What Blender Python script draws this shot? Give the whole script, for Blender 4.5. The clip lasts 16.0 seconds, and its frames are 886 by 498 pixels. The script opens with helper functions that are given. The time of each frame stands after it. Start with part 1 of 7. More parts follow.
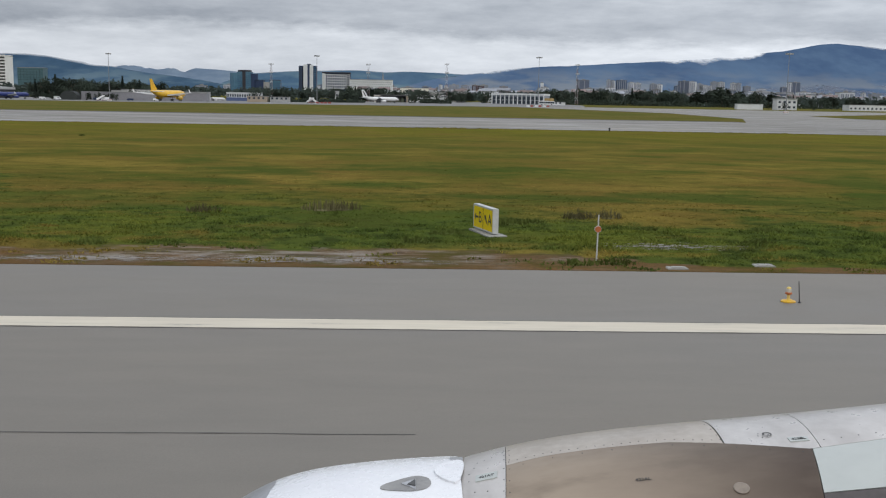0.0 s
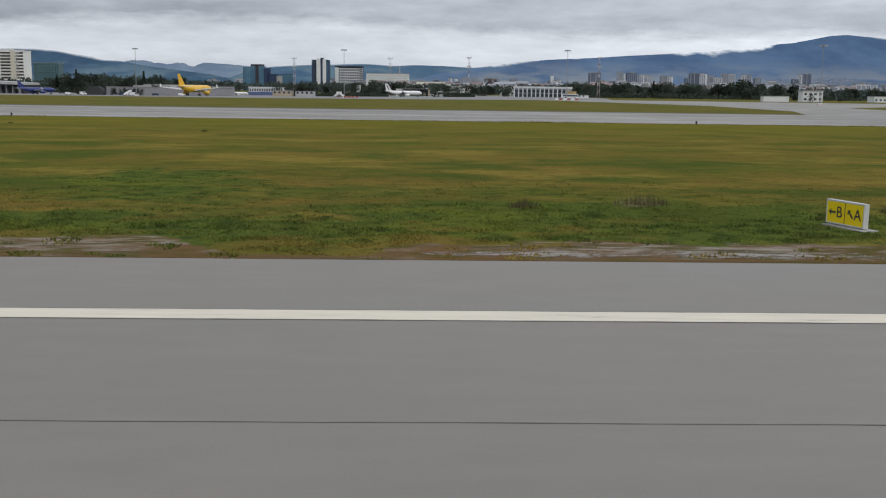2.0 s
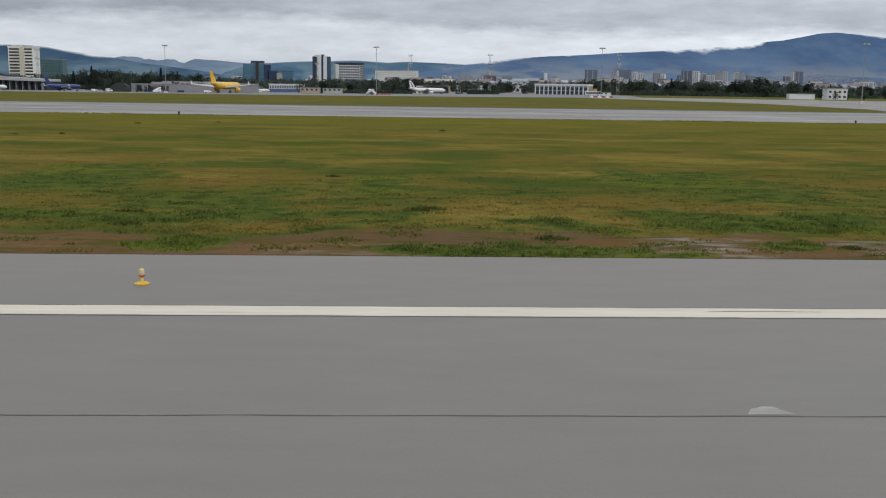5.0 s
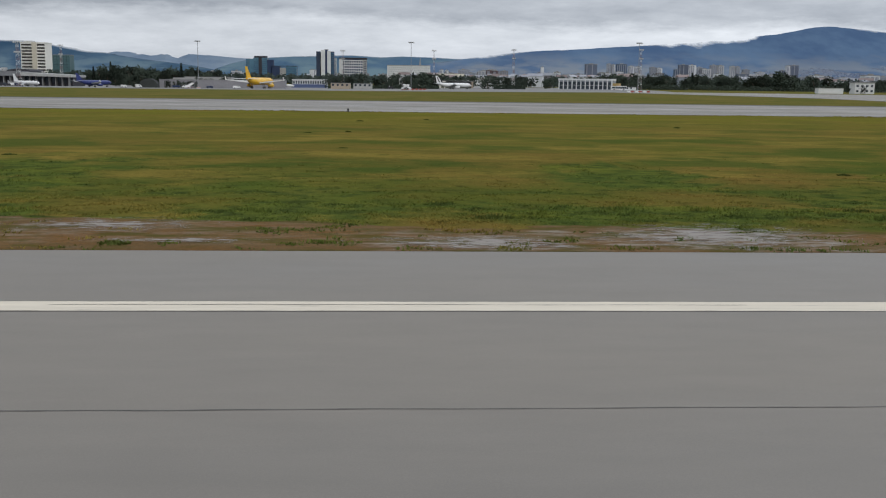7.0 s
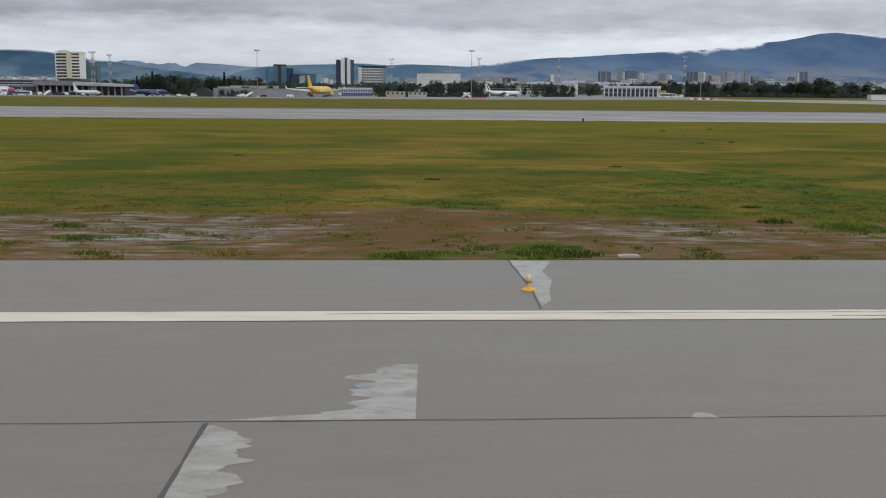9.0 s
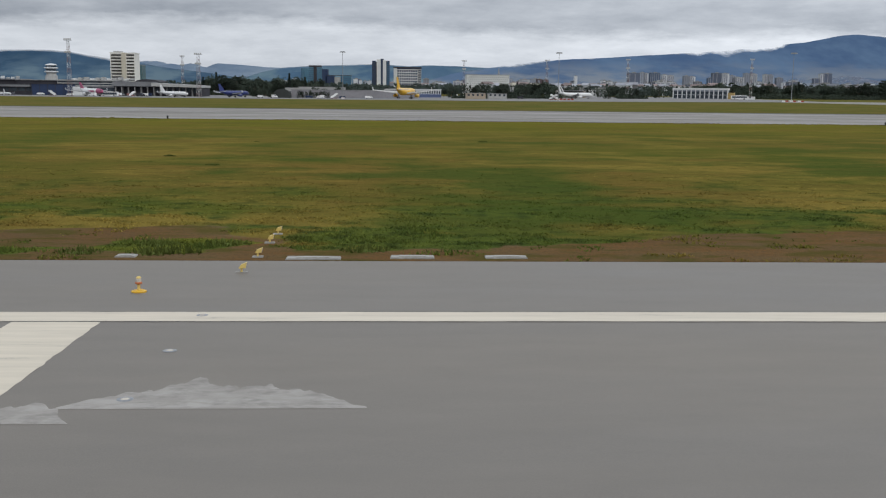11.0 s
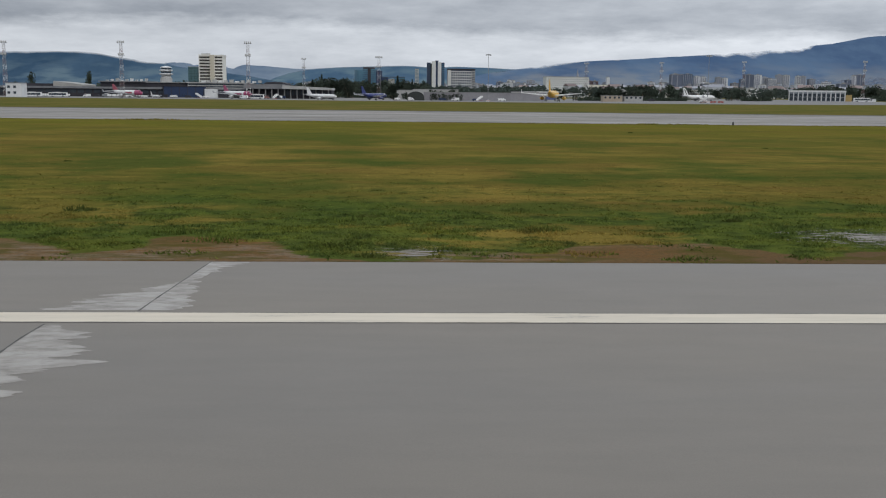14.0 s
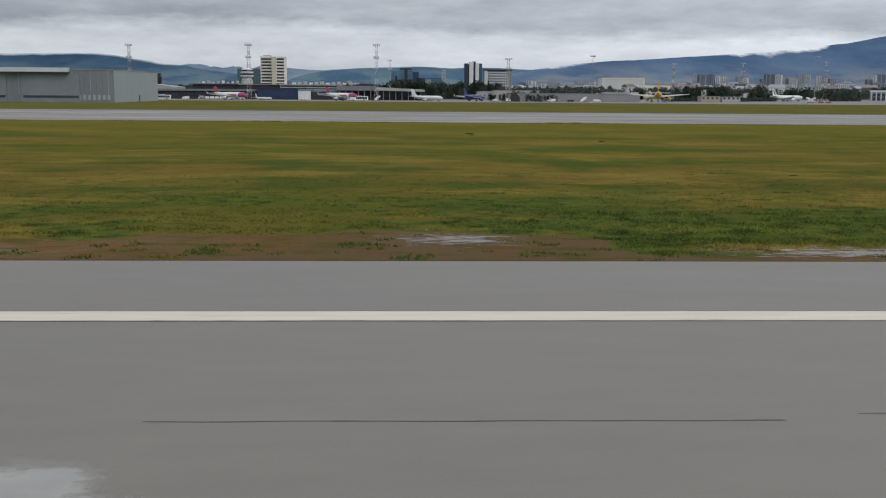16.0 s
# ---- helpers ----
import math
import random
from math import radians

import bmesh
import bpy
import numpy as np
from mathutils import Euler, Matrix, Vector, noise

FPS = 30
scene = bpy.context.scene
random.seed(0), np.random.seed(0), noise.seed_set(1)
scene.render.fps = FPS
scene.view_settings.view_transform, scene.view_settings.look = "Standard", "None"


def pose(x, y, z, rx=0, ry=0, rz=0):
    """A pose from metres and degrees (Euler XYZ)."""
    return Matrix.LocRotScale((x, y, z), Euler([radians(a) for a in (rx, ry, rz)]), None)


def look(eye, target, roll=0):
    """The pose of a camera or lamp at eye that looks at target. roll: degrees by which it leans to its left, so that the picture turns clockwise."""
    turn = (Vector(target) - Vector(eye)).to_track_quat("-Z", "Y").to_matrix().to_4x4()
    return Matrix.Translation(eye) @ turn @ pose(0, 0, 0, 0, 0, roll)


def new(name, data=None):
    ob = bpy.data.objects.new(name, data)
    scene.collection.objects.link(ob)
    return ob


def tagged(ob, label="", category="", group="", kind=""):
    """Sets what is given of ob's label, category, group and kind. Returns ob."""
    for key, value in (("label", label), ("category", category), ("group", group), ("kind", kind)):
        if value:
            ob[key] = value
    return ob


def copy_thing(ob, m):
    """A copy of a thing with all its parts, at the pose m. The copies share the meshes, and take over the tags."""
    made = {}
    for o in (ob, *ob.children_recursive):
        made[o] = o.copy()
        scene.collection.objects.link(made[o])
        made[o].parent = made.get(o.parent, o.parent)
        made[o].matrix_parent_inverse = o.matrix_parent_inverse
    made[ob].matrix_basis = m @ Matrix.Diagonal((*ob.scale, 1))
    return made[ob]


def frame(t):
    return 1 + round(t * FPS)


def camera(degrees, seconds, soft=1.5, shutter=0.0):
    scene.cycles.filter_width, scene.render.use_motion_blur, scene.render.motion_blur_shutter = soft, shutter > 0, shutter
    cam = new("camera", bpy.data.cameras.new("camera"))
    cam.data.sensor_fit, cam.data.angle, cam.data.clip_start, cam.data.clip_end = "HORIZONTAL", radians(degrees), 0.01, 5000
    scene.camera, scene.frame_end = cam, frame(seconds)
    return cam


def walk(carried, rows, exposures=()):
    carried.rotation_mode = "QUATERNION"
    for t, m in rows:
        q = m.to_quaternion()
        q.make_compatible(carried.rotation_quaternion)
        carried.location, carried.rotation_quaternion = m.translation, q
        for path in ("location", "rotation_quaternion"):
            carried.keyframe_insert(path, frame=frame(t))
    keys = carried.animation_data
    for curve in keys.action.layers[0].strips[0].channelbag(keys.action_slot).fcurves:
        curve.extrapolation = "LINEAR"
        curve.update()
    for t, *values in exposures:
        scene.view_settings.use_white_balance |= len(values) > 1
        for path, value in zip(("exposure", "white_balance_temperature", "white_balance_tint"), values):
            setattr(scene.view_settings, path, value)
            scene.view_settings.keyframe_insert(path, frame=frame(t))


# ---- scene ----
# ---------------------------------------------------------------- camera
# seconds, x along the runway, height, yaw, pitch, roll
PATH = [
    (0, -0.000, 4.572, -2.03, -8.53, 1.03), (0.5, -3.025, 4.563, -1.95, -8.59, 1.03), (1, -6.230, 4.544, -1.74, -8.67, 0.87),
    (1.5, -9.650, 4.525, -1.64, -8.72, 0.76), (2, -13.323, 4.507, -1.66, -8.90, 0.77), (2.5, -17.286, 4.502, -1.74, -8.96, 0.82),
    (3, -21.576, 4.493, -1.94, -9.04, 0.88), (3.5, -26.229, 4.478, -2.06, -9.01, 0.92), (4, -31.281, 4.488, -2.16, -8.90, 0.91),
    (4.6, -37.920, 4.489, -2.36, -9.00, 0.87), (5.2, -45.243, 4.490, -2.55, -9.10, 0.83), (5.8, -53.305, 4.491, -2.75, -9.21, 0.80),
    (6.5, -63.712, 4.492, -2.98, -9.33, 0.75), (7, -71.844, 4.489, -3.11, -9.36, 0.72), (7.5, -80.584, 4.499, -3.22, -9.30, 0.68),
    (8, -89.952, 4.507, -3.25, -9.26, 0.63), (8.5, -99.962, 4.516, -3.39, -9.13, 0.58), (9, -110.625, 4.531, -3.13, -8.95, 0.50),
    (9.6, -124.293, 4.532, -2.96, -8.94, 0.54), (10.2, -138.910, 4.533, -2.80, -8.93, 0.57), (10.8, -154.465, 4.535, -2.63, -8.92, 0.61),
    (11.5, -173.759, 4.548, -2.57, -8.83, 0.65), (12, -188.263, 4.565, -2.25, -8.81, 0.72), (12.5, -203.328, 4.577, -2.20, -8.79, 0.71),
    (13, -218.911, 4.562, -2.21, -8.84, 0.68), (13.5, -234.958, 4.548, -2.31, -8.83, 0.64), (14, -251.405, 4.536, -2.26, -8.84, 0.62),
    (14.5, -268.176, 4.523, -2.22, -8.86, 0.60), (15, -285.182, 4.517, -2.22, -8.84, 0.54), (15.5, -302.326, 4.504, -2.22, -8.69, 0.48),
    (16, -319.491, 4.482, -2.14, -8.81, 0.44),
]


def row(t, x, z, yaw, pitch, roll):
    eye = Vector((x, 0, z))
    a, b = radians(yaw), radians(pitch)
    ahead = Vector((-math.sin(a) * math.cos(b), math.cos(a) * math.cos(b), math.sin(b)))
    return t, look(eye, eye + ahead * 10, roll)


cam = camera(47.08, 16.0, soft=1.15, shutter=0.006)
walk(cam, [row(*r) for r in PATH], [(0, -0.08), (9, -0.12), (11.5, -0.13), (12.5, -0.29), (13.5, -0.22), (16, -0.20)])

# ---------------------------------------------------------------- nodes
def tree_of(owner):
    owner.use_nodes = True
    owner.node_tree.nodes.clear()
    return owner.node_tree


def nd(nt, kind, ins=(), **props):
    n = nt.nodes.new(kind)
    for k, v in props.items():
        if k == "op":
            n.operation = v
        elif k == "blend":
            n.blend_type = v
        elif k == "dtype":
            n.data_type = v
    for key, v in dict(ins).items():
        s = n.inputs[key]
        if hasattr(v, "is_output"):
            nt.links.new(v, s)
        else:
            s.default_value = v
    return n


def m2(nt, op, a, b=0.0, c=None):
    n = nd(nt, "ShaderNodeMath", {0: a, 1: b}, op=op)
    if c is not None:
        n.inputs[2].default_value = c
    return n.outputs[0]


def ramp(nt, value, a, b, lo=0.0, hi=1.0):
    n = nd(nt, "ShaderNodeMapRange", {0: value, 1: a, 2: b, 3: lo, 4: hi})
    n.clamp = True
    return n.outputs[0]


def mixc(nt, f, a, b, blend="MIX"):
    n = nd(nt, "ShaderNodeMix", dtype="RGBA", blend=blend)
    for i, v in ((0, f), (6, a), (7, b)):
        if hasattr(v, "is_output"):
            nt.links.new(v, n.inputs[i])
        else:
            n.inputs[i].default_value = v if i == 0 else (*v[:3], 1)
    return n.outputs[2]


def noise_at(nt, vec, scale, detail=4.0, rough=0.55, stretch=(1, 1, 1), shift=(0, 0, 0)):
    mp = nd(nt, "ShaderNodeMapping", {"Vector": vec, "Scale": stretch, "Location": shift})
    return nd(nt, "ShaderNodeTexNoise", {"Vector": mp.outputs[0], "Scale": scale, "Detail": detail, "Roughness": rough}).outputs[0]


# ---------------------------------------------------------------- sky: a heavy layered overcast
world = bpy.data.worlds.new("overcast_sky")
scene.world = world
nt = tree_of(world)
SUN_EL, SUN_ROT = radians(48), radians(200)
sky = nt.nodes.new("ShaderNodeTexSky")
sky.sky_type, sky.sun_disc, sky.sun_elevation, sky.sun_rotation = "NISHITA", False, SUN_EL, SUN_ROT
sky.air_density, sky.dust_density = 1.0, 3.0
tc = nt.nodes.new("ShaderNodeTexCoord").outputs["Generated"]
sep = nd(nt, "ShaderNodeSeparateXYZ", {0: tc})
zz = sep.outputs[2]
big = noise_at(nt, tc, 2.6, 4, 0.5, (1, 1, 7), (0.4, 0.1, 0.35))
mid = noise_at(nt, tc, 7.0, 5, 0.55, (1, 1, 6), (1.7, 0.3, 0.9))
fine = noise_at(nt, tc, 19.0, 6, 0.62, (1, 1, 4.5))
wisp = noise_at(nt, tc, 46.0, 6, 0.66, (1, 1, 3.2), (0.2, 3.1, 0.5))
swell = m2(nt, "ADD", m2(nt, "MULTIPLY", m2(nt, "SUBTRACT", big, 0.5), 0.50), m2(nt, "MULTIPLY", m2(nt, "SUBTRACT", mid, 0.5), 0.62))
curl = m2(nt, "ADD", m2(nt, "MULTIPLY", m2(nt, "SUBTRACT", fine, 0.5), 0.75), m2(nt, "MULTIPLY", m2(nt, "SUBTRACT", wisp, 0.5), 0.40))
# a bright band low over the hills, under the ragged dark base of a higher layer
wave = noise_at(nt, tc, 2.3, 3, 0.5, (1, 1, 0), (2.2, 0.7, 0))
base_z = m2(nt, "ADD", ramp(nt, wave, 0.3, 0.7, 0.046, 0.076), m2(nt, "MULTIPLY", curl, 0.016))
over = m2(nt, "SUBTRACT", zz, base_z)
band = m2(nt, "MULTIPLY", ramp(nt, zz, 0.005, 0.030), ramp(nt, over, 0.006, -0.007))
gloom = m2(nt, "MULTIPLY", ramp(nt, over, -0.003, 0.006), ramp(nt, over, 0.034, 0.010))
lev = m2(nt, "ADD", m2(nt, "ADD", m2(nt, "ADD", 0.372, swell), m2(nt, "MULTIPLY", curl, 0.58)), m2(nt, "SUBTRACT", m2(nt, "MULTIPLY", band, 0.36), m2(nt, "MULTIPLY", gloom, 0.09)))
lev = m2(nt, "MAXIMUM", m2(nt, "MINIMUM", lev, 1.0), 0.0)
cloud = mixc(nt, lev, (0.312, 0.350, 0.412), (0.90, 0.948, 1.015))
lift = m2(nt, "MULTIPLY", ramp(nt, zz, 0.10, 0.75, 1.0, 2.0), ramp(nt, sep.outputs[0], -0.5, 0.5, 0.90, 1.15))
cl = nd(nt, "ShaderNodeVectorMath", {0: cloud}, op="SCALE")
nt.links.new(lift, cl.inputs["Scale"])
bg1 = nd(nt, "ShaderNodeBackground", {"Color": sky.outputs[0], "Strength": 0.06})
bg2 = nd(nt, "ShaderNodeBackground", {"Color": cl.outputs[0], "Strength": 1.0})
mixs = nd(nt, "ShaderNodeMixShader", {0: 0.94, 1: bg1.outputs[0], 2: bg2.outputs[0]})
nd(nt, "ShaderNodeOutputWorld", {0: mixs.outputs[0]})

sun_data = bpy.data.lights.new("sun", "SUN")
sun_data.energy, sun_data.angle, sun_data.color = 0.9, radians(25), (1.0, 0.93, 0.83)
sun = new("sun", sun_data)
sun.matrix_world = look((60, -120, 160), (-40, 60, 0))

# ---------------------------------------------------------------- materials
MATS = {}


def mat(name, c1, c2=None, scale=1.0, rough=0.6, metal=0.0, bump=0.0, stretch=(1, 1, 1), vary=0.0, spec=0.5, local=True, fine_scale=8.0):
    """A surface of two tones broken up by noise at two sizes."""
    if name in MATS:
        return MATS[name]
    m = bpy.data.materials.new(name)
    MATS[name] = m
    nt = tree_of(m)
    if local:
        vec = nt.nodes.new("ShaderNodeTexCoord").outputs["Object"]
    else:
        vec = nt.nodes.new("ShaderNodeNewGeometry").outputs["Position"]
    c2 = c2 or tuple(v * 0.75 for v in c1)
    a = noise_at(nt, vec, scale, 5, 0.6, stretch)
    b = noise_at(nt, vec, scale * fine_scale, 4, 0.6)
    f = ramp(nt, m2(nt, "ADD", m2(nt, "MULTIPLY", a, 0.7), m2(nt, "MULTIPLY", b, 0.3)), 0.36, 0.64)
    col = mixc(nt, f, c1, c2)
    if vary:
        rnd = nt.nodes.new("ShaderNodeObjectInfo").outputs["Random"]
        hs = nd(nt, "ShaderNodeHueSaturation", {"Color": col, "Value": ramp(nt, rnd, 0, 1, 1 - vary, 1 + vary)})
        col = hs.outputs[0]
    p = nd(nt, "ShaderNodeBsdfPrincipled", {"Base Color": col, "Metallic": metal, "Specular IOR Level": spec,
                                           "Roughness": ramp(nt, b, 0.3, 0.7, max(rough - 0.08, 0.02), min(rough + 0.08, 1))})
    if bump:
        bn = nd(nt, "ShaderNodeBump", {"Strength": bump, "Distance": 0.02, "Height": b})
        nt.links.new(bn.outputs[0], p.inputs["Normal"])
    nd(nt, "ShaderNodeOutputMaterial", {0: p.outputs[0]})
    return m


def point_value(nt, name):
    a = nt.nodes.new("ShaderNodeAttribute")
    a.attribute_name = name
    return a.outputs["Fac"]


def grass_colour(nt, pos):
    """Olive, green and dry yellow grass in drifts; also the fine noises, for relief."""
    y = m2(nt, "ABSOLUTE", nd(nt, "ShaderNodeSeparateXYZ", {0: pos}).outputs[1])
    n_big = noise_at(nt, pos, 0.04, 3, 0.5, (0.8, 1.0, 0))
    n_mid = noise_at(nt, pos, 0.13, 4, 0.55, (0.9, 0.9, 0), (3, 7, 0))
    n_fin = noise_at(nt, pos, 1.1, 5, 0.66, (0.8, 0.8, 0))
    n_spk = noise_at(nt, pos, 7.0, 4, 0.7, (1, 1, 0))
    streak = noise_at(nt, pos, 0.30, 5, 0.62, (0.35, 1.0, 0), (9, 13, 0))
    straw = noise_at(nt, pos, 0.10, 5, 0.6, (0.7, 0.9, 0), (11, 2, 0))
    rank = noise_at(nt, pos, 0.11, 5, 0.6, (0.7, 0.9, 0), (31, 4, 0))
    a = m2(nt, "ADD", m2(nt, "MULTIPLY", n_big, 0.4), m2(nt, "ADD", m2(nt, "MULTIPLY", n_mid, 0.35), m2(nt, "MULTIPLY", streak, 0.25)))
    col = mixc(nt, ramp(nt, a, 0.43, 0.57), (0.164, 0.116, 0.030), (0.098, 0.106, 0.021))
    col = mixc(nt, ramp(nt, m2(nt, "ADD", m2(nt, "MULTIPLY", straw, 0.6), m2(nt, "MULTIPLY", streak, 0.4)), 0.49, 0.58, 0, 0.82), col, (0.232, 0.172, 0.040))
    # a fresh strip beside the taxiway
    strip_f = m2(nt, "MULTIPLY", m2(nt, "MULTIPLY", ramp(nt, y, 112, 150), ramp(nt, y, 200, 180)), ramp(nt, n_mid, 0.38, 0.56, 0.15, 0.85))
    col = mixc(nt, strip_f, col, (0.150, 0.145, 0.018))
    col = mixc(nt, m2(nt, "MULTIPLY", ramp(nt, rank, 0.49, 0.60, 0, 0.72), ramp(nt, y, 150, 120, 0.4, 1.0)), col, (0.046, 0.082, 0.017))
    col = mixc(nt, m2(nt, "MULTIPLY", ramp(nt, streak, 0.52, 0.66, 0, 0.55), ramp(nt, y, 70, 36, 0.25, 1.0)), col, (0.050, 0.052, 0.016))
    # with distance the drifts blend into one worn olive sward
    col = mixc(nt, ramp(nt, y, 60, 125, 0, 0.42), col, (0.136, 0.117, 0.028))
    # rank green growth beside the pavement
    lush = m2(nt, "ADD", point_value(nt, "lush"), m2(nt, "MULTIPLY", ramp(nt, y, 60, 36), ramp(nt, m2(nt, "ADD", m2(nt, "MULTIPLY", n_mid, 0.6), m2(nt, "MULTIPLY", streak, 0.4)), 0.47, 0.56, 0, 0.75)))
    rag = m2(nt, "ADD", lush, m2(nt, "MULTIPLY", m2(nt, "SUBTRACT", n_fin, 0.5), 1.1))
    green = mixc(nt, ramp(nt, n_fin, 0.38, 0.60), (0.096, 0.122, 0.024), (0.048, 0.074, 0.019))
    green = mixc(nt, m2(nt, "MULTIPLY", ramp(nt, streak, 0.48, 0.38), 0.6), green, (0.140, 0.150, 0.024))
    col = mixc(nt, ramp(nt, rag, 0.12, 0.62, 0, 0.92), col, green)
    col = mixc(nt, ramp(nt, y, 230, 260, 0, 0.55), col, mixc(nt, ramp(nt, m2(nt, "ADD", m2(nt, "MULTIPLY", n_big, 0.5), m2(nt, "MULTIPLY", n_mid, 0.5)), 0.44, 0.56), (0.140, 0.120, 0.045), (0.082, 0.100, 0.032)))
    col = mixc(nt, m2(nt, "MULTIPLY", ramp(nt, n_fin, 0.52, 0.68, 0, 0.5), ramp(nt, y, 90, 48, 0.45, 1.0)), col, (0.030, 0.034, 0.010))
    return col, n_fin, n_spk, y


def grass_ground_material():
    m = bpy.data.materials.new("airfield_grass")
    nt = tree_of(m)
    pos = nt.nodes.new("ShaderNodeNewGeometry").outputs["Position"]
    col, n_fin, n_spk, y = grass_colour(nt, pos)
    col = mixc(nt, ramp(nt, n_spk, 0.46, 0.70, 0, 0.40), col, (0.040, 0.042, 0.012))
    # bare earth along the paved edge
    rag = noise_at(nt, pos, 0.6, 6, 0.7, (0.4, 1, 0), (2, 9, 0))
    lim = m2(nt, "ADD", point_value(nt, "bare"), m2(nt, "ADD", m2(nt, "MULTIPLY", m2(nt, "SUBTRACT", rag, 0.5), 1.5), m2(nt, "MULTIPLY", m2(nt, "SUBTRACT", n_fin, 0.5), 0.8)))
    bare_f = ramp(nt, lim, 0.42, 0.60)
    earth = mixc(nt, ramp(nt, rag, 0.36, 0.64), (0.168, 0.086, 0.029), (0.152, 0.102, 0.050))
    earth = mixc(nt, ramp(nt, n_spk, 0.47, 0.66, 0, 0.7), earth, (0.075, 0.054, 0.031))
    tone = noise_at(nt, pos, 0.09, 4, 0.55, (0.5, 1.4, 0), (21, 6, 0))
    earth = mixc(nt, ramp(nt, tone, 0.46, 0.60, 0, 0.55), earth, (0.104, 0.076, 0.047))
    stony = noise_at(nt, pos, 2.2, 5, 0.75, (0.3, 1, 0), (8, 1, 0))
    stones = m2(nt, "ADD", m2(nt, "MULTIPLY", point_value(nt, "gravel"), 0.9), ramp(nt, tone, 0.50, 0.36, 0, 0.35))
    earth = mixc(nt, m2(nt, "MULTIPLY", ramp(nt, stony, 0.43, 0.58, 0, 0.95), stones), earth, (0.285, 0.258, 0.225))
    earth = mixc(nt, m2(nt, "MULTIPLY", ramp(nt, stony, 0.47, 0.40), m2(nt, "MULTIPLY", point_value(nt, "gravel"), 0.8)), earth, (0.075, 0.068, 0.058))
    moss = noise_at(nt, pos, 0.8, 5, 0.65, (0.5, 1.2, 0), (14, 27, 0))
    earth = mixc(nt, ramp(nt, moss, 0.49, 0.60, 0, 0.8), earth, (0.080, 0.072, 0.020))
    col = mixc(nt, bare_f, col, earth)
    bn = nd(nt, "ShaderNodeBump", {"Strength": 0.75, "Distance": 0.14, "Height": m2(nt, "ADD", n_fin, n_spk)})
    p = nd(nt, "ShaderNodeBsdfPrincipled", {"Base Color": col, "Roughness": 1.0, "Specular IOR Level": 0.0, "Normal": bn.outputs[0]})
    nd(nt, "ShaderNodeOutputMaterial", {0: p.outputs[0]})
    return m


def asphalt_material(name, lo, hi, rough, tint=(1, 0.965, 0.92)):
    m = bpy.data.materials.new(name)
    nt = tree_of(m)
    pos = nt.nodes.new("ShaderNodeNewGeometry").outputs["Position"]
    a = noise_at(nt, pos, 0.10, 4, 0.55, (0.35, 1, 1))
    b = noise_at(nt, pos, 0.9, 5, 0.6, (0.5, 1.6, 1))
    c = noise_at(nt, pos, 40.0, 3, 0.7)
    v = m2(nt, "ADD", m2(nt, "MULTIPLY", a, 0.5), m2(nt, "ADD", m2(nt, "MULTIPLY", b, 0.2), m2(nt, "MULTIPLY", c, 0.3)))
    col = mixc(nt, ramp(nt, v, 0.38, 0.62), tuple(lo * k for k in tint), tuple(hi * k for k in tint))
    bn = nd(nt, "ShaderNodeBump", {"Strength": 0.25, "Distance": 0.006, "Height": c})
    p = nd(nt, "ShaderNodeBsdfPrincipled", {"Base Color": col, "Roughness": ramp(nt, a, 0.35, 0.65, rough - 0.1, rough + 0.08),
                                           "Specular IOR Level": 0.45, "Normal": bn.outputs[0]})
    nd(nt, "ShaderNodeOutputMaterial", {0: p.outputs[0]})
    return m


def taxiway_material():
    """Old concrete taxiway, dry and damp in long streaks."""
    m = bpy.data.materials.new("taxiway_concrete")
    nt = tree_of(m)
    pos = nt.nodes.new("ShaderNodeNewGeometry").outputs["Position"]
    a = noise_at(nt, pos, 0.035, 4, 0.6, (0.5, 2.2, 0))
    b = noise_at(nt, pos, 0.16, 5, 0.65, (0.4, 2.0, 0), (4, 1, 0))
    c = noise_at(nt, pos, 3.0, 4, 0.7)
    v = m2(nt, "ADD", m2(nt, "MULTIPLY", a, 0.55), m2(nt, "ADD", m2(nt, "MULTIPLY", b, 0.35), m2(nt, "MULTIPLY", c, 0.1)))
    col = mixc(nt, ramp(nt, v, 0.42, 0.58), (0.150, 0.138, 0.122), (0.262, 0.244, 0.218))
    p = nd(nt, "ShaderNodeBsdfPrincipled", {"Base Color": col, "Roughness": ramp(nt, b, 0.40, 0.60, 0.42, 0.95), "Specular IOR Level": 0.26})
    nd(nt, "ShaderNodeOutputMaterial", {0: p.outputs[0]})
    return m


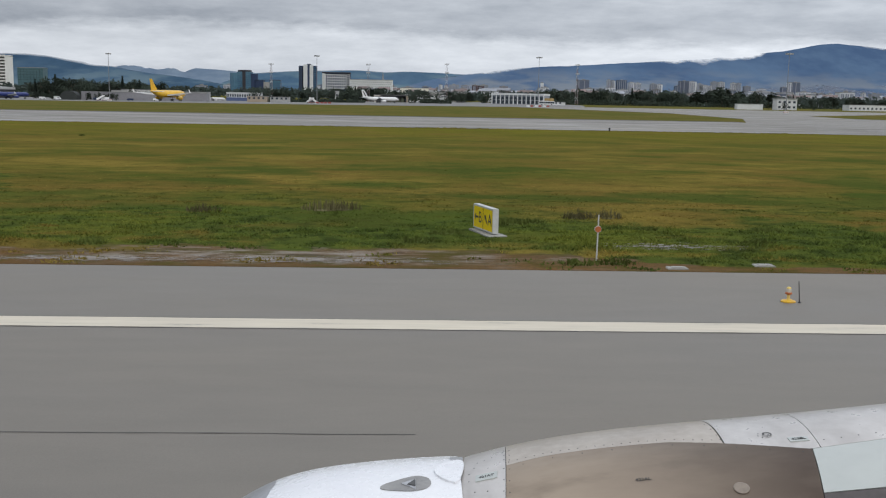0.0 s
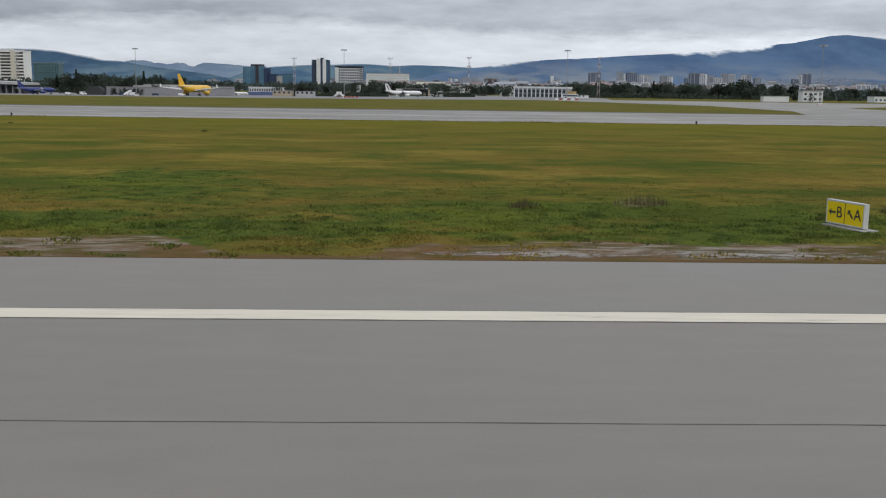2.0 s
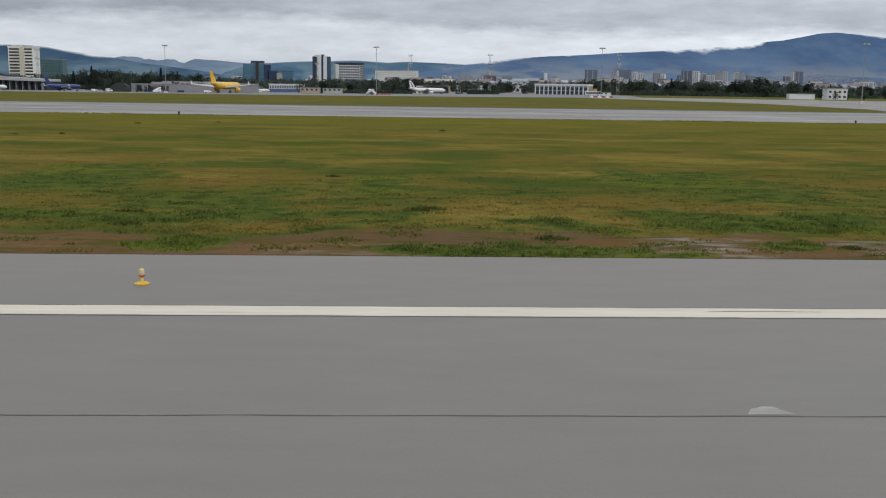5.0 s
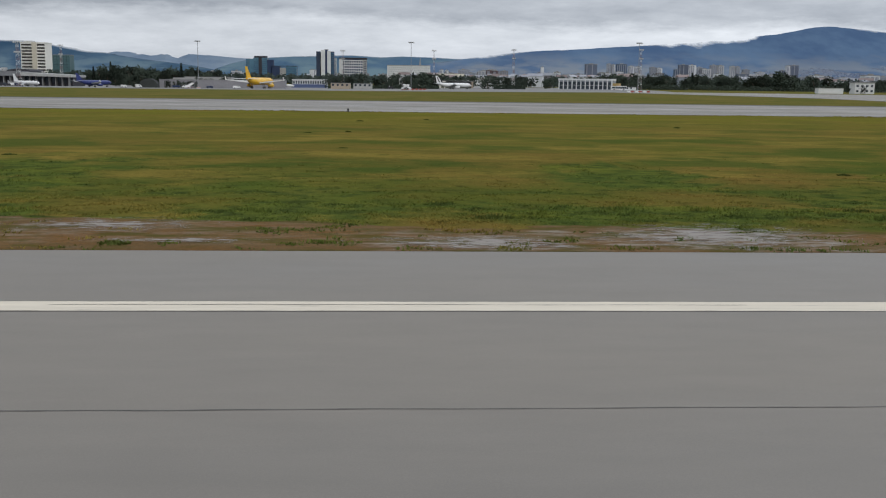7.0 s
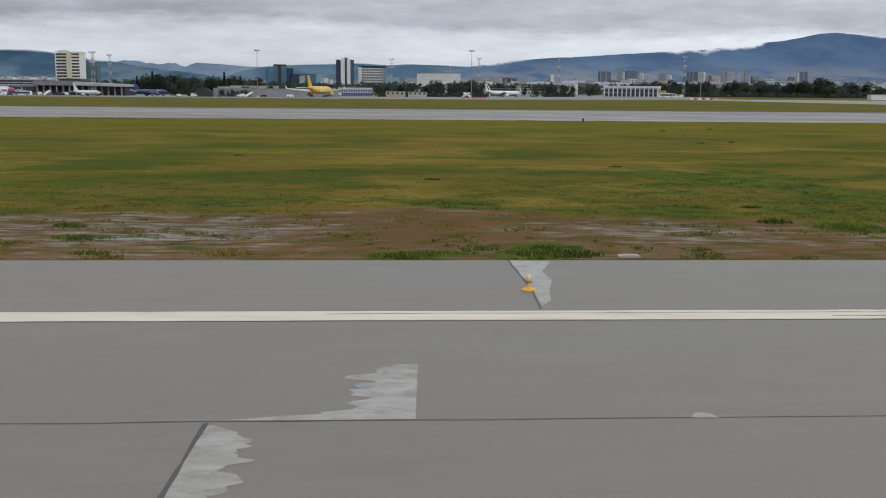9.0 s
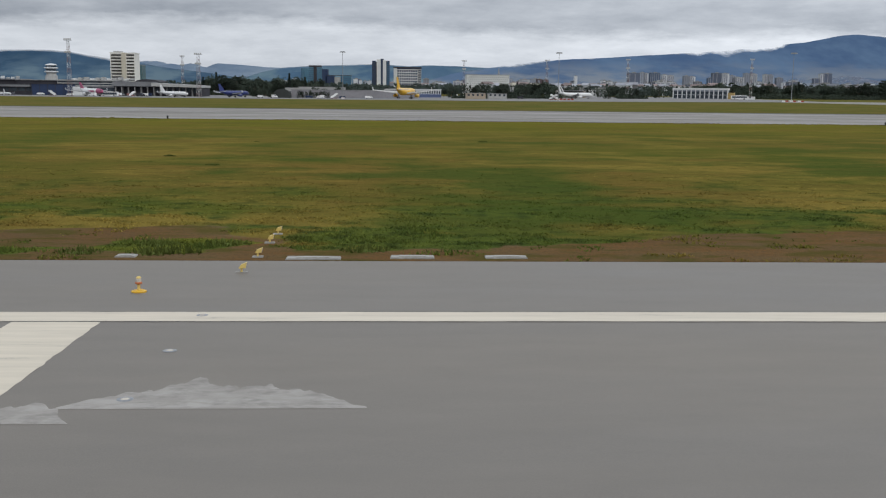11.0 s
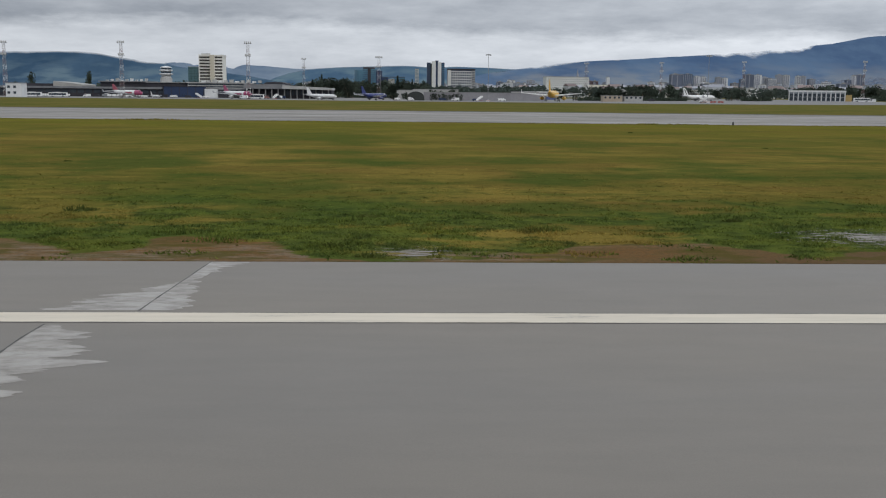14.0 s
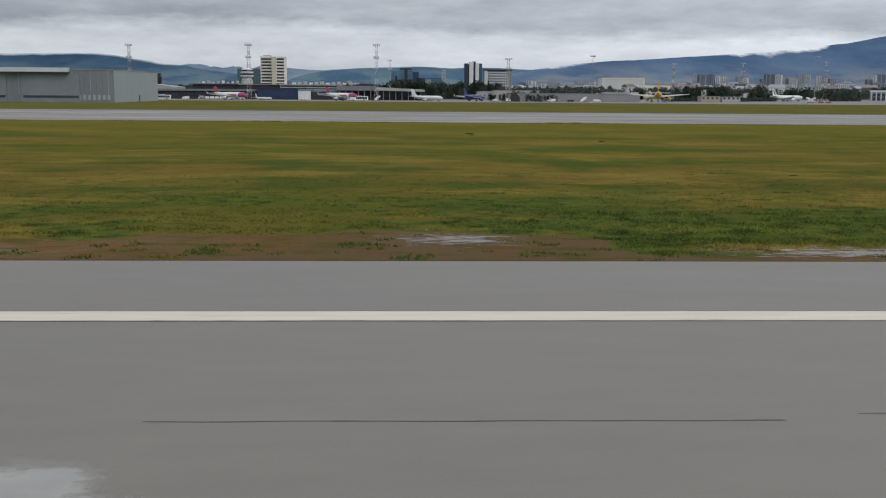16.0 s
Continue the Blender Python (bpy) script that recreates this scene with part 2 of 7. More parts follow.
def film_material(name, c1, c2, rough, stretch, edge=(0.12, 0.42), wild=4.5, cover=1.0):
    """Water lying thinly: covers an ellipse about the object's origin, broken up at its rim."""
    m = bpy.data.materials.new(name)
    nt = tree_of(m)
    pos = nt.nodes.new("ShaderNodeNewGeometry").outputs["Position"]
    loc = nt.nodes.new("ShaderNodeTexCoord").outputs["Object"]
    flat = nd(nt, "ShaderNodeVectorMath", {0: loc, 1: (1, 1, 0)}, op="MULTIPLY").outputs[0]
    d = nd(nt, "ShaderNodeVectorMath", {0: flat}, op="LENGTH").outputs[1]
    n = noise_at(nt, pos, 1.0, 6, 0.68, stretch)
    k = m2(nt, "ADD", m2(nt, "SUBTRACT", 1.0, d), m2(nt, "MULTIPLY", m2(nt, "SUBTRACT", n, 0.5), wild))
    col = mixc(nt, ramp(nt, n, 0.4, 0.62), c1, c2)
    p = nd(nt, "ShaderNodeBsdfPrincipled", {"Base Color": col, "Roughness": rough, "Specular IOR Level": 0.5})
    gap = nt.nodes.new("ShaderNodeBsdfTransparent")
    mx = nd(nt, "ShaderNodeMixShader", {0: ramp(nt, k, *edge, 0.0, cover), 1: gap.outputs[0], 2: p.outputs[0]})
    nd(nt, "ShaderNodeOutputMaterial", {0: mx.outputs[0]})
    return m


def paint_material(name, col, wear):
    m = bpy.data.materials.new(name)
    nt = tree_of(m)
    pos = nt.nodes.new("ShaderNodeNewGeometry").outputs["Position"]
    a = noise_at(nt, pos, 1.1, 5, 0.65, (0.35, 3, 1))
    b = noise_at(nt, pos, 14.0, 4, 0.7, (0.4, 1.4, 1))
    base = mixc(nt, ramp(nt, a, 0.35, 0.65), col, tuple(v * 0.86 for v in col))
    w = m2(nt, "MULTIPLY", ramp(nt, a, 0.60, 0.72), ramp(nt, b, 0.46, 0.58))
    base = mixc(nt, m2(nt, "MULTIPLY", w, wear), base, (0.2, 0.19, 0.175))
    p = nd(nt, "ShaderNodeBsdfPrincipled", {"Base Color": base, "Roughness": 0.6, "Specular IOR Level": 0.35})
    nd(nt, "ShaderNodeOutputMaterial", {0: p.outputs[0]})
    return m


GRASS = grass_ground_material()
ASPHALT = asphalt_material("runway_asphalt", 0.138, 0.190, 0.58, (1, 0.885, 0.735))
TAXI_ASPHALT = taxiway_material()
APRON = asphalt_material("apron_concrete", 0.14, 0.20, 0.85, (1, 0.97, 0.94))
PAINT = paint_material("runway_paint", (0.615, 0.55, 0.44), 0.9)

# ---------------------------------------------------------------- geometry helpers
class G:
    """Collects points and faces of one mesh."""

    def __init__(self):
        self.v, self.f = [], []

    def box(self, x0, x1, y0, y1, z0, z1):
        k = len(self.v)
        self.v += [(x0, y0, z0), (x1, y0, z0), (x1, y1, z0), (x0, y1, z0), (x0, y0, z1), (x1, y0, z1), (x1, y1, z1), (x0, y1, z1)]
        self.f += [(k, k + 3, k + 2, k + 1), (k + 4, k + 5, k + 6, k + 7), (k, k + 1, k + 5, k + 4), (k + 1, k + 2, k + 6, k + 5),
                   (k + 2, k + 3, k + 7, k + 6), (k + 3, k, k + 4, k + 7)]
        return self

    def rings(self, rings, cap=True):
        k, n = len(self.v), len(rings[0])
        for r in rings:
            self.v += [tuple(p) for p in r]
        for i in range(len(rings) - 1):
            for j in range(n):
                a, b = k + i * n + j, k + i * n + (j + 1) % n
                self.f.append((a, b, b + n, a + n))
        if cap:
            self.f.append(tuple(k + j for j in reversed(range(n))))
            self.f.append(tuple(k + (len(rings) - 1) * n + j for j in range(n)))
        return self

    def rod(self, p, q, r0, r1=None, n=8, cap=True):
        p, q = Vector(p), Vector(q)
        r1 = r0 if r1 is None else r1
        d = (q - p).normalized()
        s = d.orthogonal().normalized()
        t = d.cross(s)
        ang = [2 * math.pi * i / n for i in range(n)]
        return self.rings([[p + (s * math.cos(a) + t * math.sin(a)) * r0 for a in ang],
                           [q + (s * math.cos(a) + t * math.sin(a)) * r1 for a in ang]], cap)

    def turned(self, profile, base=(0, 0, 0), n=16):
        """A body of revolution about z from (radius, height) pairs."""
        bx, by, bz = base
        return self.rings([[(bx + r * math.cos(2 * math.pi * i / n), by + r * math.sin(2 * math.pi * i / n), bz + z) for i in range(n)]
                           for r, z in profile])

    def grid(self, rows):
        k, n = len(self.v), len(rows[0])
        for r in rows:
            self.v += [tuple(p) for p in r]
        for i in range(len(rows) - 1):
            for j in range(n - 1):
                a = k + i * n + j
                self.f.append((a, a + 1, a + 1 + n, a + n))
        return self

    def prism(self, outline, lo, hi, axis="z"):
        """An outline of (a, b) pairs drawn out along an axis."""
        n, k = len(outline), len(self.v)
        for h in (lo, hi):
            for a, b in outline:
                self.v.append({"z": (a, b, h), "y": (a, h, b), "x": (h, a, b)}[axis])
        self.f.append(tuple(k + j for j in reversed(range(n))))
        self.f.append(tuple(k + n + j for j in range(n)))
        for j in range(n):
            a, b = k + j, k + (j + 1) % n
            self.f.append((a, b, b + n, a + n))
        return self

    def mesh(self, name, material, smooth=False):
        me = bpy.data.meshes.new(name)
        me.from_pydata(self.v, [], self.f)
        bm = bmesh.new()
        bm.from_mesh(me)
        bmesh.ops.recalc_face_normals(bm, faces=bm.faces)
        bm.to_mesh(me)
        bm.free()
        if smooth:
            for p in me.polygons:
                p.use_smooth = True
            me.set_sharp_from_angle(angle=radians(35))
        me.materials.append(material)
        return me


def part(name, g, material, parent=None, label="", smooth=False, at=None):
    """Links g as one mesh object, under a thing or a part."""
    ob = new(name, g if isinstance(g, bpy.types.Mesh) else g.mesh(name, material, smooth))
    ob.parent = parent
    if at is not None:
        ob.matrix_basis = at
    if label:
        ob["label"] = label
    return ob


def thing(name, label, category, m=None, group="", kind=""):
    """An empty that carries the parts of one thing."""
    ob = new(name)
    if m is not None:
        ob.matrix_basis = m
    return tagged(ob, label, category, group, kind)


FALL = 0.01267          # the runway's cross fall
EDGE = 28.98            # its paved edge
GZ = -0.6               # level of the far airfield


def rz(y):
    """Height of the runway's surface."""
    return -FALL * abs(y)


def sink(x, y):
    """How far the apron has fallen away from the airfield's level at a place."""
    return min(max((60 - x) * 0.0075, 0), 1.9) * min(max((y - 490) / 240, 0), 1)


def ground_z(x, y):
    base = -0.40 if y < 40 else (-0.40 + (GZ + 0.40) * min((y - 40) / 60, 1))
    if -33 < y < EDGE + 0.3:
        return -0.75
    rise = min(max((y - EDGE - 0.3) / 3, 0), 1)
    if y < 140:
        base += rise * 0.10 * (noise.noise((x * 0.09, y * 0.16, 0)) + 0.4 * noise.noise((x * 0.5, y * 0.6, 3)))
    return base - sink(x, y)


# ---------------------------------------------------------------- the verge's growth
# how far the bare earth reaches from the paved edge, along the runway
WORN = [(-345, 3), (-320, 6), (-314, 6), (-312, 1.5), (-299, 1.5), (-296, 7), (-279, 7), (-276, 5), (-265, 4.5), (-261, 2), (-259, 4.3), (-256, 4.3), (-254, 1), (-247, 1.2), (-245, 4.2), (-241, 3.5),
        (-239, 1.5), (-232, 3), (-228, 8), (-213, 9), (-200, 9.5), (-189, 8.5), (-187, 2), (-180, 2), (-178, 7), (-166, 7.5), (-163, 3), (-157, 2), (-150, 6), (-124, 11), (-110, 13), (-102, 11), (-89, 8), (-75, 5.6),
        (-53, 5), (-49, 3), (-44, 6), (-36, 5.4), (-21, 4.8), (-19, 1), (-15, 1), (-13, 3.4), (1, 3.8), (5, 3.2), (8, 1.4), (30, 1.4)]
# green patches within the earth: along from, to; across from, to
SWARD = [(-43.3, -34.5, 29, 31.7), (-31.2, -28.7, 30, 33.2), (-51, -47.8, 29.3, 33.3), (-111.9, -108.2, 29, 31.3), (-107.2, -103.8, 29.4, 32.4), (-94.7, -92, 34.7, 38.7), (-177.1, -170.9, 29, 31.8), (-169.6, -164.6, 30.3, 34.6),
         (-210.4, -205.4, 32.4, 37), (-225.9, -222.2, 31, 34.6), (-285.5, -282.4, 29.3, 32.2), (-281.8, -280.1, 29.2, 31.2), (-213.8, -212, 32.2, 33.6), (-202.8, -198.3, 31.2, 35.6), (-122, -118, 33, 34.5), (-87, -84, 36, 38)]
# rank dark green growth
RANK = [(-37.7, -21.1, 34, 40), (-31.8, -21.1, 47, 64), (-70.8, -44.3, 35.5, 41), (-78, -75.4, 35.6, 40.5), (-63.5, -55.1, 48, 64), (-45.9, -41.7, 44.5, 60), (-188.4, -176.8, 32, 44.6), (-163.3, -156, 29.5, 38),
        (-187.3, -182.3, 31, 43.7), (-214.2, -195.1, 38, 43.1), (-240.1, -229.8, 32.5, 44.5), (-234.3, -220.7, 37, 43.9), (-262.7, -245.3, 32, 42.7), (-293.6, -273.1, 36.5, 41.4), (-263.3, -258.9, 37.8, 42.5), (-317.1, -296.1, 32, 42.3),
        (-16, -3, 35, 44), (-97, -86, 46, 66), (-24, -10, 33, 39), (1, 22, 31, 41), (-6, 3, 34.5, 39)]
GRAVEL = [(-29, -20, 30, 34.3), (-13, 4.5, 29.8, 33.2), (-198.7, -194, 34.5, 39), (-191.5, -188, 29.5, 32.5), (-219.5, -214, 29.8, 32.6), (-66, -57, 29.5, 35), (-72, -66, 29.2, 32.4), (-35, -31, 29.4, 34), (-125, -112, 31, 40), (-95, -84, 30, 35.5), (-105, -96, 32, 38)]


def inside(x, y, boxes, soft, wob):
    """How far within one of the oval patches a place lies, 0 to 1."""
    best = 0.0
    for x0, x1, y0, y1 in boxes:
        if x0 - 6 < x < x1 + 6 and y0 - 6 < y < y1 + 6:
            u, v = (2 * x - x0 - x1) / (x1 - x0), (2 * y - y0 - y1) / (y1 - y0)
            d = (abs(u) ** 2.6 + abs(v) ** 2.6) ** 0.385
            best = max(best, min(max((1.1 - d + wob) / soft, 0), 1))
    return best


def growth(x, y):
    """How bare, how rank and how stony the verge is at a place, each 0 to 1."""
    if y < EDGE or y > 72:
        return 0.0, 0.0, 0.0
    n1, n2 = noise.noise((x * 0.22, y * 0.4, 8)), noise.noise((x * 0.7, y * 1.1, 4))
    w = float(np.interp(x, [p[0] for p in WORN], [p[1] for p in WORN]))
    b = min(max((EDGE + w + 1.5 * n1 + 0.6 * n2 - y) / 1.3 + 0.5, 0), 1)
    n3 = noise.noise((x * 2.1, y * 2.6, 1))
    green = inside(x, y, SWARD, 0.5, 0.6 * n1 + 0.5 * n2 + 0.35 * n3)
    rank = inside(x, y, RANK, 0.7, 0.9 * n1 + 0.5 * n2 + 0.3 * n3)
    return b * (1 - green), max(0.85 * green, 0.8 * rank), inside(x, y, GRAVEL, 0.7, n2 + 0.5 * n3)


# ---------------------------------------------------------------- ground, runway, taxiways
def build_ground():
    xs = [-3200, -2200, -1500, -1000, -800, -600, -500, -420, -380] + [-350 + 0.6 * i for i in range(634)] + [40, 60, 90, 150, 250, 400, 700, 1100, 1700, 2400, 3200]
    ys = [-900, -300, -120, -60, -33.5, -33, -20, 0, 20, EDGE + 0.25, EDGE + 0.32] + [29.6 + 0.5 * i for i in range(30)] + [44.6 + 0.9 * i for i in range(12)] + [57, 60, 63.5, 67.5, 72,
          78, 86, 96, 110, 130, 150, 165, 180, 250, 340, 450, 490, 550, 610, 670, 730, 800, 1100, 1500, 2200, 3000, 3900, 4930]
    g = G().grid([[(x, y, ground_z(x, y)) for x in xs] for y in ys])
    ob = tagged(part("ground", g, GRASS, smooth=True), "uneven airfield grass, olive and dry yellow, with bare earth", "grass", kind="structure")
    values = [growth(x, y) for x, y, z in g.v]
    for i, name in enumerate(("bare", "lush", "gravel")):
        ob.data.attributes.new(name, "FLOAT", "POINT").data.foreach_set("value", [v[i] for v in values])


def build_pavement():
    xs = [-700 + 20 * i for i in range(56)]
    prof = [(-31, rz(31) - 0.6), (-31, rz(31)), (-15, rz(15)), (0, 0), (6, rz(6)), (12, rz(12)), (20, rz(20)), (EDGE, rz(EDGE)), (EDGE + 0.06, rz(EDGE) - 0.03), (EDGE + 0.1, rz(EDGE) - 0.6)]
    g = G().grid([[(x, y, z) for x in xs] for y, z in prof])
    tagged(part("runway", g, ASPHALT), "damp grey-brown asphalt runway with white markings", "runway", kind="structure")
    g = G().box(-1500, 1500, 168.7, 252.4, GZ - 0.4, GZ + 0.05)
    tagged(part("taxiway", g, TAXI_ASPHALT), "wet pale grey parallel taxiway across the grass", "taxiway", kind="structure")
    # a dark strip draws the thin line along the far edge
    g = G().box(-1500, 84, 252.4, 261, GZ - 0.4, GZ + 0.03)
    tagged(part("taxiway_shoulder", g, asphalt_material("dark_edge_strip", 0.05, 0.075, 0.85)), "narrow dark strip along the far edge of the taxiway", "taxiway", kind="structure")
    g = G().prism([(84, 252.4), (101, 307), (106, 412), (57, 585), (112, 640), (900, 572), (900, 497), (231, 491), (156, 398), (150, 340), (175, 300), (215, 252.4)], GZ - 0.4, GZ + 0.055)
    tagged(part("taxiway_link", g, TAXI_ASPHALT), "wet grey taxiway link between taxiway and apron", "taxiway", kind="structure")
    xs = [-950 + 13.5625 * i for i in range(81)]
    near = [float(np.interp(x, (-950, -380, -100, 57, 112, 135), (485, 490, 505, 585, 640, 800))) for x in xs]
    rows = [[(x, y, GZ - 0.5 - sink(x, y)) for x, y in zip(xs, near)]]
    for i in range(61):
        rows.append([(x, y + (1010 - y) * i / 60, GZ + 0.06 - sink(x, y + (1010 - y) * i / 60)) for x, y in zip(xs, near)])
    g = G().grid(rows)
    tagged(part("apron", g, APRON), "pale concrete aircraft apron in front of the terminal", "apron", kind="structure")


def strip(x0, x1, y0, y1, lift=0.007, step=1.5, ragged=0.0, seed=0):
    """A painted strip that follows the runway's surface."""
    n = max(2, int((x1 - x0) / step))
    rows = [[], []]
    for i in range(n + 1):
        x = x0 + (x1 - x0) * i / n
        w = ragged * noise.noise((x * 1.7, seed, 0.3))
        w2 = ragged * noise.noise((x * 1.3, seed, 7.3))
        rows[0].append((x, y0 + w, rz(y0 + w) + lift))
        rows[1].append((x, y1 + w2, rz(y1 + w2) + lift))
    return G().grid(rows)


def build_markings():
    line = thing("edge_line", "continuous off-white painted line along the runway edge", "runway marking", kind="structure")
    border = mat("dark_line_border", (0.075, 0.07, 0.06), (0.12, 0.11, 0.095), 0.8, 0.7, local=False)
    for x0, x1, step in ((-700, -345, 5), (-345, -83.2, 0.35), (-81.8, 40, 0.35), (40, 380, 5)):
        part("line", strip(x0, x1, 20.80, 21.75, ragged=0.022, step=step), PAINT, line)
        for y in (20.735, 21.755):
            part("line_border", strip(x0, x1, y, y + 0.05, lift=0.005, ragged=0.02, seed=y, step=step), border, line, "thin dark border of the line")
    for x0, x1, y0, y1 in ((-83.2, -82.75, 21.36, 21.56), (-83.2, -82.4, 21.63, 21.74), (-83.2, -82.9, 20.86, 21.12), (-83.2, -82.6, 21.20, 21.27), (-82.38, -82.26, 21.0, 21.08), (-82.08, -82.0, 20.9, 20.97)):
        part("paint_remnant", strip(x0, x1, y0, y1, ragged=0.03, step=0.06, seed=y0), PAINT, line, "worn remnant of paint")
    for x0, x1, y in ((-27.6, -24.6, 21.44), (-112, -88, 21.46), (-79, -64, 21.40), (-101, -93, 21.10), (-238.6, -234.8, 21.45), (-36, -33.5, 21.42), (-84.4, -83.3, 21.3), (-84.1, -83.2, 21.1)):
        part("hairline_crack", crack([(x0, y), ((x0 + x1) / 2, y + 0.03), (x1, y - 0.02)], 0.03, x0, lift=0.012), CRACK, line, "hairline crack through the paint")
    grp = "threshold stripes"
    for y0 in (18.19, 14.66, 11.1):
        st = thing("threshold_stripe", "off-white painted threshold stripe of three bands", "runway marking", group=grp, kind="structure")
        for i in range(3):
            part("band", strip(-201.65, -171.9, y0 + i * 0.615, y0 + i * 0.615 + 0.535, ragged=0.008, seed=i), PAINT, st)
            if i < 2:
                part("gap", strip(-201.65, -171.9, y0 + i * 0.615 + 0.54, y0 + i * 0.615 + 0.61, lift=0.005, ragged=0.004), border, st, "dark gap between painted bands")
    bar = thing("threshold_bar", "broad white transverse threshold bar with slightly worn edges", "runway marking", kind="structure")
    rows = []
    for i in range(61):
        y = 8.5 + 12.25 * i / 60
        x1 = -165.95 + 0.05 * noise.noise((0, y * 3.1, 1))
        rows.append([(-167.75 + 0.03 * noise.noise((0, y, 5)), y, rz(y) + 0.004), (x1, y, rz(y) + 0.004)])
    part("paint", G().grid(rows), PAINT, bar)


def ridge_mesh(profile, y0, y1, seed, step=25):
    """Points of a ridge from (x, crest height) pairs: its foot lies at y0, its crest at y1."""
    rx, rh = [r[0] for r in profile], [r[1] for r in profile]

    def hill(x, y):
        s = (y - y0) / (y1 - y0)
        h = float(np.interp(x, rx, rh))
        n = noise.fractal((x * 0.0035, y * 0.004, seed), 0.6, 2.2, 5) * 0.16 * h * min(s, 1)
        if s > 0.97:
            n = noise.fractal((x * 0.007, 0, 9 + seed), 0.5, 2.1, 5) * 0.03 * h
        return GZ - 1 + max(h * min(s, 1) ** 1.6 * (0.6 if s > 1.01 else 1) + n * (0.3 + 0.7 * max(1 - s, 0)) - 2 * (1 - s), -3)

    xs = [rx[0] + step * i for i in range(int((rx[-1] - rx[0]) / step) + 1)]
    ys = [y0 + (y1 - y0) * f for f in (0, 0.12, 0.24, 0.36, 0.48, 0.6, 0.7, 0.78, 0.86, 0.93, 1.0)]
    return G().grid([[(x, y, hill(x, y)) for x in xs] for y in ys]), hill


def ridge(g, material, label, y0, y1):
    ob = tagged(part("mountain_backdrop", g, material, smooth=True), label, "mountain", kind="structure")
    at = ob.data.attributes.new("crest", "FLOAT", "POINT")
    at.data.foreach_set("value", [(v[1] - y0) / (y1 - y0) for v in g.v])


def slope_material(name, dark, light, hazy_meadow, mist=0.4):
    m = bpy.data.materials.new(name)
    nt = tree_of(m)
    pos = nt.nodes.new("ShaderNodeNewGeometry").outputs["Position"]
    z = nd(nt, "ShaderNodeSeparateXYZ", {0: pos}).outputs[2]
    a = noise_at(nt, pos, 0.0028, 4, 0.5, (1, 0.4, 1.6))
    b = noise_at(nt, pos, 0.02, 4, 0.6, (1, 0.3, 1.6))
    # distance haze is put into these slope colours as blue
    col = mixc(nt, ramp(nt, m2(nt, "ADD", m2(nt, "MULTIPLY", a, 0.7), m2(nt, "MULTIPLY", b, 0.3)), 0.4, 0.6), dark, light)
    # the paler foot paints meadows and low haze in one colour
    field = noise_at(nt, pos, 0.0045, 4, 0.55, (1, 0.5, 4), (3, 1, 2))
    col = mixc(nt, m2(nt, "MULTIPLY", ramp(nt, field, 0.44, 0.58, 0.1, 0.9), ramp(nt, m2(nt, "ADD", z, m2(nt, "MULTIPLY", b, 60.0)), 175, 85)), col, hazy_meadow)
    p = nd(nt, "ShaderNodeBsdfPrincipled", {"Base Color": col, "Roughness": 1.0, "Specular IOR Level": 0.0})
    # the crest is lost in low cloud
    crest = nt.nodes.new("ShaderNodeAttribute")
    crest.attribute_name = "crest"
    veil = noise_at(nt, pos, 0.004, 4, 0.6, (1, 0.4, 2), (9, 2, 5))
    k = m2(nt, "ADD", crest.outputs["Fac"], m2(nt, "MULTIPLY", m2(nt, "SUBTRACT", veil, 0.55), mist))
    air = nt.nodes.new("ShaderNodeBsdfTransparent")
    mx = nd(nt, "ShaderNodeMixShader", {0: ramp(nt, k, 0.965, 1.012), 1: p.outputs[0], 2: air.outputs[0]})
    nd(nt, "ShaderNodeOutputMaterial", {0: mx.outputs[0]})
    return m


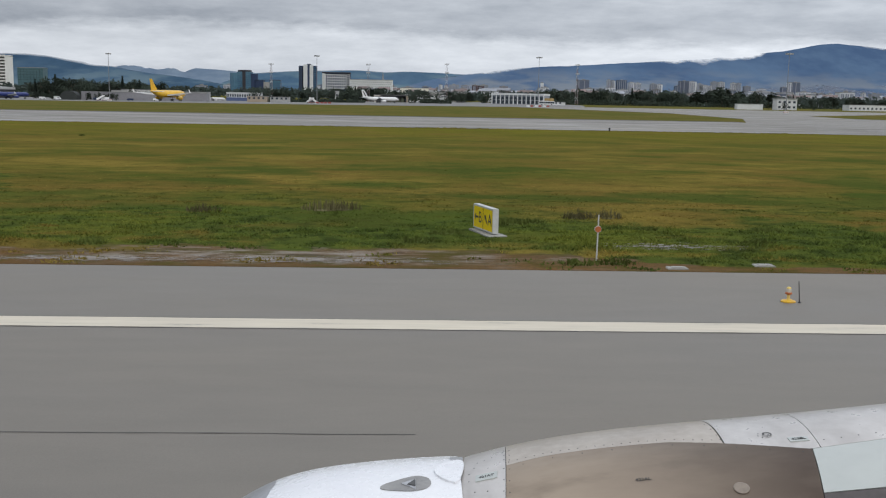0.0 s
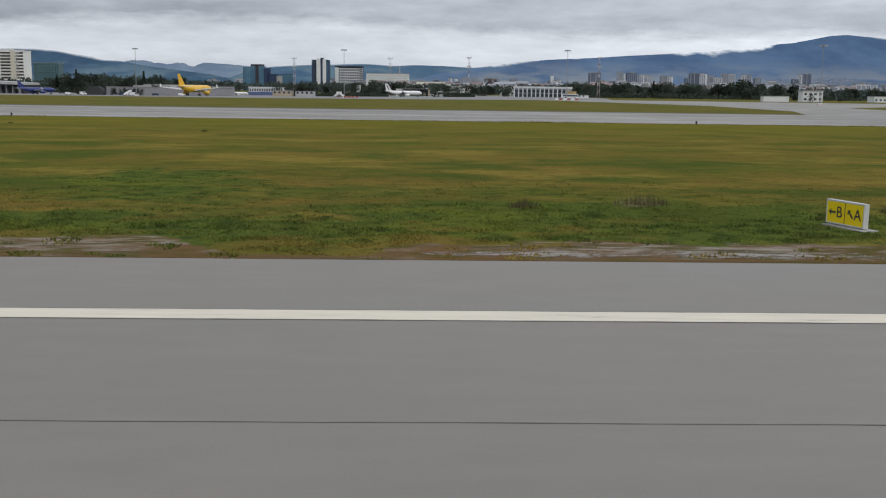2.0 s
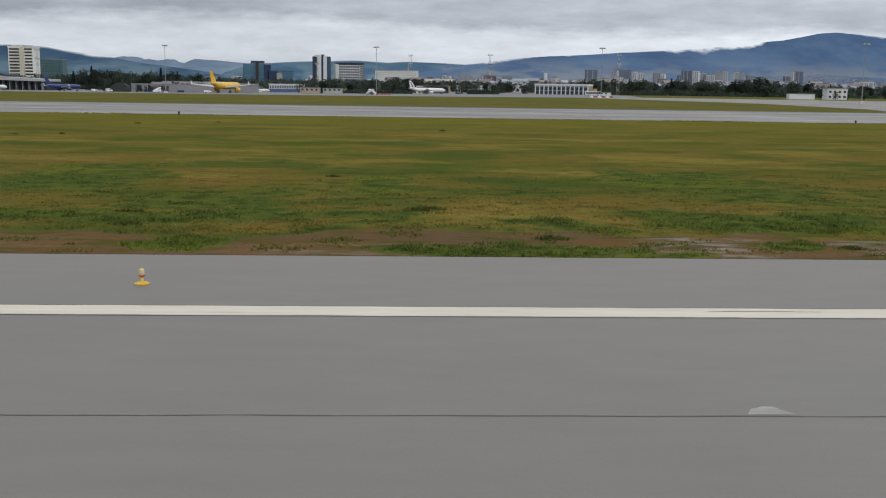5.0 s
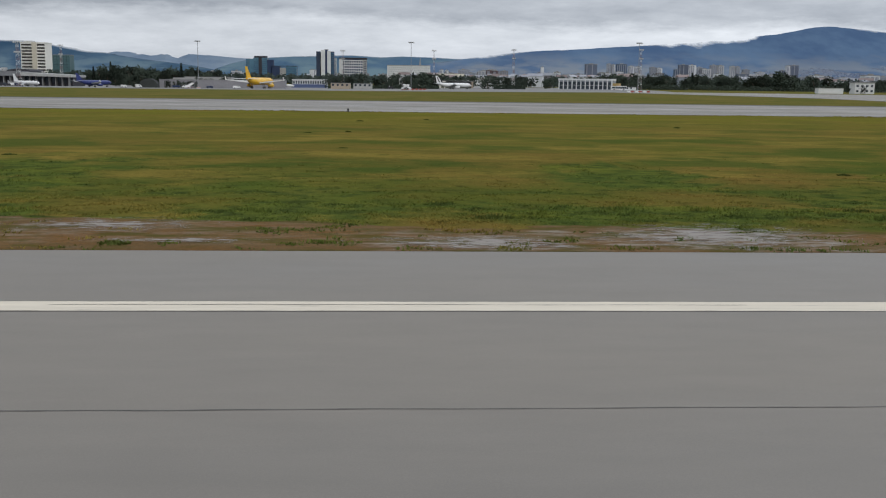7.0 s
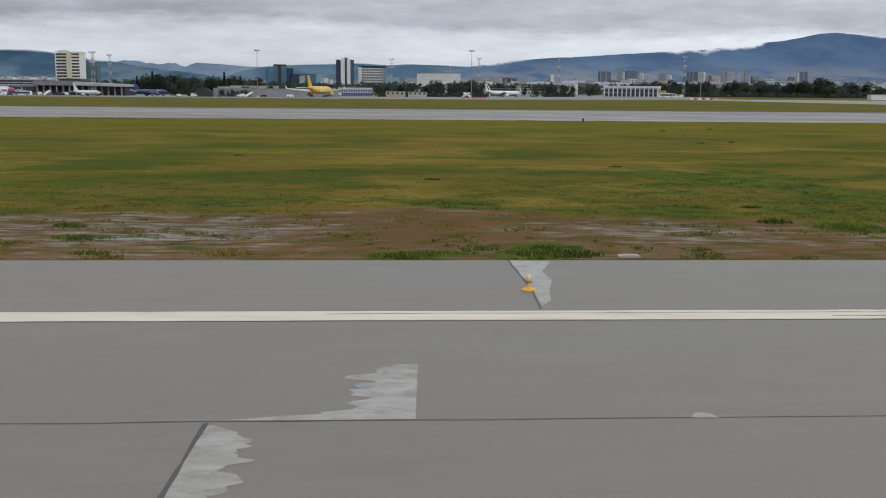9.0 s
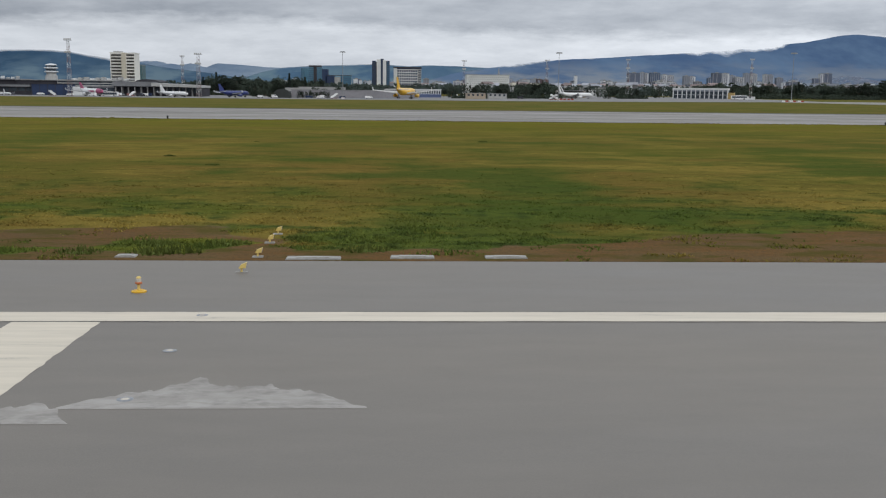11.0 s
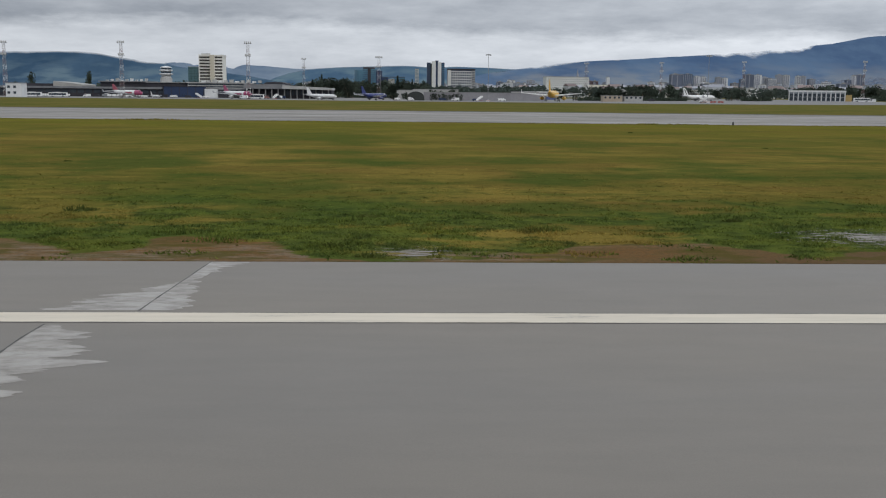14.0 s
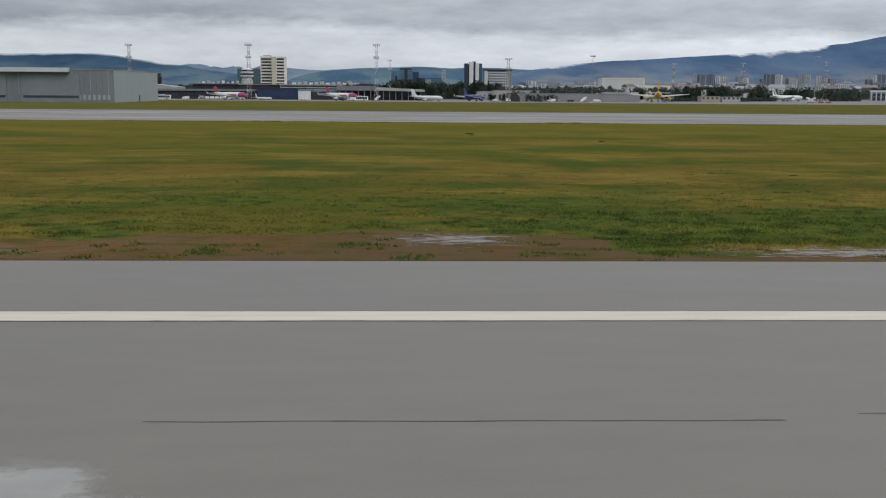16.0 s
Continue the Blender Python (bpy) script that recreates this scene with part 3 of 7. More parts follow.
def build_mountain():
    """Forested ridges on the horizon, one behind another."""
    # forest colours below are shifted to blue to stand in for haze
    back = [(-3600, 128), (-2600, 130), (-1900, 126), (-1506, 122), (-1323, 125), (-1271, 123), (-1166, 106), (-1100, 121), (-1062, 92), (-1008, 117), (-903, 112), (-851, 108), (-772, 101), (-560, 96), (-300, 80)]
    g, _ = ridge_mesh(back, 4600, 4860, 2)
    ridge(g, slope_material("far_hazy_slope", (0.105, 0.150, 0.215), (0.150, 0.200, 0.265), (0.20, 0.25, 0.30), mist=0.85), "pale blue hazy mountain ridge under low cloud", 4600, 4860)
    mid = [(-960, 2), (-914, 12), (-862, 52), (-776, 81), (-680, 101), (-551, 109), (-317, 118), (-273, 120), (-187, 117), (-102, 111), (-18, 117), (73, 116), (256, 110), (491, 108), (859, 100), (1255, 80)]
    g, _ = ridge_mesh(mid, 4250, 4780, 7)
    ridge(g, slope_material("blue_hazed_slope", (0.046, 0.092, 0.150), (0.075, 0.128, 0.190), (0.13, 0.19, 0.215), mist=0.12), "forested ridge behind the city, blue with haze", 4250, 4780)
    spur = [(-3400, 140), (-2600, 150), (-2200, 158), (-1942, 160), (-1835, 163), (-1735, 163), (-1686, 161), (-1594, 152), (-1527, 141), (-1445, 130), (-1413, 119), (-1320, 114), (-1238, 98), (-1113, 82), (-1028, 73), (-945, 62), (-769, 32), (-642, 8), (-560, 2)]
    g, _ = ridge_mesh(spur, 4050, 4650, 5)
    ridge(g, slope_material("hazed_forest_slope", (0.030, 0.062, 0.104), (0.052, 0.094, 0.145), (0.115, 0.165, 0.195), mist=0.06), "dark forested mountain spur, blue-green with haze", 4050, 4650)
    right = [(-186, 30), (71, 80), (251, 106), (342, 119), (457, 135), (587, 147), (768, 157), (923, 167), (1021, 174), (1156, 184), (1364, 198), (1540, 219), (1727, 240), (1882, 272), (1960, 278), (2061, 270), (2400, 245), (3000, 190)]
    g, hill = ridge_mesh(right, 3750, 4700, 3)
    ridge(g, slope_material("near_hazed_slope", (0.060, 0.102, 0.180), (0.092, 0.146, 0.228), (0.19, 0.212, 0.235), mist=0.30), "dark forested mountain, blue with haze, with pale meadows at its foot", 3750, 4700)
    rnd = random.Random(8)
    g = G()
    for i in range(5200):
        x, y = (rnd.uniform(150, 2500), 3760 + 460 * rnd.random() ** 1.2) if i < 2600 else (rnd.gauss(1800, 210), 3960 + 240 * rnd.random())
        if noise.noise((x * 0.004, y * 0.006, 1)) < -0.12 or i < 2600 and noise.noise((x * 0.02, y * 0.02, 5)) < -0.15:
            continue
        # the slope's faces run straight between rows and columns of points
        k = (y - 3750) / 114
        ya, yb = 3750 + 114 * int(k), 3750 + 114 * (int(k) + 1)
        xa = -186 + 25 * int((x + 186) / 25)
        u = (x - xa) / 25
        za, zb = (hill(xa, q) * (1 - u) + hill(xa + 25, q) * u for q in (ya, yb))
        w, z = rnd.uniform(3, 8), za + (zb - za) * (k - int(k)) - 0.5
        g.box(x - w / 2, x + w / 2, y, y + 8, z - 4, z + rnd.uniform(1.2, 3.2))
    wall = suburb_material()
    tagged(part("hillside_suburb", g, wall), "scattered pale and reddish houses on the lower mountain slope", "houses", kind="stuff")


def suburb_material():
    m = bpy.data.materials.new("hazed_village_wall")
    nt = tree_of(m)
    isl = nt.nodes.new("ShaderNodeNewGeometry").outputs["Random Per Island"]
    # bluish, flattened tones: distance haze painted into the house walls
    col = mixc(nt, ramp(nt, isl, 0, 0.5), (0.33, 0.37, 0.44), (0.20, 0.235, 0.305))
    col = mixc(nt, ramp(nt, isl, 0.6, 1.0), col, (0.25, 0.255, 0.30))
    p = nd(nt, "ShaderNodeBsdfPrincipled", {"Base Color": col, "Roughness": 0.9, "Specular IOR Level": 0.1})
    nd(nt, "ShaderNodeOutputMaterial", {0: p.outputs[0]})
    return m


# ---------------------------------------------------------------- buildings
CREAM = mat("cream_render", (0.74, 0.71, 0.63), (0.66, 0.63, 0.55), 0.15, 0.85)
WHITE_WALL = mat("white_wall_panels", (0.66, 0.67, 0.67), (0.55, 0.56, 0.56), 0.12, 0.8)
PALE_WALL = mat("pale_grey_wall", (0.42, 0.42, 0.41), (0.30, 0.30, 0.29), 0.12, 0.85)
GREY_WALL = mat("grey_sheet_wall", (0.18, 0.21, 0.225), (0.145, 0.172, 0.185), 0.09, 0.7, stretch=(3, 3, 0.3))
GREY_SHEET2 = mat("light_grey_sheet", (0.31, 0.345, 0.35), (0.28, 0.315, 0.32), 0.09, 0.7, stretch=(3, 3, 0.3))
DARK_GLASS = mat("dark_window_glass", (0.035, 0.045, 0.06), (0.06, 0.075, 0.09), 0.2, 0.2, spec=0.3)
BLUE_GLASS = mat("blue_curtain_glass", (0.045, 0.125, 0.20), (0.08, 0.18, 0.26), 0.06, 0.12)
GREEN_GLASS = mat("green_netted_glass", (0.042, 0.098, 0.112), (0.065, 0.132, 0.150), 0.08, 0.4)
NAVY = mat("navy_cladding", (0.018, 0.032, 0.075), (0.026, 0.045, 0.10), 0.1, 0.55, spec=0.3)
DARK_WALL = mat("dark_grey_wall", (0.030, 0.030, 0.038), (0.052, 0.05, 0.058), 0.1, 0.7, spec=0.2)
BROWN_BAND = mat("brown_window_band", (0.026, 0.023, 0.021), (0.045, 0.039, 0.035), 0.2, 0.5)
ROOF_GREY = mat("roof_felt", (0.2, 0.2, 0.2), (0.28, 0.28, 0.28), 0.1, 0.9)
STEEL = mat("galvanised_steel", (0.30, 0.31, 0.32), (0.22, 0.23, 0.24), 1.0, 0.5, 0.6)
RED_PAINT = mat("red_paint", (0.34, 0.06, 0.045), (0.27, 0.06, 0.05), 1.0, 0.5)
FADED_RED = mat("faded_red_paint", (0.24, 0.11, 0.10), (0.2, 0.1, 0.09), 1.0, 0.6)
WHITE_PAINT = mat("white_paint", (0.78, 0.78, 0.77), (0.66, 0.66, 0.65), 0.8, 0.35)
LAMP = mat("floodlight_glass", (0.5, 0.5, 0.48), (0.35, 0.35, 0.34), 2.0, 0.2)


def block(name, label, x0, x1, y0, y1, h, wall, category="building", roof=ROOF_GREY, parapet=0.5, group=""):
    """A plain building with a roof slab: returns the thing, standing at the middle of its front."""
    t = thing(name, label, category, pose((x0 + x1) / 2, y0, GZ), group)
    w, d = (x1 - x0) / 2, y1 - y0
    part("wall", G().box(-w, w, 0, d, -0.2, h), wall, t)
    part("roof", G().box(-w - 0.25, w + 0.25, -0.25, d + 0.25, h, h + parapet), roof, t)
    return t


def hotel_tower():
    white = mat("hotel_render", (0.80, 0.79, 0.76), (0.72, 0.71, 0.68), 0.15, 0.85)
    t = thing("hotel_tower", "cream ten-storey tower with brown window bands and a pale shaft", "building", pose(-485.5, 1187, GZ))
    part("wall", G().box(0, 13.0, 0, 22, 0, 42.4), white, t)
    part("wall", G().box(18.0, 27.5, -1.0, 22, 0, 42.0), white, t)
    part("shaft", G().box(13.0, 18.0, -2.5, 22, 0, 42.8), mat("pale_concrete_shaft", (0.54, 0.50, 0.42), (0.49, 0.45, 0.37), 0.2, 0.85), t, "plain beige concrete shaft")
    part("roof", G().box(-0.4, 13.0, -0.4, 22, 42.4, 43.3).box(18.0, 27.9, -1.4, 22, 42.0, 42.9), white, t)
    for i in range(11):
        z = 4.0 + i * 3.5
        part("window_band", G().box(1.0, 12.6, -0.2, 0.1, z, z + 2.0), BROWN_BAND, t)
        part("window_band", G().box(18.6, 27.0, -1.2, -0.9, z, z + 2.0), BROWN_BAND, t)
        part("balcony", G().box(0.6, 12.8, -0.5, 0, z - 0.5, z - 0.1), white, t)
    part("penthouse", G().box(2, 11, 6, 16, 43.3, 44.6), PALE_WALL, t)


def glass_slab():
    t = thing("glass_office", "dull green glazed office block behind the hotel", "building", pose(-562.5, 1500, GZ))
    part("wall", G().box(0, 36, 0, 20, 0, 35.2), GREEN_GLASS, t)
    for i in range(9):
        part("floor_line", G().box(-0.1, 36.1, -0.12, 0, 3.4 + i * 3.7, 3.7 + i * 3.7), DARK_GLASS, t)
    for i in range(1, 8):
        part("mullion", G().box(i * 4.5 - 0.12, i * 4.5 + 0.12, -0.18, 0, 0, 35.2), DARK_GLASS, t)
    part("roof", G().box(-0.3, 36.3, -0.3, 20.3, 35.2, 35.9), ROOF_GREY, t)


def control_tower():
    t = thing("control_tower", "old white control tower with stacked round galleries", "control tower", pose(-457, 900, GZ))
    t.scale = (0.92, 0.92, 0.93)
    part("shaft", G().turned([(6.2, 0), (5.6, 11.5), (5.2, 14.6), (4.4, 15.6), (4.2, 17.4)], n=18), PALE_WALL, t)
    for z, r in ((17.2, 6.3), (20.6, 6.2)):
        part("gallery", G().turned([(r * 0.75, z), (r, z + 0.7), (r, z + 1.5), (r * 0.8, z + 1.7)], n=18), WHITE_WALL, t)
        part("window_ring", G().turned([(r * 0.7, z + 1.7), (r * 0.74, z + 3.3)], n=18), DARK_GLASS, t)
    part("cab_roof", G().turned([(5.4, 23.9), (5.2, 24.6), (2.5, 25.3), (1.2, 25.6)], n=18), WHITE_WALL, t)
    part("antenna", G().rod((0, 0, 25.4), (0, 0, 29.5), 0.12, 0.06, 6), STEEL, t)


def terminal():
    t = thing("terminal_building", "long low terminal with dark glazed front and stacked pale roofs", "terminal", pose(-425, 778, GZ))
    roof = mat("pale_roof_edge", (0.20, 0.205, 0.215), (0.125, 0.13, 0.14), 0.1, 0.8)
    part("wall", G().box(-150, 54, 0, 46, 0, 4.1), DARK_WALL, t)
    for i in range(34):
        x = -148 + i * 5.95
        part("pier", G().box(x, x + 0.4, -0.3, 0, 0, 4.1), DARK_WALL, t)
        part("window", G().box(x + 0.7, x + 5.6, -0.15, 0, 0.9, 3.5), DARK_GLASS, t)
    part("roof", G().box(-150.5, -7, -2.5, 47, 4.1, 5.6), roof, t)
    part("roof", G().box(-7, 54, 2.0, 47, 4.1, 5.2), roof, t)
    # set-back upper storeys, one behind another
    part("upper_storey", G().box(-57, -21.8, 14, 46, 5.6, 9.2), DARK_WALL, t)
    part("upper_roof", G().box(-58, -21.8, 12, 47, 9.2, 10.0), roof, t)
    part("upper_storey", G().box(-21.8, 10.3, 10, 46, 5.6, 8.9), DARK_WALL, t)
    part("upper_roof", G().box(-21.8, 10.3, 9, 47, 8.9, 9.4), ROOF_GREY, t)
    part("glazed_hall", G().box(-5.6, 24.7, -4.0, 1.9, 0, 6.2), NAVY, t, "dark blue glazed hall")
    for i in range(6):
        part("hall_mullion", G().box(-5.6 + i * 5.9, -5.3 + i * 5.9, -4.15, -4.0, 0, 6.2), DARK_WALL, t)
    part("hall_roof", G().box(-6.0, 25.1, -4.4, 2.2, 6.2, 6.6), DARK_WALL, t)
    part("upper_storey", G().box(10.4, 53.4, 6, 46, 5.2, 9.0), PALE_WALL, t)
    for z in (5.9, 7.6):
        part("window_strip", G().box(11, 53, 5.85, 6, z, z + 0.9), DARK_GLASS, t)
    part("upper_roof", G().box(9.8, 54.0, 4.8, 47, 9.0, 9.7), PALE_WALL, t)
    for i in range(11):
        x = 18.5 + i * 4.3
        part("roof_unit", G().box(x, x + 2.4, 16, 22, 9.7, 10.9 + 0.5 * (i % 3)), PALE_WALL if i % 3 else WHITE_WALL, t)
    part("barrel_roof", G().prism([(66 + 9 * (1 - math.cos(a * math.pi / 8)), 8.7 + 1.9 * math.sin(a * math.pi / 8)) for a in range(9)], 14, 44, "y"), DARK_WALL, t, "dark curved roof")
    part("gate_wall", G().box(54, 82.5, 0.2, 40, 0, 5.2), DARK_WALL, t)
    part("gate_fascia", G().box(53.8, 82.7, -4.5, 41, 5.2, 8.7), roof, t, "pale fascia over the gates")
    part("pier_wall", G().box(82.5, 119, 0.2, 30, 0, 4.9), DARK_WALL, t)
    part("pier_fascia", G().prism([(82.7, 5.4), (119.6, 4.6), (119.6, 6.3), (82.7, 7.9)], -6.5, 31, "y"), PALE_WALL, t, "pale sloping canopy fascia")
    for i in range(9):
        part("pier_window", G().box(84 + i * 3.9, 87 + i * 3.9, 0.0, 0.2, 0.6, 4.2), DARK_GLASS, t)
    for i in range(14):
        x = 55.5 + i * 4.7
        part("gate_pier", G().box(x, x + 0.5, -4.0, 0.2, 0, 4.9), ROOF_GREY, t)
    for i in range(9):
        x = -54 + i * 3.7
        part("roof_unit", G().box(x, x + 1.4, 18, 22, 10.0, 10.8 + 0.6 * (i % 3)), WHITE_WALL if i % 2 else PALE_WALL, t)
    part("pale_hall", G().prism([(-89, 5.6), (-68, 5.6), (-68, 7.0), (-78, 8.2), (-89, 9.2)], 4, 40, "y"), mat("pale_hall_wall", (0.36, 0.355, 0.33), (0.28, 0.275, 0.26), 0.1, 0.85), t, "cream hall with a sloping roof")
    part("upper_storey", G().box(-118, -90, 8, 40, 5.6, 7.5), DARK_WALL, t)
    part("side_store", G().box(25.2, 34.2, -6, -0.4, 0, 4.6), WHITE_WALL, t, "small white box building")
    for i in range(4):
        part("roof_dish", G().turned([(0.2, 0), (0.9, 0.5), (1.1, 1.1)], (-46 + i * 7, 24, 10.0), 10), WHITE_WALL, t)


def hangar():
    t = thing("hangar", "large grey sheet-metal hangar beside the apron", "hangar", pose(-428.5, 389, GZ))
    part("wall", G().box(-150, 0, 0, 0.6, -0.1, 12.0), GREY_WALL, t)
    part("wall", G().box(-0.6, 0, 0.6, 68, -0.1, 12.0), GREY_SHEET2, t, "pale grey end wall")
    part("wall", G().box(-150, -0.6, 67.4, 68, -0.1, 12.0), GREY_WALL, t)
    part("wall", G().box(-150, -149.4, 0.6, 67.4, -0.1, 12.0), GREY_WALL, t)
    part("roof", G().prism([(-0.2, 12.0), (68.2, 12.0), (68.2, 12.25), (34, 12.5), (-0.2, 12.25)], -150, 0.1, "x"), ROOF_GREY, t)
    for i in range(46):
        x = -2.0 - i * 2.2
        part("rib", G().box(x - 0.06, x + 0.06, -0.1, 0, 2.6, 11.9), GREY_WALL if i % 3 else PALE_WALL, t)
    for i in range(3):
        x = -34 - i * 27
        part("sliding_door", G().box(x, x + 21.5, -0.35, -0.1, 0, 10.2), mat("blue_grey_door", (0.16, 0.185, 0.205), (0.2, 0.225, 0.24), 0.1, 0.6), t)
        part("door_window_strip", G().box(x + 0.6, x + 21, -0.45, -0.35, 1.6, 2.5), DARK_GLASS, t)
    part("door_head", G().box(-150, -16.0, -3.0, -0.1, 11.1, 12.7), mat("pale_blue_fascia", (0.42, 0.47, 0.5), (0.5, 0.55, 0.57), 0.1, 0.6), t, "pale projecting fascia over the doors")
    for i in range(18):
        x = -33 + i * 1.8
        part("louvre", G().box(x, x + 1.0, -0.16, 0, 1.0, 2.8), GREY_SHEET2, t)
    part("door", G().box(-22.5, -21.3, -0.15, 0, 0, 2.1), DARK_WALL, t)
    part("side_door", G().box(0, 0.15, 36, 37.0, 0, 2.6), DARK_WALL, t)


def twin_tower():
    t = thing("twin_tower", "slim high-rise of dark blue and white slabs", "high-rise", pose(-208.4, 1946, GZ))
    part("wall", G().box(0, 7.0, 2, 24, 0, 57.6), NAVY, t)
    part("wall", G().box(9.0, 16.5, 0, 22, 0, 60.0), WHITE_WALL, t, "white slab")
    part("wall", G().box(16.5, 20.5, 1.5, 22, 0, 60.6), NAVY, t)
    part("wall", G().box(20.5, 27.0, 0.8, 22, 0, 58.6), WHITE_WALL, t, "white slab")
    part("wall", G().box(27.0, 33.0, 3, 24, 0, 57.6), NAVY, t)
    part("core", G().box(7.0, 9.5, 8, 20, 0, 56), DARK_GLASS, t)
    for i in range(15):
        part("window_band", G().box(0.8, 6.8, 1.8, 2.0, 3 + i * 3.6, 4.6 + i * 3.6), DARK_GLASS, t)
        part("window_band", G().box(27.6, 32.4, 2.8, 3.0, 3 + i * 3.6, 4.6 + i * 3.6), BLUE_GLASS, t)
    part("roof", G().box(15.3, 22.2, 1.3, 22.2, 60.6, 61.4), ROOF_GREY, t)


def slim_slab():
    t = thing("high_rise", "slim pale grey high-rise behind the office blocks", "high-rise", pose(-217.3, 2770, GZ))
    part("wall", G().box(-5, 5, 0, 14, 0, 62), PALE_WALL, t)
    part("roof", G().box(-5.3, 5.3, -0.3, 14.3, 62, 63), ROOF_GREY, t)
    for i in range(16):
        part("window_band", G().box(-4.2, 4.2, -0.15, 0.05, 3 + i * 3.6, 4.3 + i * 3.6), BLUE_GLASS, t)


def grid_office():
    t = thing("office_block", "white gridded office block with dark windows", "office building", pose(-167.7, 1988, GZ))
    part("wall", G().box(0, 53, 0, 30, 0, 45.2), NAVY, t)
    part("side_wall", G().box(0, 6.0, -1.2, 0, 0, 45.4), WHITE_WALL, t)
    for i in range(9):
        part("floor_beam", G().box(6, 46, -0.5, 0, 1.7 + i * 5.0, 3.3 + i * 5.0), WHITE_WALL, t)
    for i in range(10):
        part("column", G().box(5.8 + i * 4.35, 6.9 + i * 4.35, -0.6, 0, 0, 43), WHITE_WALL, t)
    part("roof", G().box(-0.5, 53.5, -1.5, 30.5, 45.2, 47.6), DARK_WALL, t)
    part("side_wall", G().box(46.6, 53, -1.0, 0, 0, 44), PALE_WALL, t)
    for i in range(12):
        part("window_band", G().box(47.4, 52.4, -1.15, -1.0, 3.0 + i * 3.4, 4.6 + i * 3.4), NAVY, t)


def blue_office():
    t = thing("glass_office", "blue glass office complex with a rounded tower", "office building", pose(-348, 1998, GZ))
    part("wall", G().turned([(14, 0), (14, 43.5)], (14, 16, 0), 20), BLUE_GLASS, t)
    part("wall", G().box(16, 42, 2, 30, 0, 45.5), BLUE_GLASS, t)
    part("wall", G().turned([(12, 0), (12, 42)], (42, 15, 0), 20), NAVY, t)
    part("crown", G().box(17, 40, 5, 28, 45.5, 49.0), DARK_WALL, t)
    part("core", G().box(26, 32, 1.2, 2, 0, 46), DARK_WALL, t)
    for i in range(11):
        part("floor_line", G().box(16.2, 41.8, 1.7, 2, 3.5 + i * 3.9, 4.0 + i * 3.9), NAVY, t)
    t = thing("glass_office", "low dark blue glass office wing", "office building", pose(-297, 2000, GZ))
    part("wall", G().box(0, 15, 0, 20, 0, 29.5), NAVY, t)
    part("wall", G().box(15, 27, 3, 22, 0, 27.0), PALE_WALL, t, "pale grey middle section")
    part("wall", G().box(27, 47, 0, 24, 0, 30.0), BLUE_GLASS, t)
    part("roof", G().box(-0.5, 47.5, -0.5, 24, 30.0, 30.8), DARK_WALL, t)
    for i in range(6):
        part("floor_line", G().box(27.2, 46.8, -0.25, 0, 3.8 + i * 4.2, 4.3 + i * 4.2), NAVY, t)


def patterned_block():
    t = thing("patterned_block", "white windowless block with a perforated pattern", "building", pose(-74.2, 1279, GZ))
    part("wall", G().box(0, 53.2, 0, 30, 0, 23.6), WHITE_WALL, t)
    part("roof", G().box(-0.4, 53.6, -0.4, 30.4, 23.6, 24.3), PALE_WALL, t)
    for r in range(8):
        for c in range(21):
            x, z = 1.6 + c * 2.42 + (r % 2) * 1.0, 3.0 + r * 2.5
            part("opening", G().box(x, x + 0.95, -0.12, 0.05, z, z + 1.0), GREY_WALL, t)
    part("mast", G().rod((41, 12, 24.3), (41, 12, 33.5), 1.5, 0.2, 6), STEEL, t)


def arcade_hall():
    t = thing("arcade_hall", "white flat-roofed hall with tall dark bays", "airport building", pose(67.5, 842, GZ, 0, 0, -21))
    part("wall", G().box(0, 44, 0.6, 20, 0, 7.2), mat("blue_grey_bay", (0.2, 0.23, 0.26), (0.28, 0.31, 0.34), 0.2, 0.5), t)
    part("parapet", G().box(-0.3, 44.3, -0.6, 20.4, 7.2, 8.7), WHITE_WALL, t)
    for i in range(13):
        part("column", G().box(i * 3.61, i * 3.61 + 0.7, -0.45, 0.6, 0, 7.2), WHITE_WALL, t)
    for i in range(12):
        x = 0.9 + i * 3.61
        part("bay_window", G().box(x, x + 2.5, 0.35, 0.6, 0.4, 6.0), DARK_GLASS, t)
        part("glazing_bar", G().box(x, x + 2.5, 0.25, 0.35, 3.2, 3.4), WHITE_WALL, t)
    part("side_annex", G().box(44, 49, 2, 14, 0, 5.2), mat("ochre_render", (0.42, 0.3, 0.12), (0.36, 0.25, 0.1), 0.3, 0.8), t, "ochre side annex")


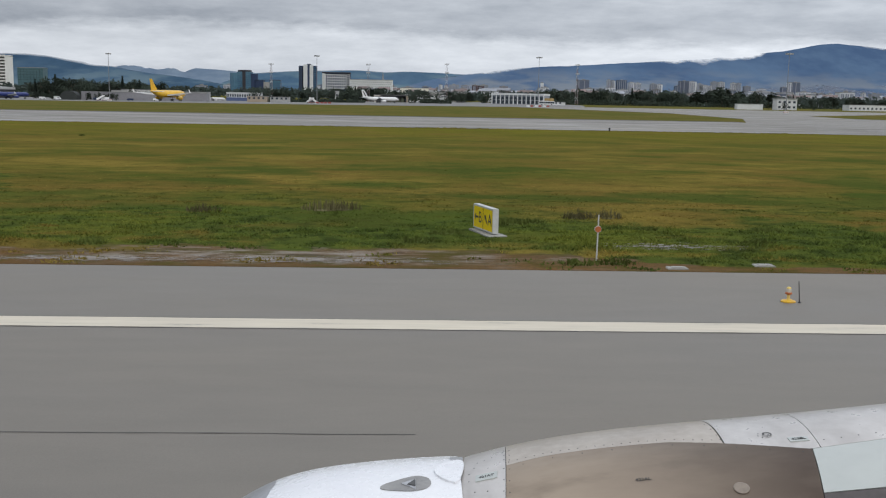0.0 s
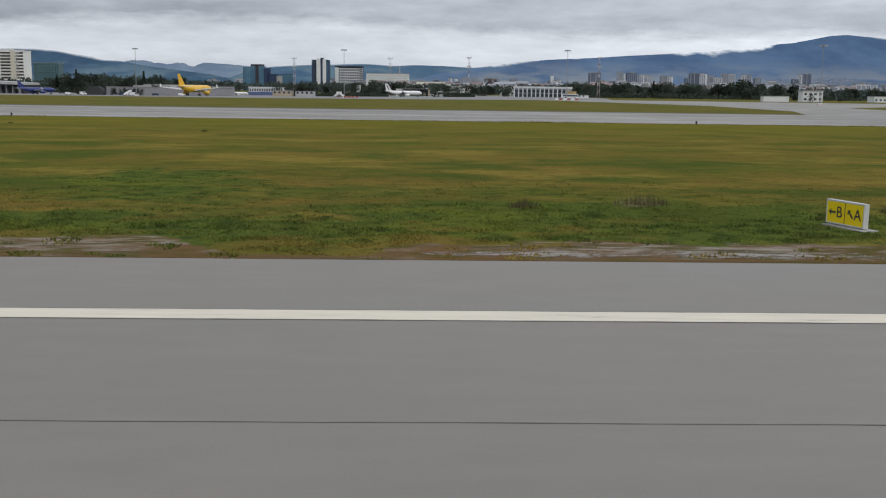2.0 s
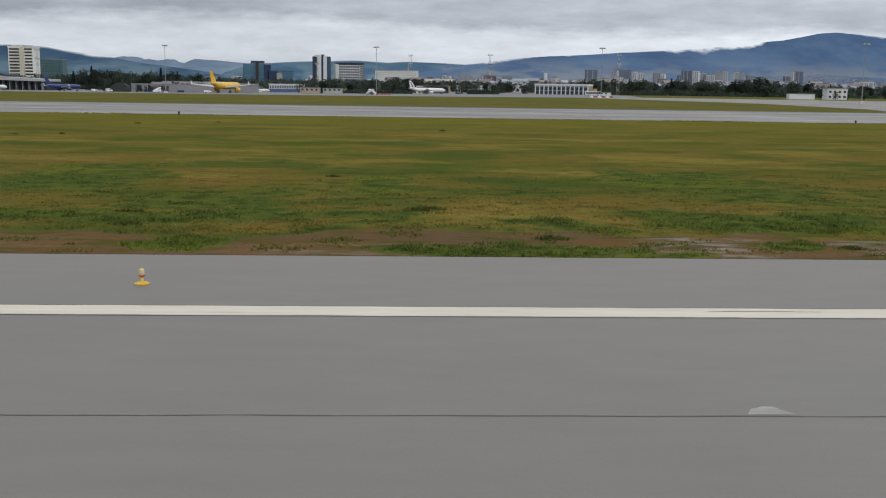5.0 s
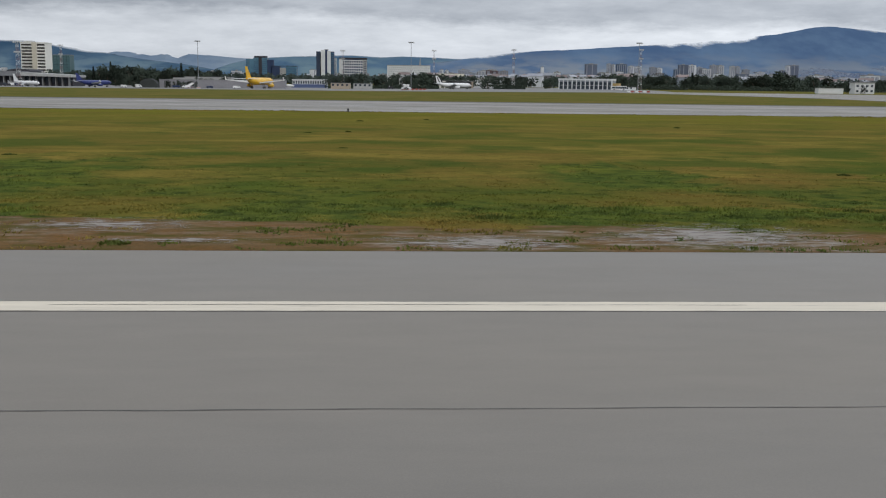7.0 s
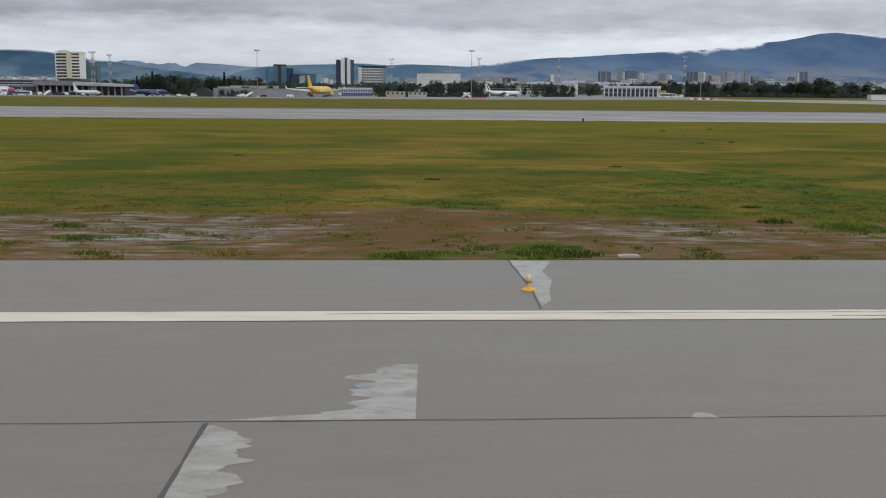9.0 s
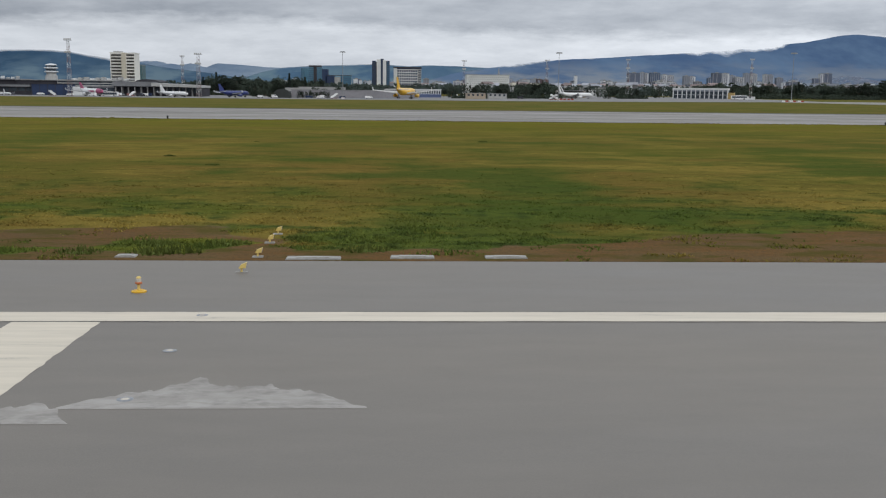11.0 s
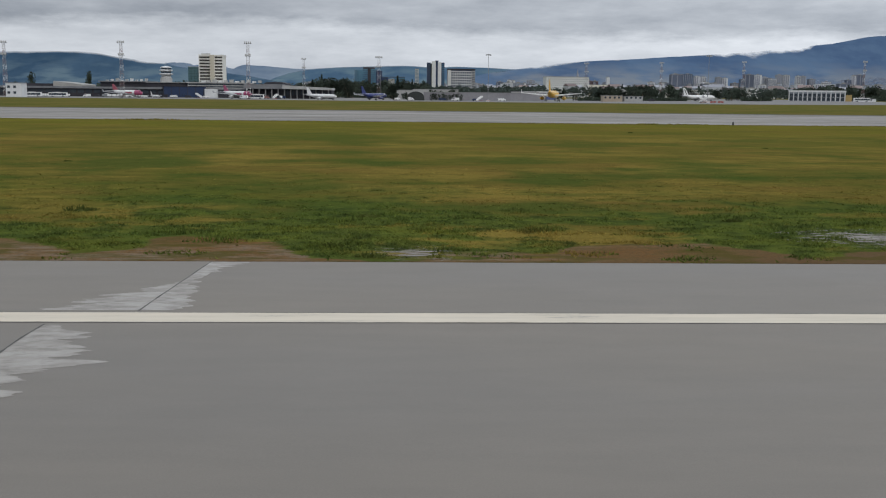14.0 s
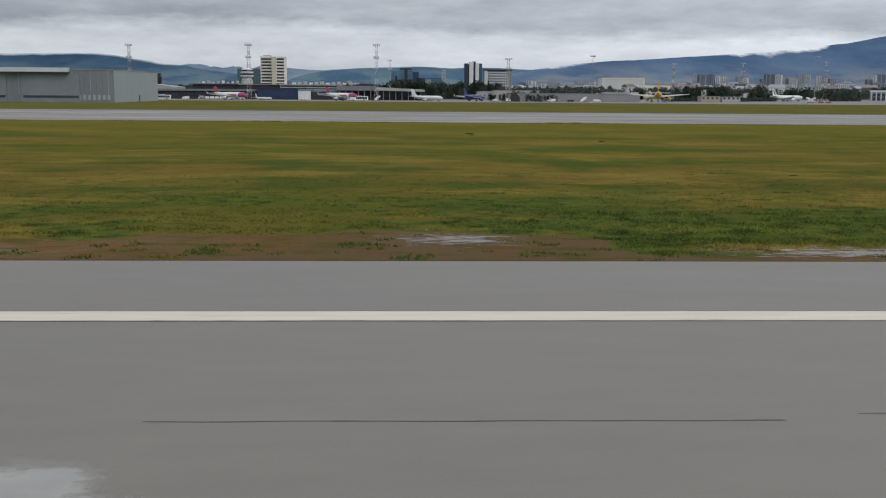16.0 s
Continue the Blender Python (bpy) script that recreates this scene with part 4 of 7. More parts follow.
def long_hall():
    t = thing("window_hall", "long low white hall with a row of dark windows", "airport building", pose(-149, 862, GZ))
    part("wall", G().box(-3, 25.5, 0, 9, 0, 4.8), WHITE_WALL, t)
    part("roof", G().box(-3.4, 25.9, -0.6, 9.4, 4.8, 5.5), WHITE_WALL, t)
    part("plinth", G().box(-3.2, 25.7, -0.3, 0, 0, 1.3), mat("blue_plinth", (0.06, 0.09, 0.2), (0.08, 0.11, 0.22), 0.3, 0.6), t, "blue painted plinth")
    for i in range(14):
        part("window", G().box(-2.4 + i * 2.0, -1.2 + i * 2.0, -0.15, 0.05, 1.7, 4.0), DARK_GLASS, t)
    t = block("shed", "grey-green low service shed with a cream front", -29.5, -2.6, 866, 880, 5.3, CREAM)
    part("canopy", G().box(-13, 13, -3, 0, 4.0, 4.4), DARK_WALL, t)
    for i in range(7):
        part("bay_door", G().box(-12 + i * 3.5, -9.4 + i * 3.5, -0.15, 0.05, 0.3, 3.5), mat("olive_door", (0.14, 0.15, 0.1), (0.1, 0.11, 0.08), 0.4, 0.6), t)


LILAC = mat("lilac_grey_concrete", (0.27, 0.265, 0.28), (0.21, 0.205, 0.22), 0.1, 0.9)
BUFF = mat("buff_render", (0.40, 0.335, 0.26), (0.33, 0.27, 0.205), 0.1, 0.9)


def low_buildings():
    """Sheds, walls and small houses along the far side of the apron."""
    rows = [(-237, -147, 752, 762, 4.0, LILAC, "long grey concrete screen wall", "wall"), (-170, -150, 770, 782, 5.0, PALE_WALL, "low grey shed with flat roof", "shed"),
            (-112.1, -98.6, 715, 724, 2.9, BUFF, "small cream workshop building", "shed"), (-96.6, -83.6, 717, 726, 2.6, PALE_WALL, "low pale workshop row", "shed"),
            (-63.4, -60.0, 880, 884, 8.0, PALE_WALL, "square grey stone tower house", "building"), (110, 122, 800, 806, 2.2, WHITE_WALL, "small white kiosk on the apron", "shed"),
            (225.8, 243.6, 700, 706, 3.6, WHITE_WALL, "long white boundary wall", "wall"), (-12, 40, 960, 975, 6.5, WHITE_WALL, "long white industrial shed", "shed"),
            (-258, -228, 900, 915, 5.4, PALE_WALL, "low white warehouse behind trees", "shed"), (-24, -1, 866, 880, 5.2, BUFF, "buff low building with a brown band along the roof", "building"), (-244, -205, 880, 895, 6.2, PALE_WALL, "grey flat-roofed warehouse among trees", "shed"),
            (-467, -458.5, 566, 574, 6.8, WHITE_WALL, "small white two-storey annex with dark windows", "building"),
            (20, 60, 1080, 1095, 9, PALE_WALL, "pale industrial building behind trees", "building"), (330, 372, 760, 772, 4.2, WHITE_WALL, "low white service building", "building"),
            (170, 205, 1250, 1270, 12, WHITE_WALL, "white warehouse with flat roof", "building"), (-12, 25, 1330, 1350, 15, CREAM, "cream rendered apartment block", "building")]
    for x0, x1, y0, y1, h, w, label, cat in rows:
        t = block("wall" if cat == "wall" else cat.replace(" ", "_"), label, x0, x1, y0, y1, h, w, cat, parapet=0.3)
        if cat != "wall":
            n = int((x1 - x0) / 3.2)
            for i in range(n):
                x = -(x1 - x0) / 2 + 0.9 + i * 3.2
                for z in range(max(1, int(h / 3.2))):
                    part("window", G().box(x, x + 1.4, -0.12, 0.05, 1.1 + z * 3.1, 2.4 + z * 3.1), DARK_GLASS, t)
    t = thing("arched_shelter", "dark green arched canvas shelter beside a long wall", "shelter", pose(-243, 742, GZ))
    arch = [(-6.2 * math.cos(math.pi * i / 14), 4.4 * math.sin(math.pi * i / 14)) for i in range(15)]
    part("canopy", G().prism(arch, 0, 9, "y"), mat("dark_canvas", (0.028, 0.032, 0.03), (0.04, 0.045, 0.042), 0.3, 0.9), t)
    for f in (0.15, 0.5, 0.85):
        part("hoop", G().prism([(1.02 * a, 1.02 * b) for a, b in arch], 9 * f - 0.15, 9 * f + 0.15, "y"), DARK_WALL, t)
    t = thing("white_house", "white two-storey house with dark windows at the airfield's edge", "house", pose(259.5, 717, GZ))
    part("wall", G().box(0, 14.3, 0, 9, 0, 7.6), WHITE_WALL, t)
    part("roof", G().box(-0.5, 14.8, -0.5, 9.5, 7.6, 8.2), ROOF_GREY, t)
    for z in (1.2, 4.7):
        for i in range(4):
            part("window", G().box(1.0 + i * 3.5, 2.7 + i * 3.5, -0.12, 0.05, z, z + 1.5), DARK_GLASS, t)


def city():
    """Housing blocks and towers of the city, thinning out towards the hills."""
    rnd = random.Random(4)
    # blue haze is mixed into the pale, white, dark and brown walls
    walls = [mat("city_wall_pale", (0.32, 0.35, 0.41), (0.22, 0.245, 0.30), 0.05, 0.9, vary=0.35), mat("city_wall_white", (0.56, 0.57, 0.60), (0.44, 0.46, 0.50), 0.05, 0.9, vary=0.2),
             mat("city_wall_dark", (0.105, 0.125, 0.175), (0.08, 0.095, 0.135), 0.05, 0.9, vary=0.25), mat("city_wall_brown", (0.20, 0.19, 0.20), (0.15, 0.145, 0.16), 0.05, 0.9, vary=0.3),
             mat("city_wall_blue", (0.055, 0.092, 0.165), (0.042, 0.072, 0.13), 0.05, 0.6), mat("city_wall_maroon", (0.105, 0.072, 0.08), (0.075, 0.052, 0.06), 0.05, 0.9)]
    # bays and windows are lightened to blue-grey by the same painted haze
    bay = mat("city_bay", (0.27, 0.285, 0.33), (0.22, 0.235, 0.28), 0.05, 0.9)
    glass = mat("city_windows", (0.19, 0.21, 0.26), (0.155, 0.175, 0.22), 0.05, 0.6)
    names = ["pale grey", "white", "dark grey", "dull brown", "dark blue", "maroon"]

    def tower(x, y, w, d, h, k):
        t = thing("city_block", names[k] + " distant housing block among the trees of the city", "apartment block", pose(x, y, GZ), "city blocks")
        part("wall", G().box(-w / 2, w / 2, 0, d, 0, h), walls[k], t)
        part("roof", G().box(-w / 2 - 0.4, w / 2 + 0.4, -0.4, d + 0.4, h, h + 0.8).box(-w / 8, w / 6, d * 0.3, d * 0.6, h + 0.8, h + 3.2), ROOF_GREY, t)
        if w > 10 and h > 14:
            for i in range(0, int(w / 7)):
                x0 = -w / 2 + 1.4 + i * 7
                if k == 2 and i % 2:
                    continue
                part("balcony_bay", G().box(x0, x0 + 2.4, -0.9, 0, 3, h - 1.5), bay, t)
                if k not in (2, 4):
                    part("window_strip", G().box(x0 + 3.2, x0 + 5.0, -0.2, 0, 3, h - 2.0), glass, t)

    for x0, x1, h, y, k in ((951, 985, 73, 3600, 2), (985, 1012, 72, 3600, 1), (1013, 1035, 65, 3600, 0), (1065, 1087, 73, 3600, 0), (1089, 1112, 72, 3600, 1), (1137, 1152, 70, 3600, 1), (1154, 1171, 69, 3600, 0), (1339, 1350, 74, 3600, 1), (1350, 1382, 76, 3600, 2), (1317, 1334, 58, 3600, 2), (729, 765, 72, 3600, 4), (695, 709, 73, 3600, 0), (711, 723, 70, 3600, 1), (772, 790, 65, 3600, 1), (793, 814, 63, 3600, 1), (849, 870, 62, 3600, 0), (872, 891, 60, 3600, 1), (1021, 1066, 59, 3600, 1), (1232, 1261, 50, 3600, 1), (1182, 1205, 59, 3600, 0), (936, 952, 56, 3600, 4), (461, 471, 58, 3600, 1),
                            (-271, -261, 29, 2600, 1), (-258, -250, 26, 2610, 1), (-247, -238, 24, 2600, 0), (-237, -227, 25, 2620, 1), (-58, -47, 22, 2600, 1), (-45, -36, 20, 2610, 0), (-7, 2, 24, 2600, 1), (4, 11, 21, 2600, 0), (17, 27, 22, 2600, 1), (-154, -146, 23, 2600, 0), (48, 57, 26, 2600, 1), (67, 72, 27, 2600, 0),
                            (132, 143, 29, 2150, 5), (145, 157, 28, 2155, 5), (427, 456, 52, 2600, 2), (123, 147, 26, 2620, 0), (662, 712, 24, 2000, 0), (636, 658, 21, 1500, 1), (1190, 1260, 42, 3560, 1), (1300, 1350, 40, 3570, 0)):
        tower((x0 + x1) / 2, y, x1 - x0, 18, h, k)
    for i in range(250):
        y = 3650 - 1900 * rnd.random() ** 1.7
        az = rnd.uniform(0.0, 0.60) if i < 215 else rnd.uniform(-0.16, 0.1)
        x = az * y - 100
        if -330 < x < -60 and y < 2150:
            continue
        k = rnd.choice((0, 1, 1, 0, 2, 3))
        h = rnd.uniform(0.4, 1.0) ** 1.3 * (7 + y * 0.0105)
        tower(x, y, rnd.uniform(9, 26) * (0.6 + y / 5000), rnd.uniform(10, 16), h, k)
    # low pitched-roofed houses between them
    # roof tones are greyed to imitate haze
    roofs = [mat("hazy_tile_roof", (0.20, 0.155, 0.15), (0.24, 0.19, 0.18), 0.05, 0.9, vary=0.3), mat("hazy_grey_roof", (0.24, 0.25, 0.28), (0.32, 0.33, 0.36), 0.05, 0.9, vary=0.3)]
    for i in range(310):
        y = rnd.uniform(1080, 3500)
        x = rnd.uniform(0.02, 0.62) * y - 110 if i < 185 else rnd.uniform(-0.12, 0.08) * y - 90
        if i >= 230:
            y = rnd.uniform(1500, 2900)
            x = rnd.uniform(0.05, 0.24) * y - 95
        if -330 < x < -60 and y < 2150:
            continue
        w, d, h = rnd.uniform(8, 17), rnd.uniform(8, 12), rnd.uniform(4.5, 8) + y * 0.0045
        t = thing("city_house", ("red" if i % 2 else "grey") + "-roofed distant house among the trees of the city", "house", pose(x, y, GZ, 0, 0, rnd.uniform(-35, 35)), "city houses")
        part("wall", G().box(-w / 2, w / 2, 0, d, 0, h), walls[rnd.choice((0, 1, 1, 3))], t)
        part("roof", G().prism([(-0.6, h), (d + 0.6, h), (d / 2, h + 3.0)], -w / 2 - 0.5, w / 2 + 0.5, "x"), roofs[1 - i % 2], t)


# ---------------------------------------------------------------- masts
def pole_mast():
    t = thing("floodlight_mast", "tall grey tubular floodlight mast with a ring of lamps", "floodlight mast", group="apron floodlight masts")
    part("pole", G().rod((0, 0, 0), (0, 0, 29), 0.24, 0.11, 10), STEEL, t)
    part("head_frame", G().turned([(0.3, 28.5), (1.7, 28.9), (1.7, 29.1), (0.3, 29.1)], n=14), STEEL, t)
    for i in range(8):
        a = math.pi * i / 4
        x, y = 1.6 * math.cos(a), 1.6 * math.sin(a)
        part("lamp", G().box(x - 0.3, x + 0.3, y - 0.3, y + 0.3, 28.4, 28.9), LAMP, t)
    part("base_block", G().box(-1.1, 1.1, -1.1, 1.1, -0.1, 0.9), WHITE_PAINT, t)
    part("base_band", G().box(-1.12, 1.12, -1.12, 1.12, 0.35, 0.65), RED_PAINT, t)
    return t


def lattice_mast():
    t = thing("lattice_mast", "red and white lattice floodlight mast with lamp platforms", "floodlight mast", group="lattice masts")
    H, n = 29.0, 10
    red, white = G(), G()
    wid = lambda z: 1.15 - 0.6 * z / H
    for sx in (-1, 1):
        for sy in (-1, 1):
            part("leg", G().rod((sx * wid(0), sy * wid(0), 0), (sx * wid(H), sy * wid(H), H), 0.06, 0.045, 5), STEEL, t)
    for i in range(n):
        z0, z1 = H * i / n, H * (i + 1) / n
        a, b = wid(z0), wid(z1)
        g = (red, white)[i % 2]
        for s in (-1, 1):
            g.rod((-a, s * a, z0), (b, s * b, z1), 0.032, n=4).rod((a, s * a, z0), (-b, s * b, z1), 0.032, n=4)
            g.rod((s * a, -a, z0), (s * b, b, z1), 0.032, n=4).rod((s * a, a, z0), (s * b, -b, z1), 0.032, n=4)
            g.rod((-b, s * b, z1), (b, s * b, z1), 0.032, n=4)
    tagged(part("red_bracing", red, FADED_RED, t), kind="stuff")
    tagged(part("white_bracing", white, WHITE_PAINT, t), kind="stuff")
    for z, r in ((H, 1.9), (H - 6.5, 1.6)):
        part("platform", G().box(-r, r, -0.9, 0.9, z, z + 0.15), STEEL, t)
        for i in range(4):
            x = -r + 0.35 + i * (2 * r - 0.7) / 3
            part("lamp", G().box(x - 0.32, x + 0.32, -1.15, -0.75, z + 0.2, z + 1.1), LAMP, t)
    part("ladder", G().rod((0.3, -1.0, 0), (0.2, -0.5, H), 0.03, n=4), STEEL, t)
    return t


def masts():
    m = pole_mast()
    spots = [(-195.9, 679.1), (-58.06, 649), (76.36, 607.6), (185.7, 500.5)]
    for i, (x, y) in enumerate(spots):
        p = pose(x, y, GZ + 0.06)
        if i:
            copy_thing(m, p)
        else:
            m.matrix_basis = p
    m = lattice_mast()
    spots = [(-405.6, 570.2, GZ), (-335.4, 560.1, GZ), (-332.5, 837.7, GZ), (-264.8, 549.0, 0.76), (-474.5, 586.0, GZ), (-34.4, 864, 1.03), (30.6, 848, 1.06), (-107.9, 809, 0.94), (141.7, 868, 1.13)]
    for i, (x, y, z) in enumerate(spots):
        p = pose(x, y, GZ)
        if i:
            o = copy_thing(m, p)
            if z > 0.5:
                o.scale = (1, 1, z)
        else:
            m.matrix_basis = p


# ---------------------------------------------------------------- aircraft
TYRE = mat("black_rubber", (0.02, 0.02, 0.02), (0.03, 0.03, 0.03), 3.0, 0.8)
PLANE_WHITE = mat("aircraft_white", (0.74, 0.74, 0.73), (0.66, 0.66, 0.65), 0.2, 0.3)
PLANE_YELLOW = mat("aircraft_yellow", (0.76, 0.43, 0.012), (0.68, 0.38, 0.012), 0.2, 0.3)
PLANE_BLUE = mat("aircraft_blue", (0.020, 0.032, 0.135), (0.025, 0.038, 0.16), 0.2, 0.3)
PLANE_PINK = mat("aircraft_magenta", (0.36, 0.06, 0.14), (0.30, 0.055, 0.125), 0.2, 0.3)
PLANE_RED = mat("aircraft_red", (0.34, 0.075, 0.10), (0.29, 0.065, 0.09), 0.2, 0.35)
PLANE_GREY = mat("aircraft_grey", (0.42, 0.43, 0.45), (0.36, 0.37, 0.39), 0.2, 0.35)


def airliner(label, m, length, body, fin, wing, nose=None, stripe=None, fin_height=0.26, engines=True, group=""):
    """An airliner on its wheels, nose along +x, tail end at the origin, ground at z = 0."""
    L = length
    R = L * 0.052
    zc = R + L * 0.05
    t = thing("airliner", label, "aircraft", m, group)

    def ring(x, r, z, n=14):
        return [(x, r * math.cos(2 * math.pi * i / n), z + r * math.sin(2 * math.pi * i / n)) for i in range(n)]

    prof = [(0.0, 0.08, 0.75), (0.05, 0.28, 0.62), (0.14, 0.62, 0.36), (0.26, 0.95, 0.06), (0.34, 1, 0), (0.6, 1, 0), (0.8, 1, 0)]
    head = [(0.8, 1, 0), (0.9, 0.95, -0.03), (0.95, 0.78, -0.1), (0.985, 0.45, -0.2), (1.0, 0.12, -0.26)]
    part("fuselage", G().rings([ring(a * L, r * R, zc + o * R) for a, r, o in prof]), body, t, smooth=True)
    front = part("nose_section", G().rings([ring(a * L, r * R, zc + o * R) for a, r, o in head]), nose or body, t, smooth=True)
    part("cockpit_window", G().box(L * 0.945, L * 0.972, -R * 0.62, R * 0.62, zc + R * 0.3, zc + R * 0.52), DARK_GLASS, front)
    if stripe:
        for s in (-1, 1):
            part("livery_band", G().box(L * 0.5, L * 0.74, s * R * 1.0 - 0.04, s * R * 1.0 + 0.04, zc - R * 0.35, zc + R * 0.25), stripe, t)
    top = zc + R * 0.6
    fh = L * fin_height
    part("tail_fin", G().prism([(L * 0.0, top + fh), (L * 0.055, top + fh), (L * 0.2, top + R * 0.3), (L * 0.24, top - R * 0.1), (L * 0.04, top - R * 0.1)], -0.004 * L, 0.004 * L, "y"), fin, t)
    for s in (-1, 1):
        part("tailplane", G().prism([(L * 0.04, s * R * 0.3), (L * 0.15, s * R * 0.3), (L * 0.06, s * L * 0.17), (L * 0.01, s * L * 0.17)], zc + R * 0.55, zc + R * 0.55 + L * 0.008), wing, t)
        g = G().rings([[(L * 0.40, s * R * 0.6, zc - R * 0.6), (L * 0.60, s * R * 0.6, zc - R * 0.6), (L * 0.60, s * R * 0.6, zc - R * 0.1), (L * 0.40, s * R * 0.6, zc - R * 0.2)],
                       [(L * 0.31, s * L * 0.42, zc + R * 0.25), (L * 0.36, s * L * 0.42, zc + R * 0.25), (L * 0.36, s * L * 0.42, zc + R * 0.4), (L * 0.31, s * L * 0.42, zc + R * 0.4)]])
        w = part("wing", g, wing, t)
        part("winglet", G().prism([(L * 0.30, zc + R * 0.3), (L * 0.355, zc + R * 0.3), (L * 0.31, zc + R * 1.2), (L * 0.29, zc + R * 1.2)], s * L * 0.42 - 0.05, s * L * 0.42 + 0.05, "y"), wing, w)
        if engines:
            y, z, r = s * L * 0.155, zc - R * 1.05, R * 0.55
            e = part("engine", G().rings([ring(L * 0.46, r * 0.55, z), ring(L * 0.5, r * 0.9, z), ring(L * 0.56, r * 1.02, z), ring(L * 0.595, r * 0.95, z)]), body, t, smooth=True)
            e.data.transform(Matrix.Translation((0, y, 0)))
            lip = part("intake", G().rings([ring(L * 0.595, r * 0.95, z), ring(L * 0.602, r * 0.86, z), ring(L * 0.585, r * 0.75, z)]), STEEL, e)
            lip.data.transform(Matrix.Translation((0, y, 0)))
            part("pylon", G().box(L * 0.46, L * 0.56, y - 0.15, y + 0.15, z + r * 0.8, zc - R * 0.25), wing, e)
    for x, y in ((0.88, 0.0), (0.45, -0.09), (0.45, 0.09)):
        gear = part("landing_gear", G().rod((x * L, y * L, 0.4), (x * L, y * L, zc - R * 0.6), L * 0.006, n=6), STEEL, t)
        for s in (-1, 1):
            part("wheel", G().rod((x * L, y * L + s * L * 0.012 - 0.12, L * 0.016), (x * L, y * L + s * L * 0.012 + 0.12, L * 0.016), L * 0.016, n=12), TYRE, gear)
    return t


def heading(x, y, dx, dy):
    """Pose of an aircraft by its tail end and the way it points."""
    return pose(x, y, GZ + 0.07, 0, 0, math.degrees(math.atan2(dy, dx)))


def light_plane(label, m, length=8.5):
    L = length
    t = thing("light_aircraft", label, "light aircraft", m, "light aircraft")
    sec = lambda x, r, z: [(x, r * math.cos(a * math.pi / 5), z + r * 1.1 * math.sin(a * math.pi / 5)) for a in range(10)]
    part("fuselage", G().rings([sec(0, 0.12, 1.5), sec(L * 0.5, 0.5, 1.5), sec(L * 0.7, 0.65, 1.5), sec(L * 0.9, 0.5, 1.35), sec(L, 0.15, 1.3)]), PLANE_WHITE, t, smooth=True)
    part("canopy", G().box(L * 0.58, L * 0.74, -0.5, 0.5, 1.9, 2.45), DARK_GLASS, t)
    part("wing", G().box(L * 0.55, L * 0.74, -L * 0.6, L * 0.6, 2.35, 2.5), PLANE_WHITE, t)
    part("tail_fin", G().prism([(0, 1.5), (L * 0.14, 1.5), (L * 0.06, 2.9), (-0.1, 2.9)], -0.06, 0.06, "y"), PLANE_WHITE, t)
    part("tailplane", G().box(0, L * 0.12, -L * 0.18, L * 0.18, 1.55, 1.65), PLANE_WHITE, t)
    for x, y in ((0.9, 0), (0.6, -1.1), (0.6, 1.1)):
        leg = part("landing_gear", G().rod((x * L, y, 0.3), (x * L, y * 0.4, 1.2), 0.06, n=5), STEEL, t)
        part("wheel", G().rod((x * L, y - 0.1, 0.25), (x * L, y + 0.1, 0.25), 0.25, n=10), TYRE, leg)


def aircraft():
    airliner("yellow cargo airliner with a tall fin parked on the apron", heading(-160.5, 643, 0.245, 0.97), 46, PLANE_YELLOW, PLANE_YELLOW, PLANE_WHITE, fin_height=0.165)
    airliner("white airliner with a dark banded fin parked on the apron", heading(-36.5, 786, 0.93, 0.36), 30.5, PLANE_WHITE, PLANE_WHITE, PLANE_GREY, fin_height=0.19)
    airliner("dark blue regional airliner standing on the apron", heading(-280.5, 699, 0.55, 0.83), 30, PLANE_BLUE, PLANE_BLUE, PLANE_GREY, fin_height=0.17)
    airliner("white and magenta airliner parked before the terminal", heading(-374, 704, 0.66, -0.75), 34, PLANE_WHITE, PLANE_PINK, PLANE_GREY, PLANE_PINK, PLANE_PINK, 0.135)
    airliner("white and red airliner parked before the terminal", heading(-452, 716, 0.76, -0.65), 34, PLANE_WHITE, PLANE_RED, PLANE_GREY, PLANE_PINK, PLANE_RED, 0.135)
    airliner("small white jet standing near the terminal's end", heading(-316, 684, 0.85, -0.5), 24, PLANE_WHITE, PLANE_WHITE, PLANE_GREY, None, None, 0.2)
    airliner("small white business jet standing on the apron", heading(-420, 692, 0.62, -0.78), 13, PLANE_WHITE, PLANE_WHITE, PLANE_GREY, None, None, 0.2)
    airliner("small white jet beside the window hall", heading(-165, 828, 0.95, 0.3), 18, PLANE_WHITE, PLANE_WHITE, PLANE_GREY, None, None, 0.22)
    white = [o for o in bpy.data.objects if o.get("label", "").startswith("white airliner with a dark banded")][0]
    for x in (1.2, 3.2):
        part("fin_stripe", G().prism([(x - 0.3, 8.9), (x + 0.5, 8.9), (x + 2.6, 5.0), (x + 1.8, 5.0)], -0.26, 0.26, "y"), DARK_WALL, white, "dark brown fin stripe")
    light_plane("white high-winged light aircraft tied down by the workshops", heading(-113, 816, 0.75, -0.5))
    light_plane("white high-winged light aircraft beside the grey tower", heading(-77, 823, 0.75, -0.5))


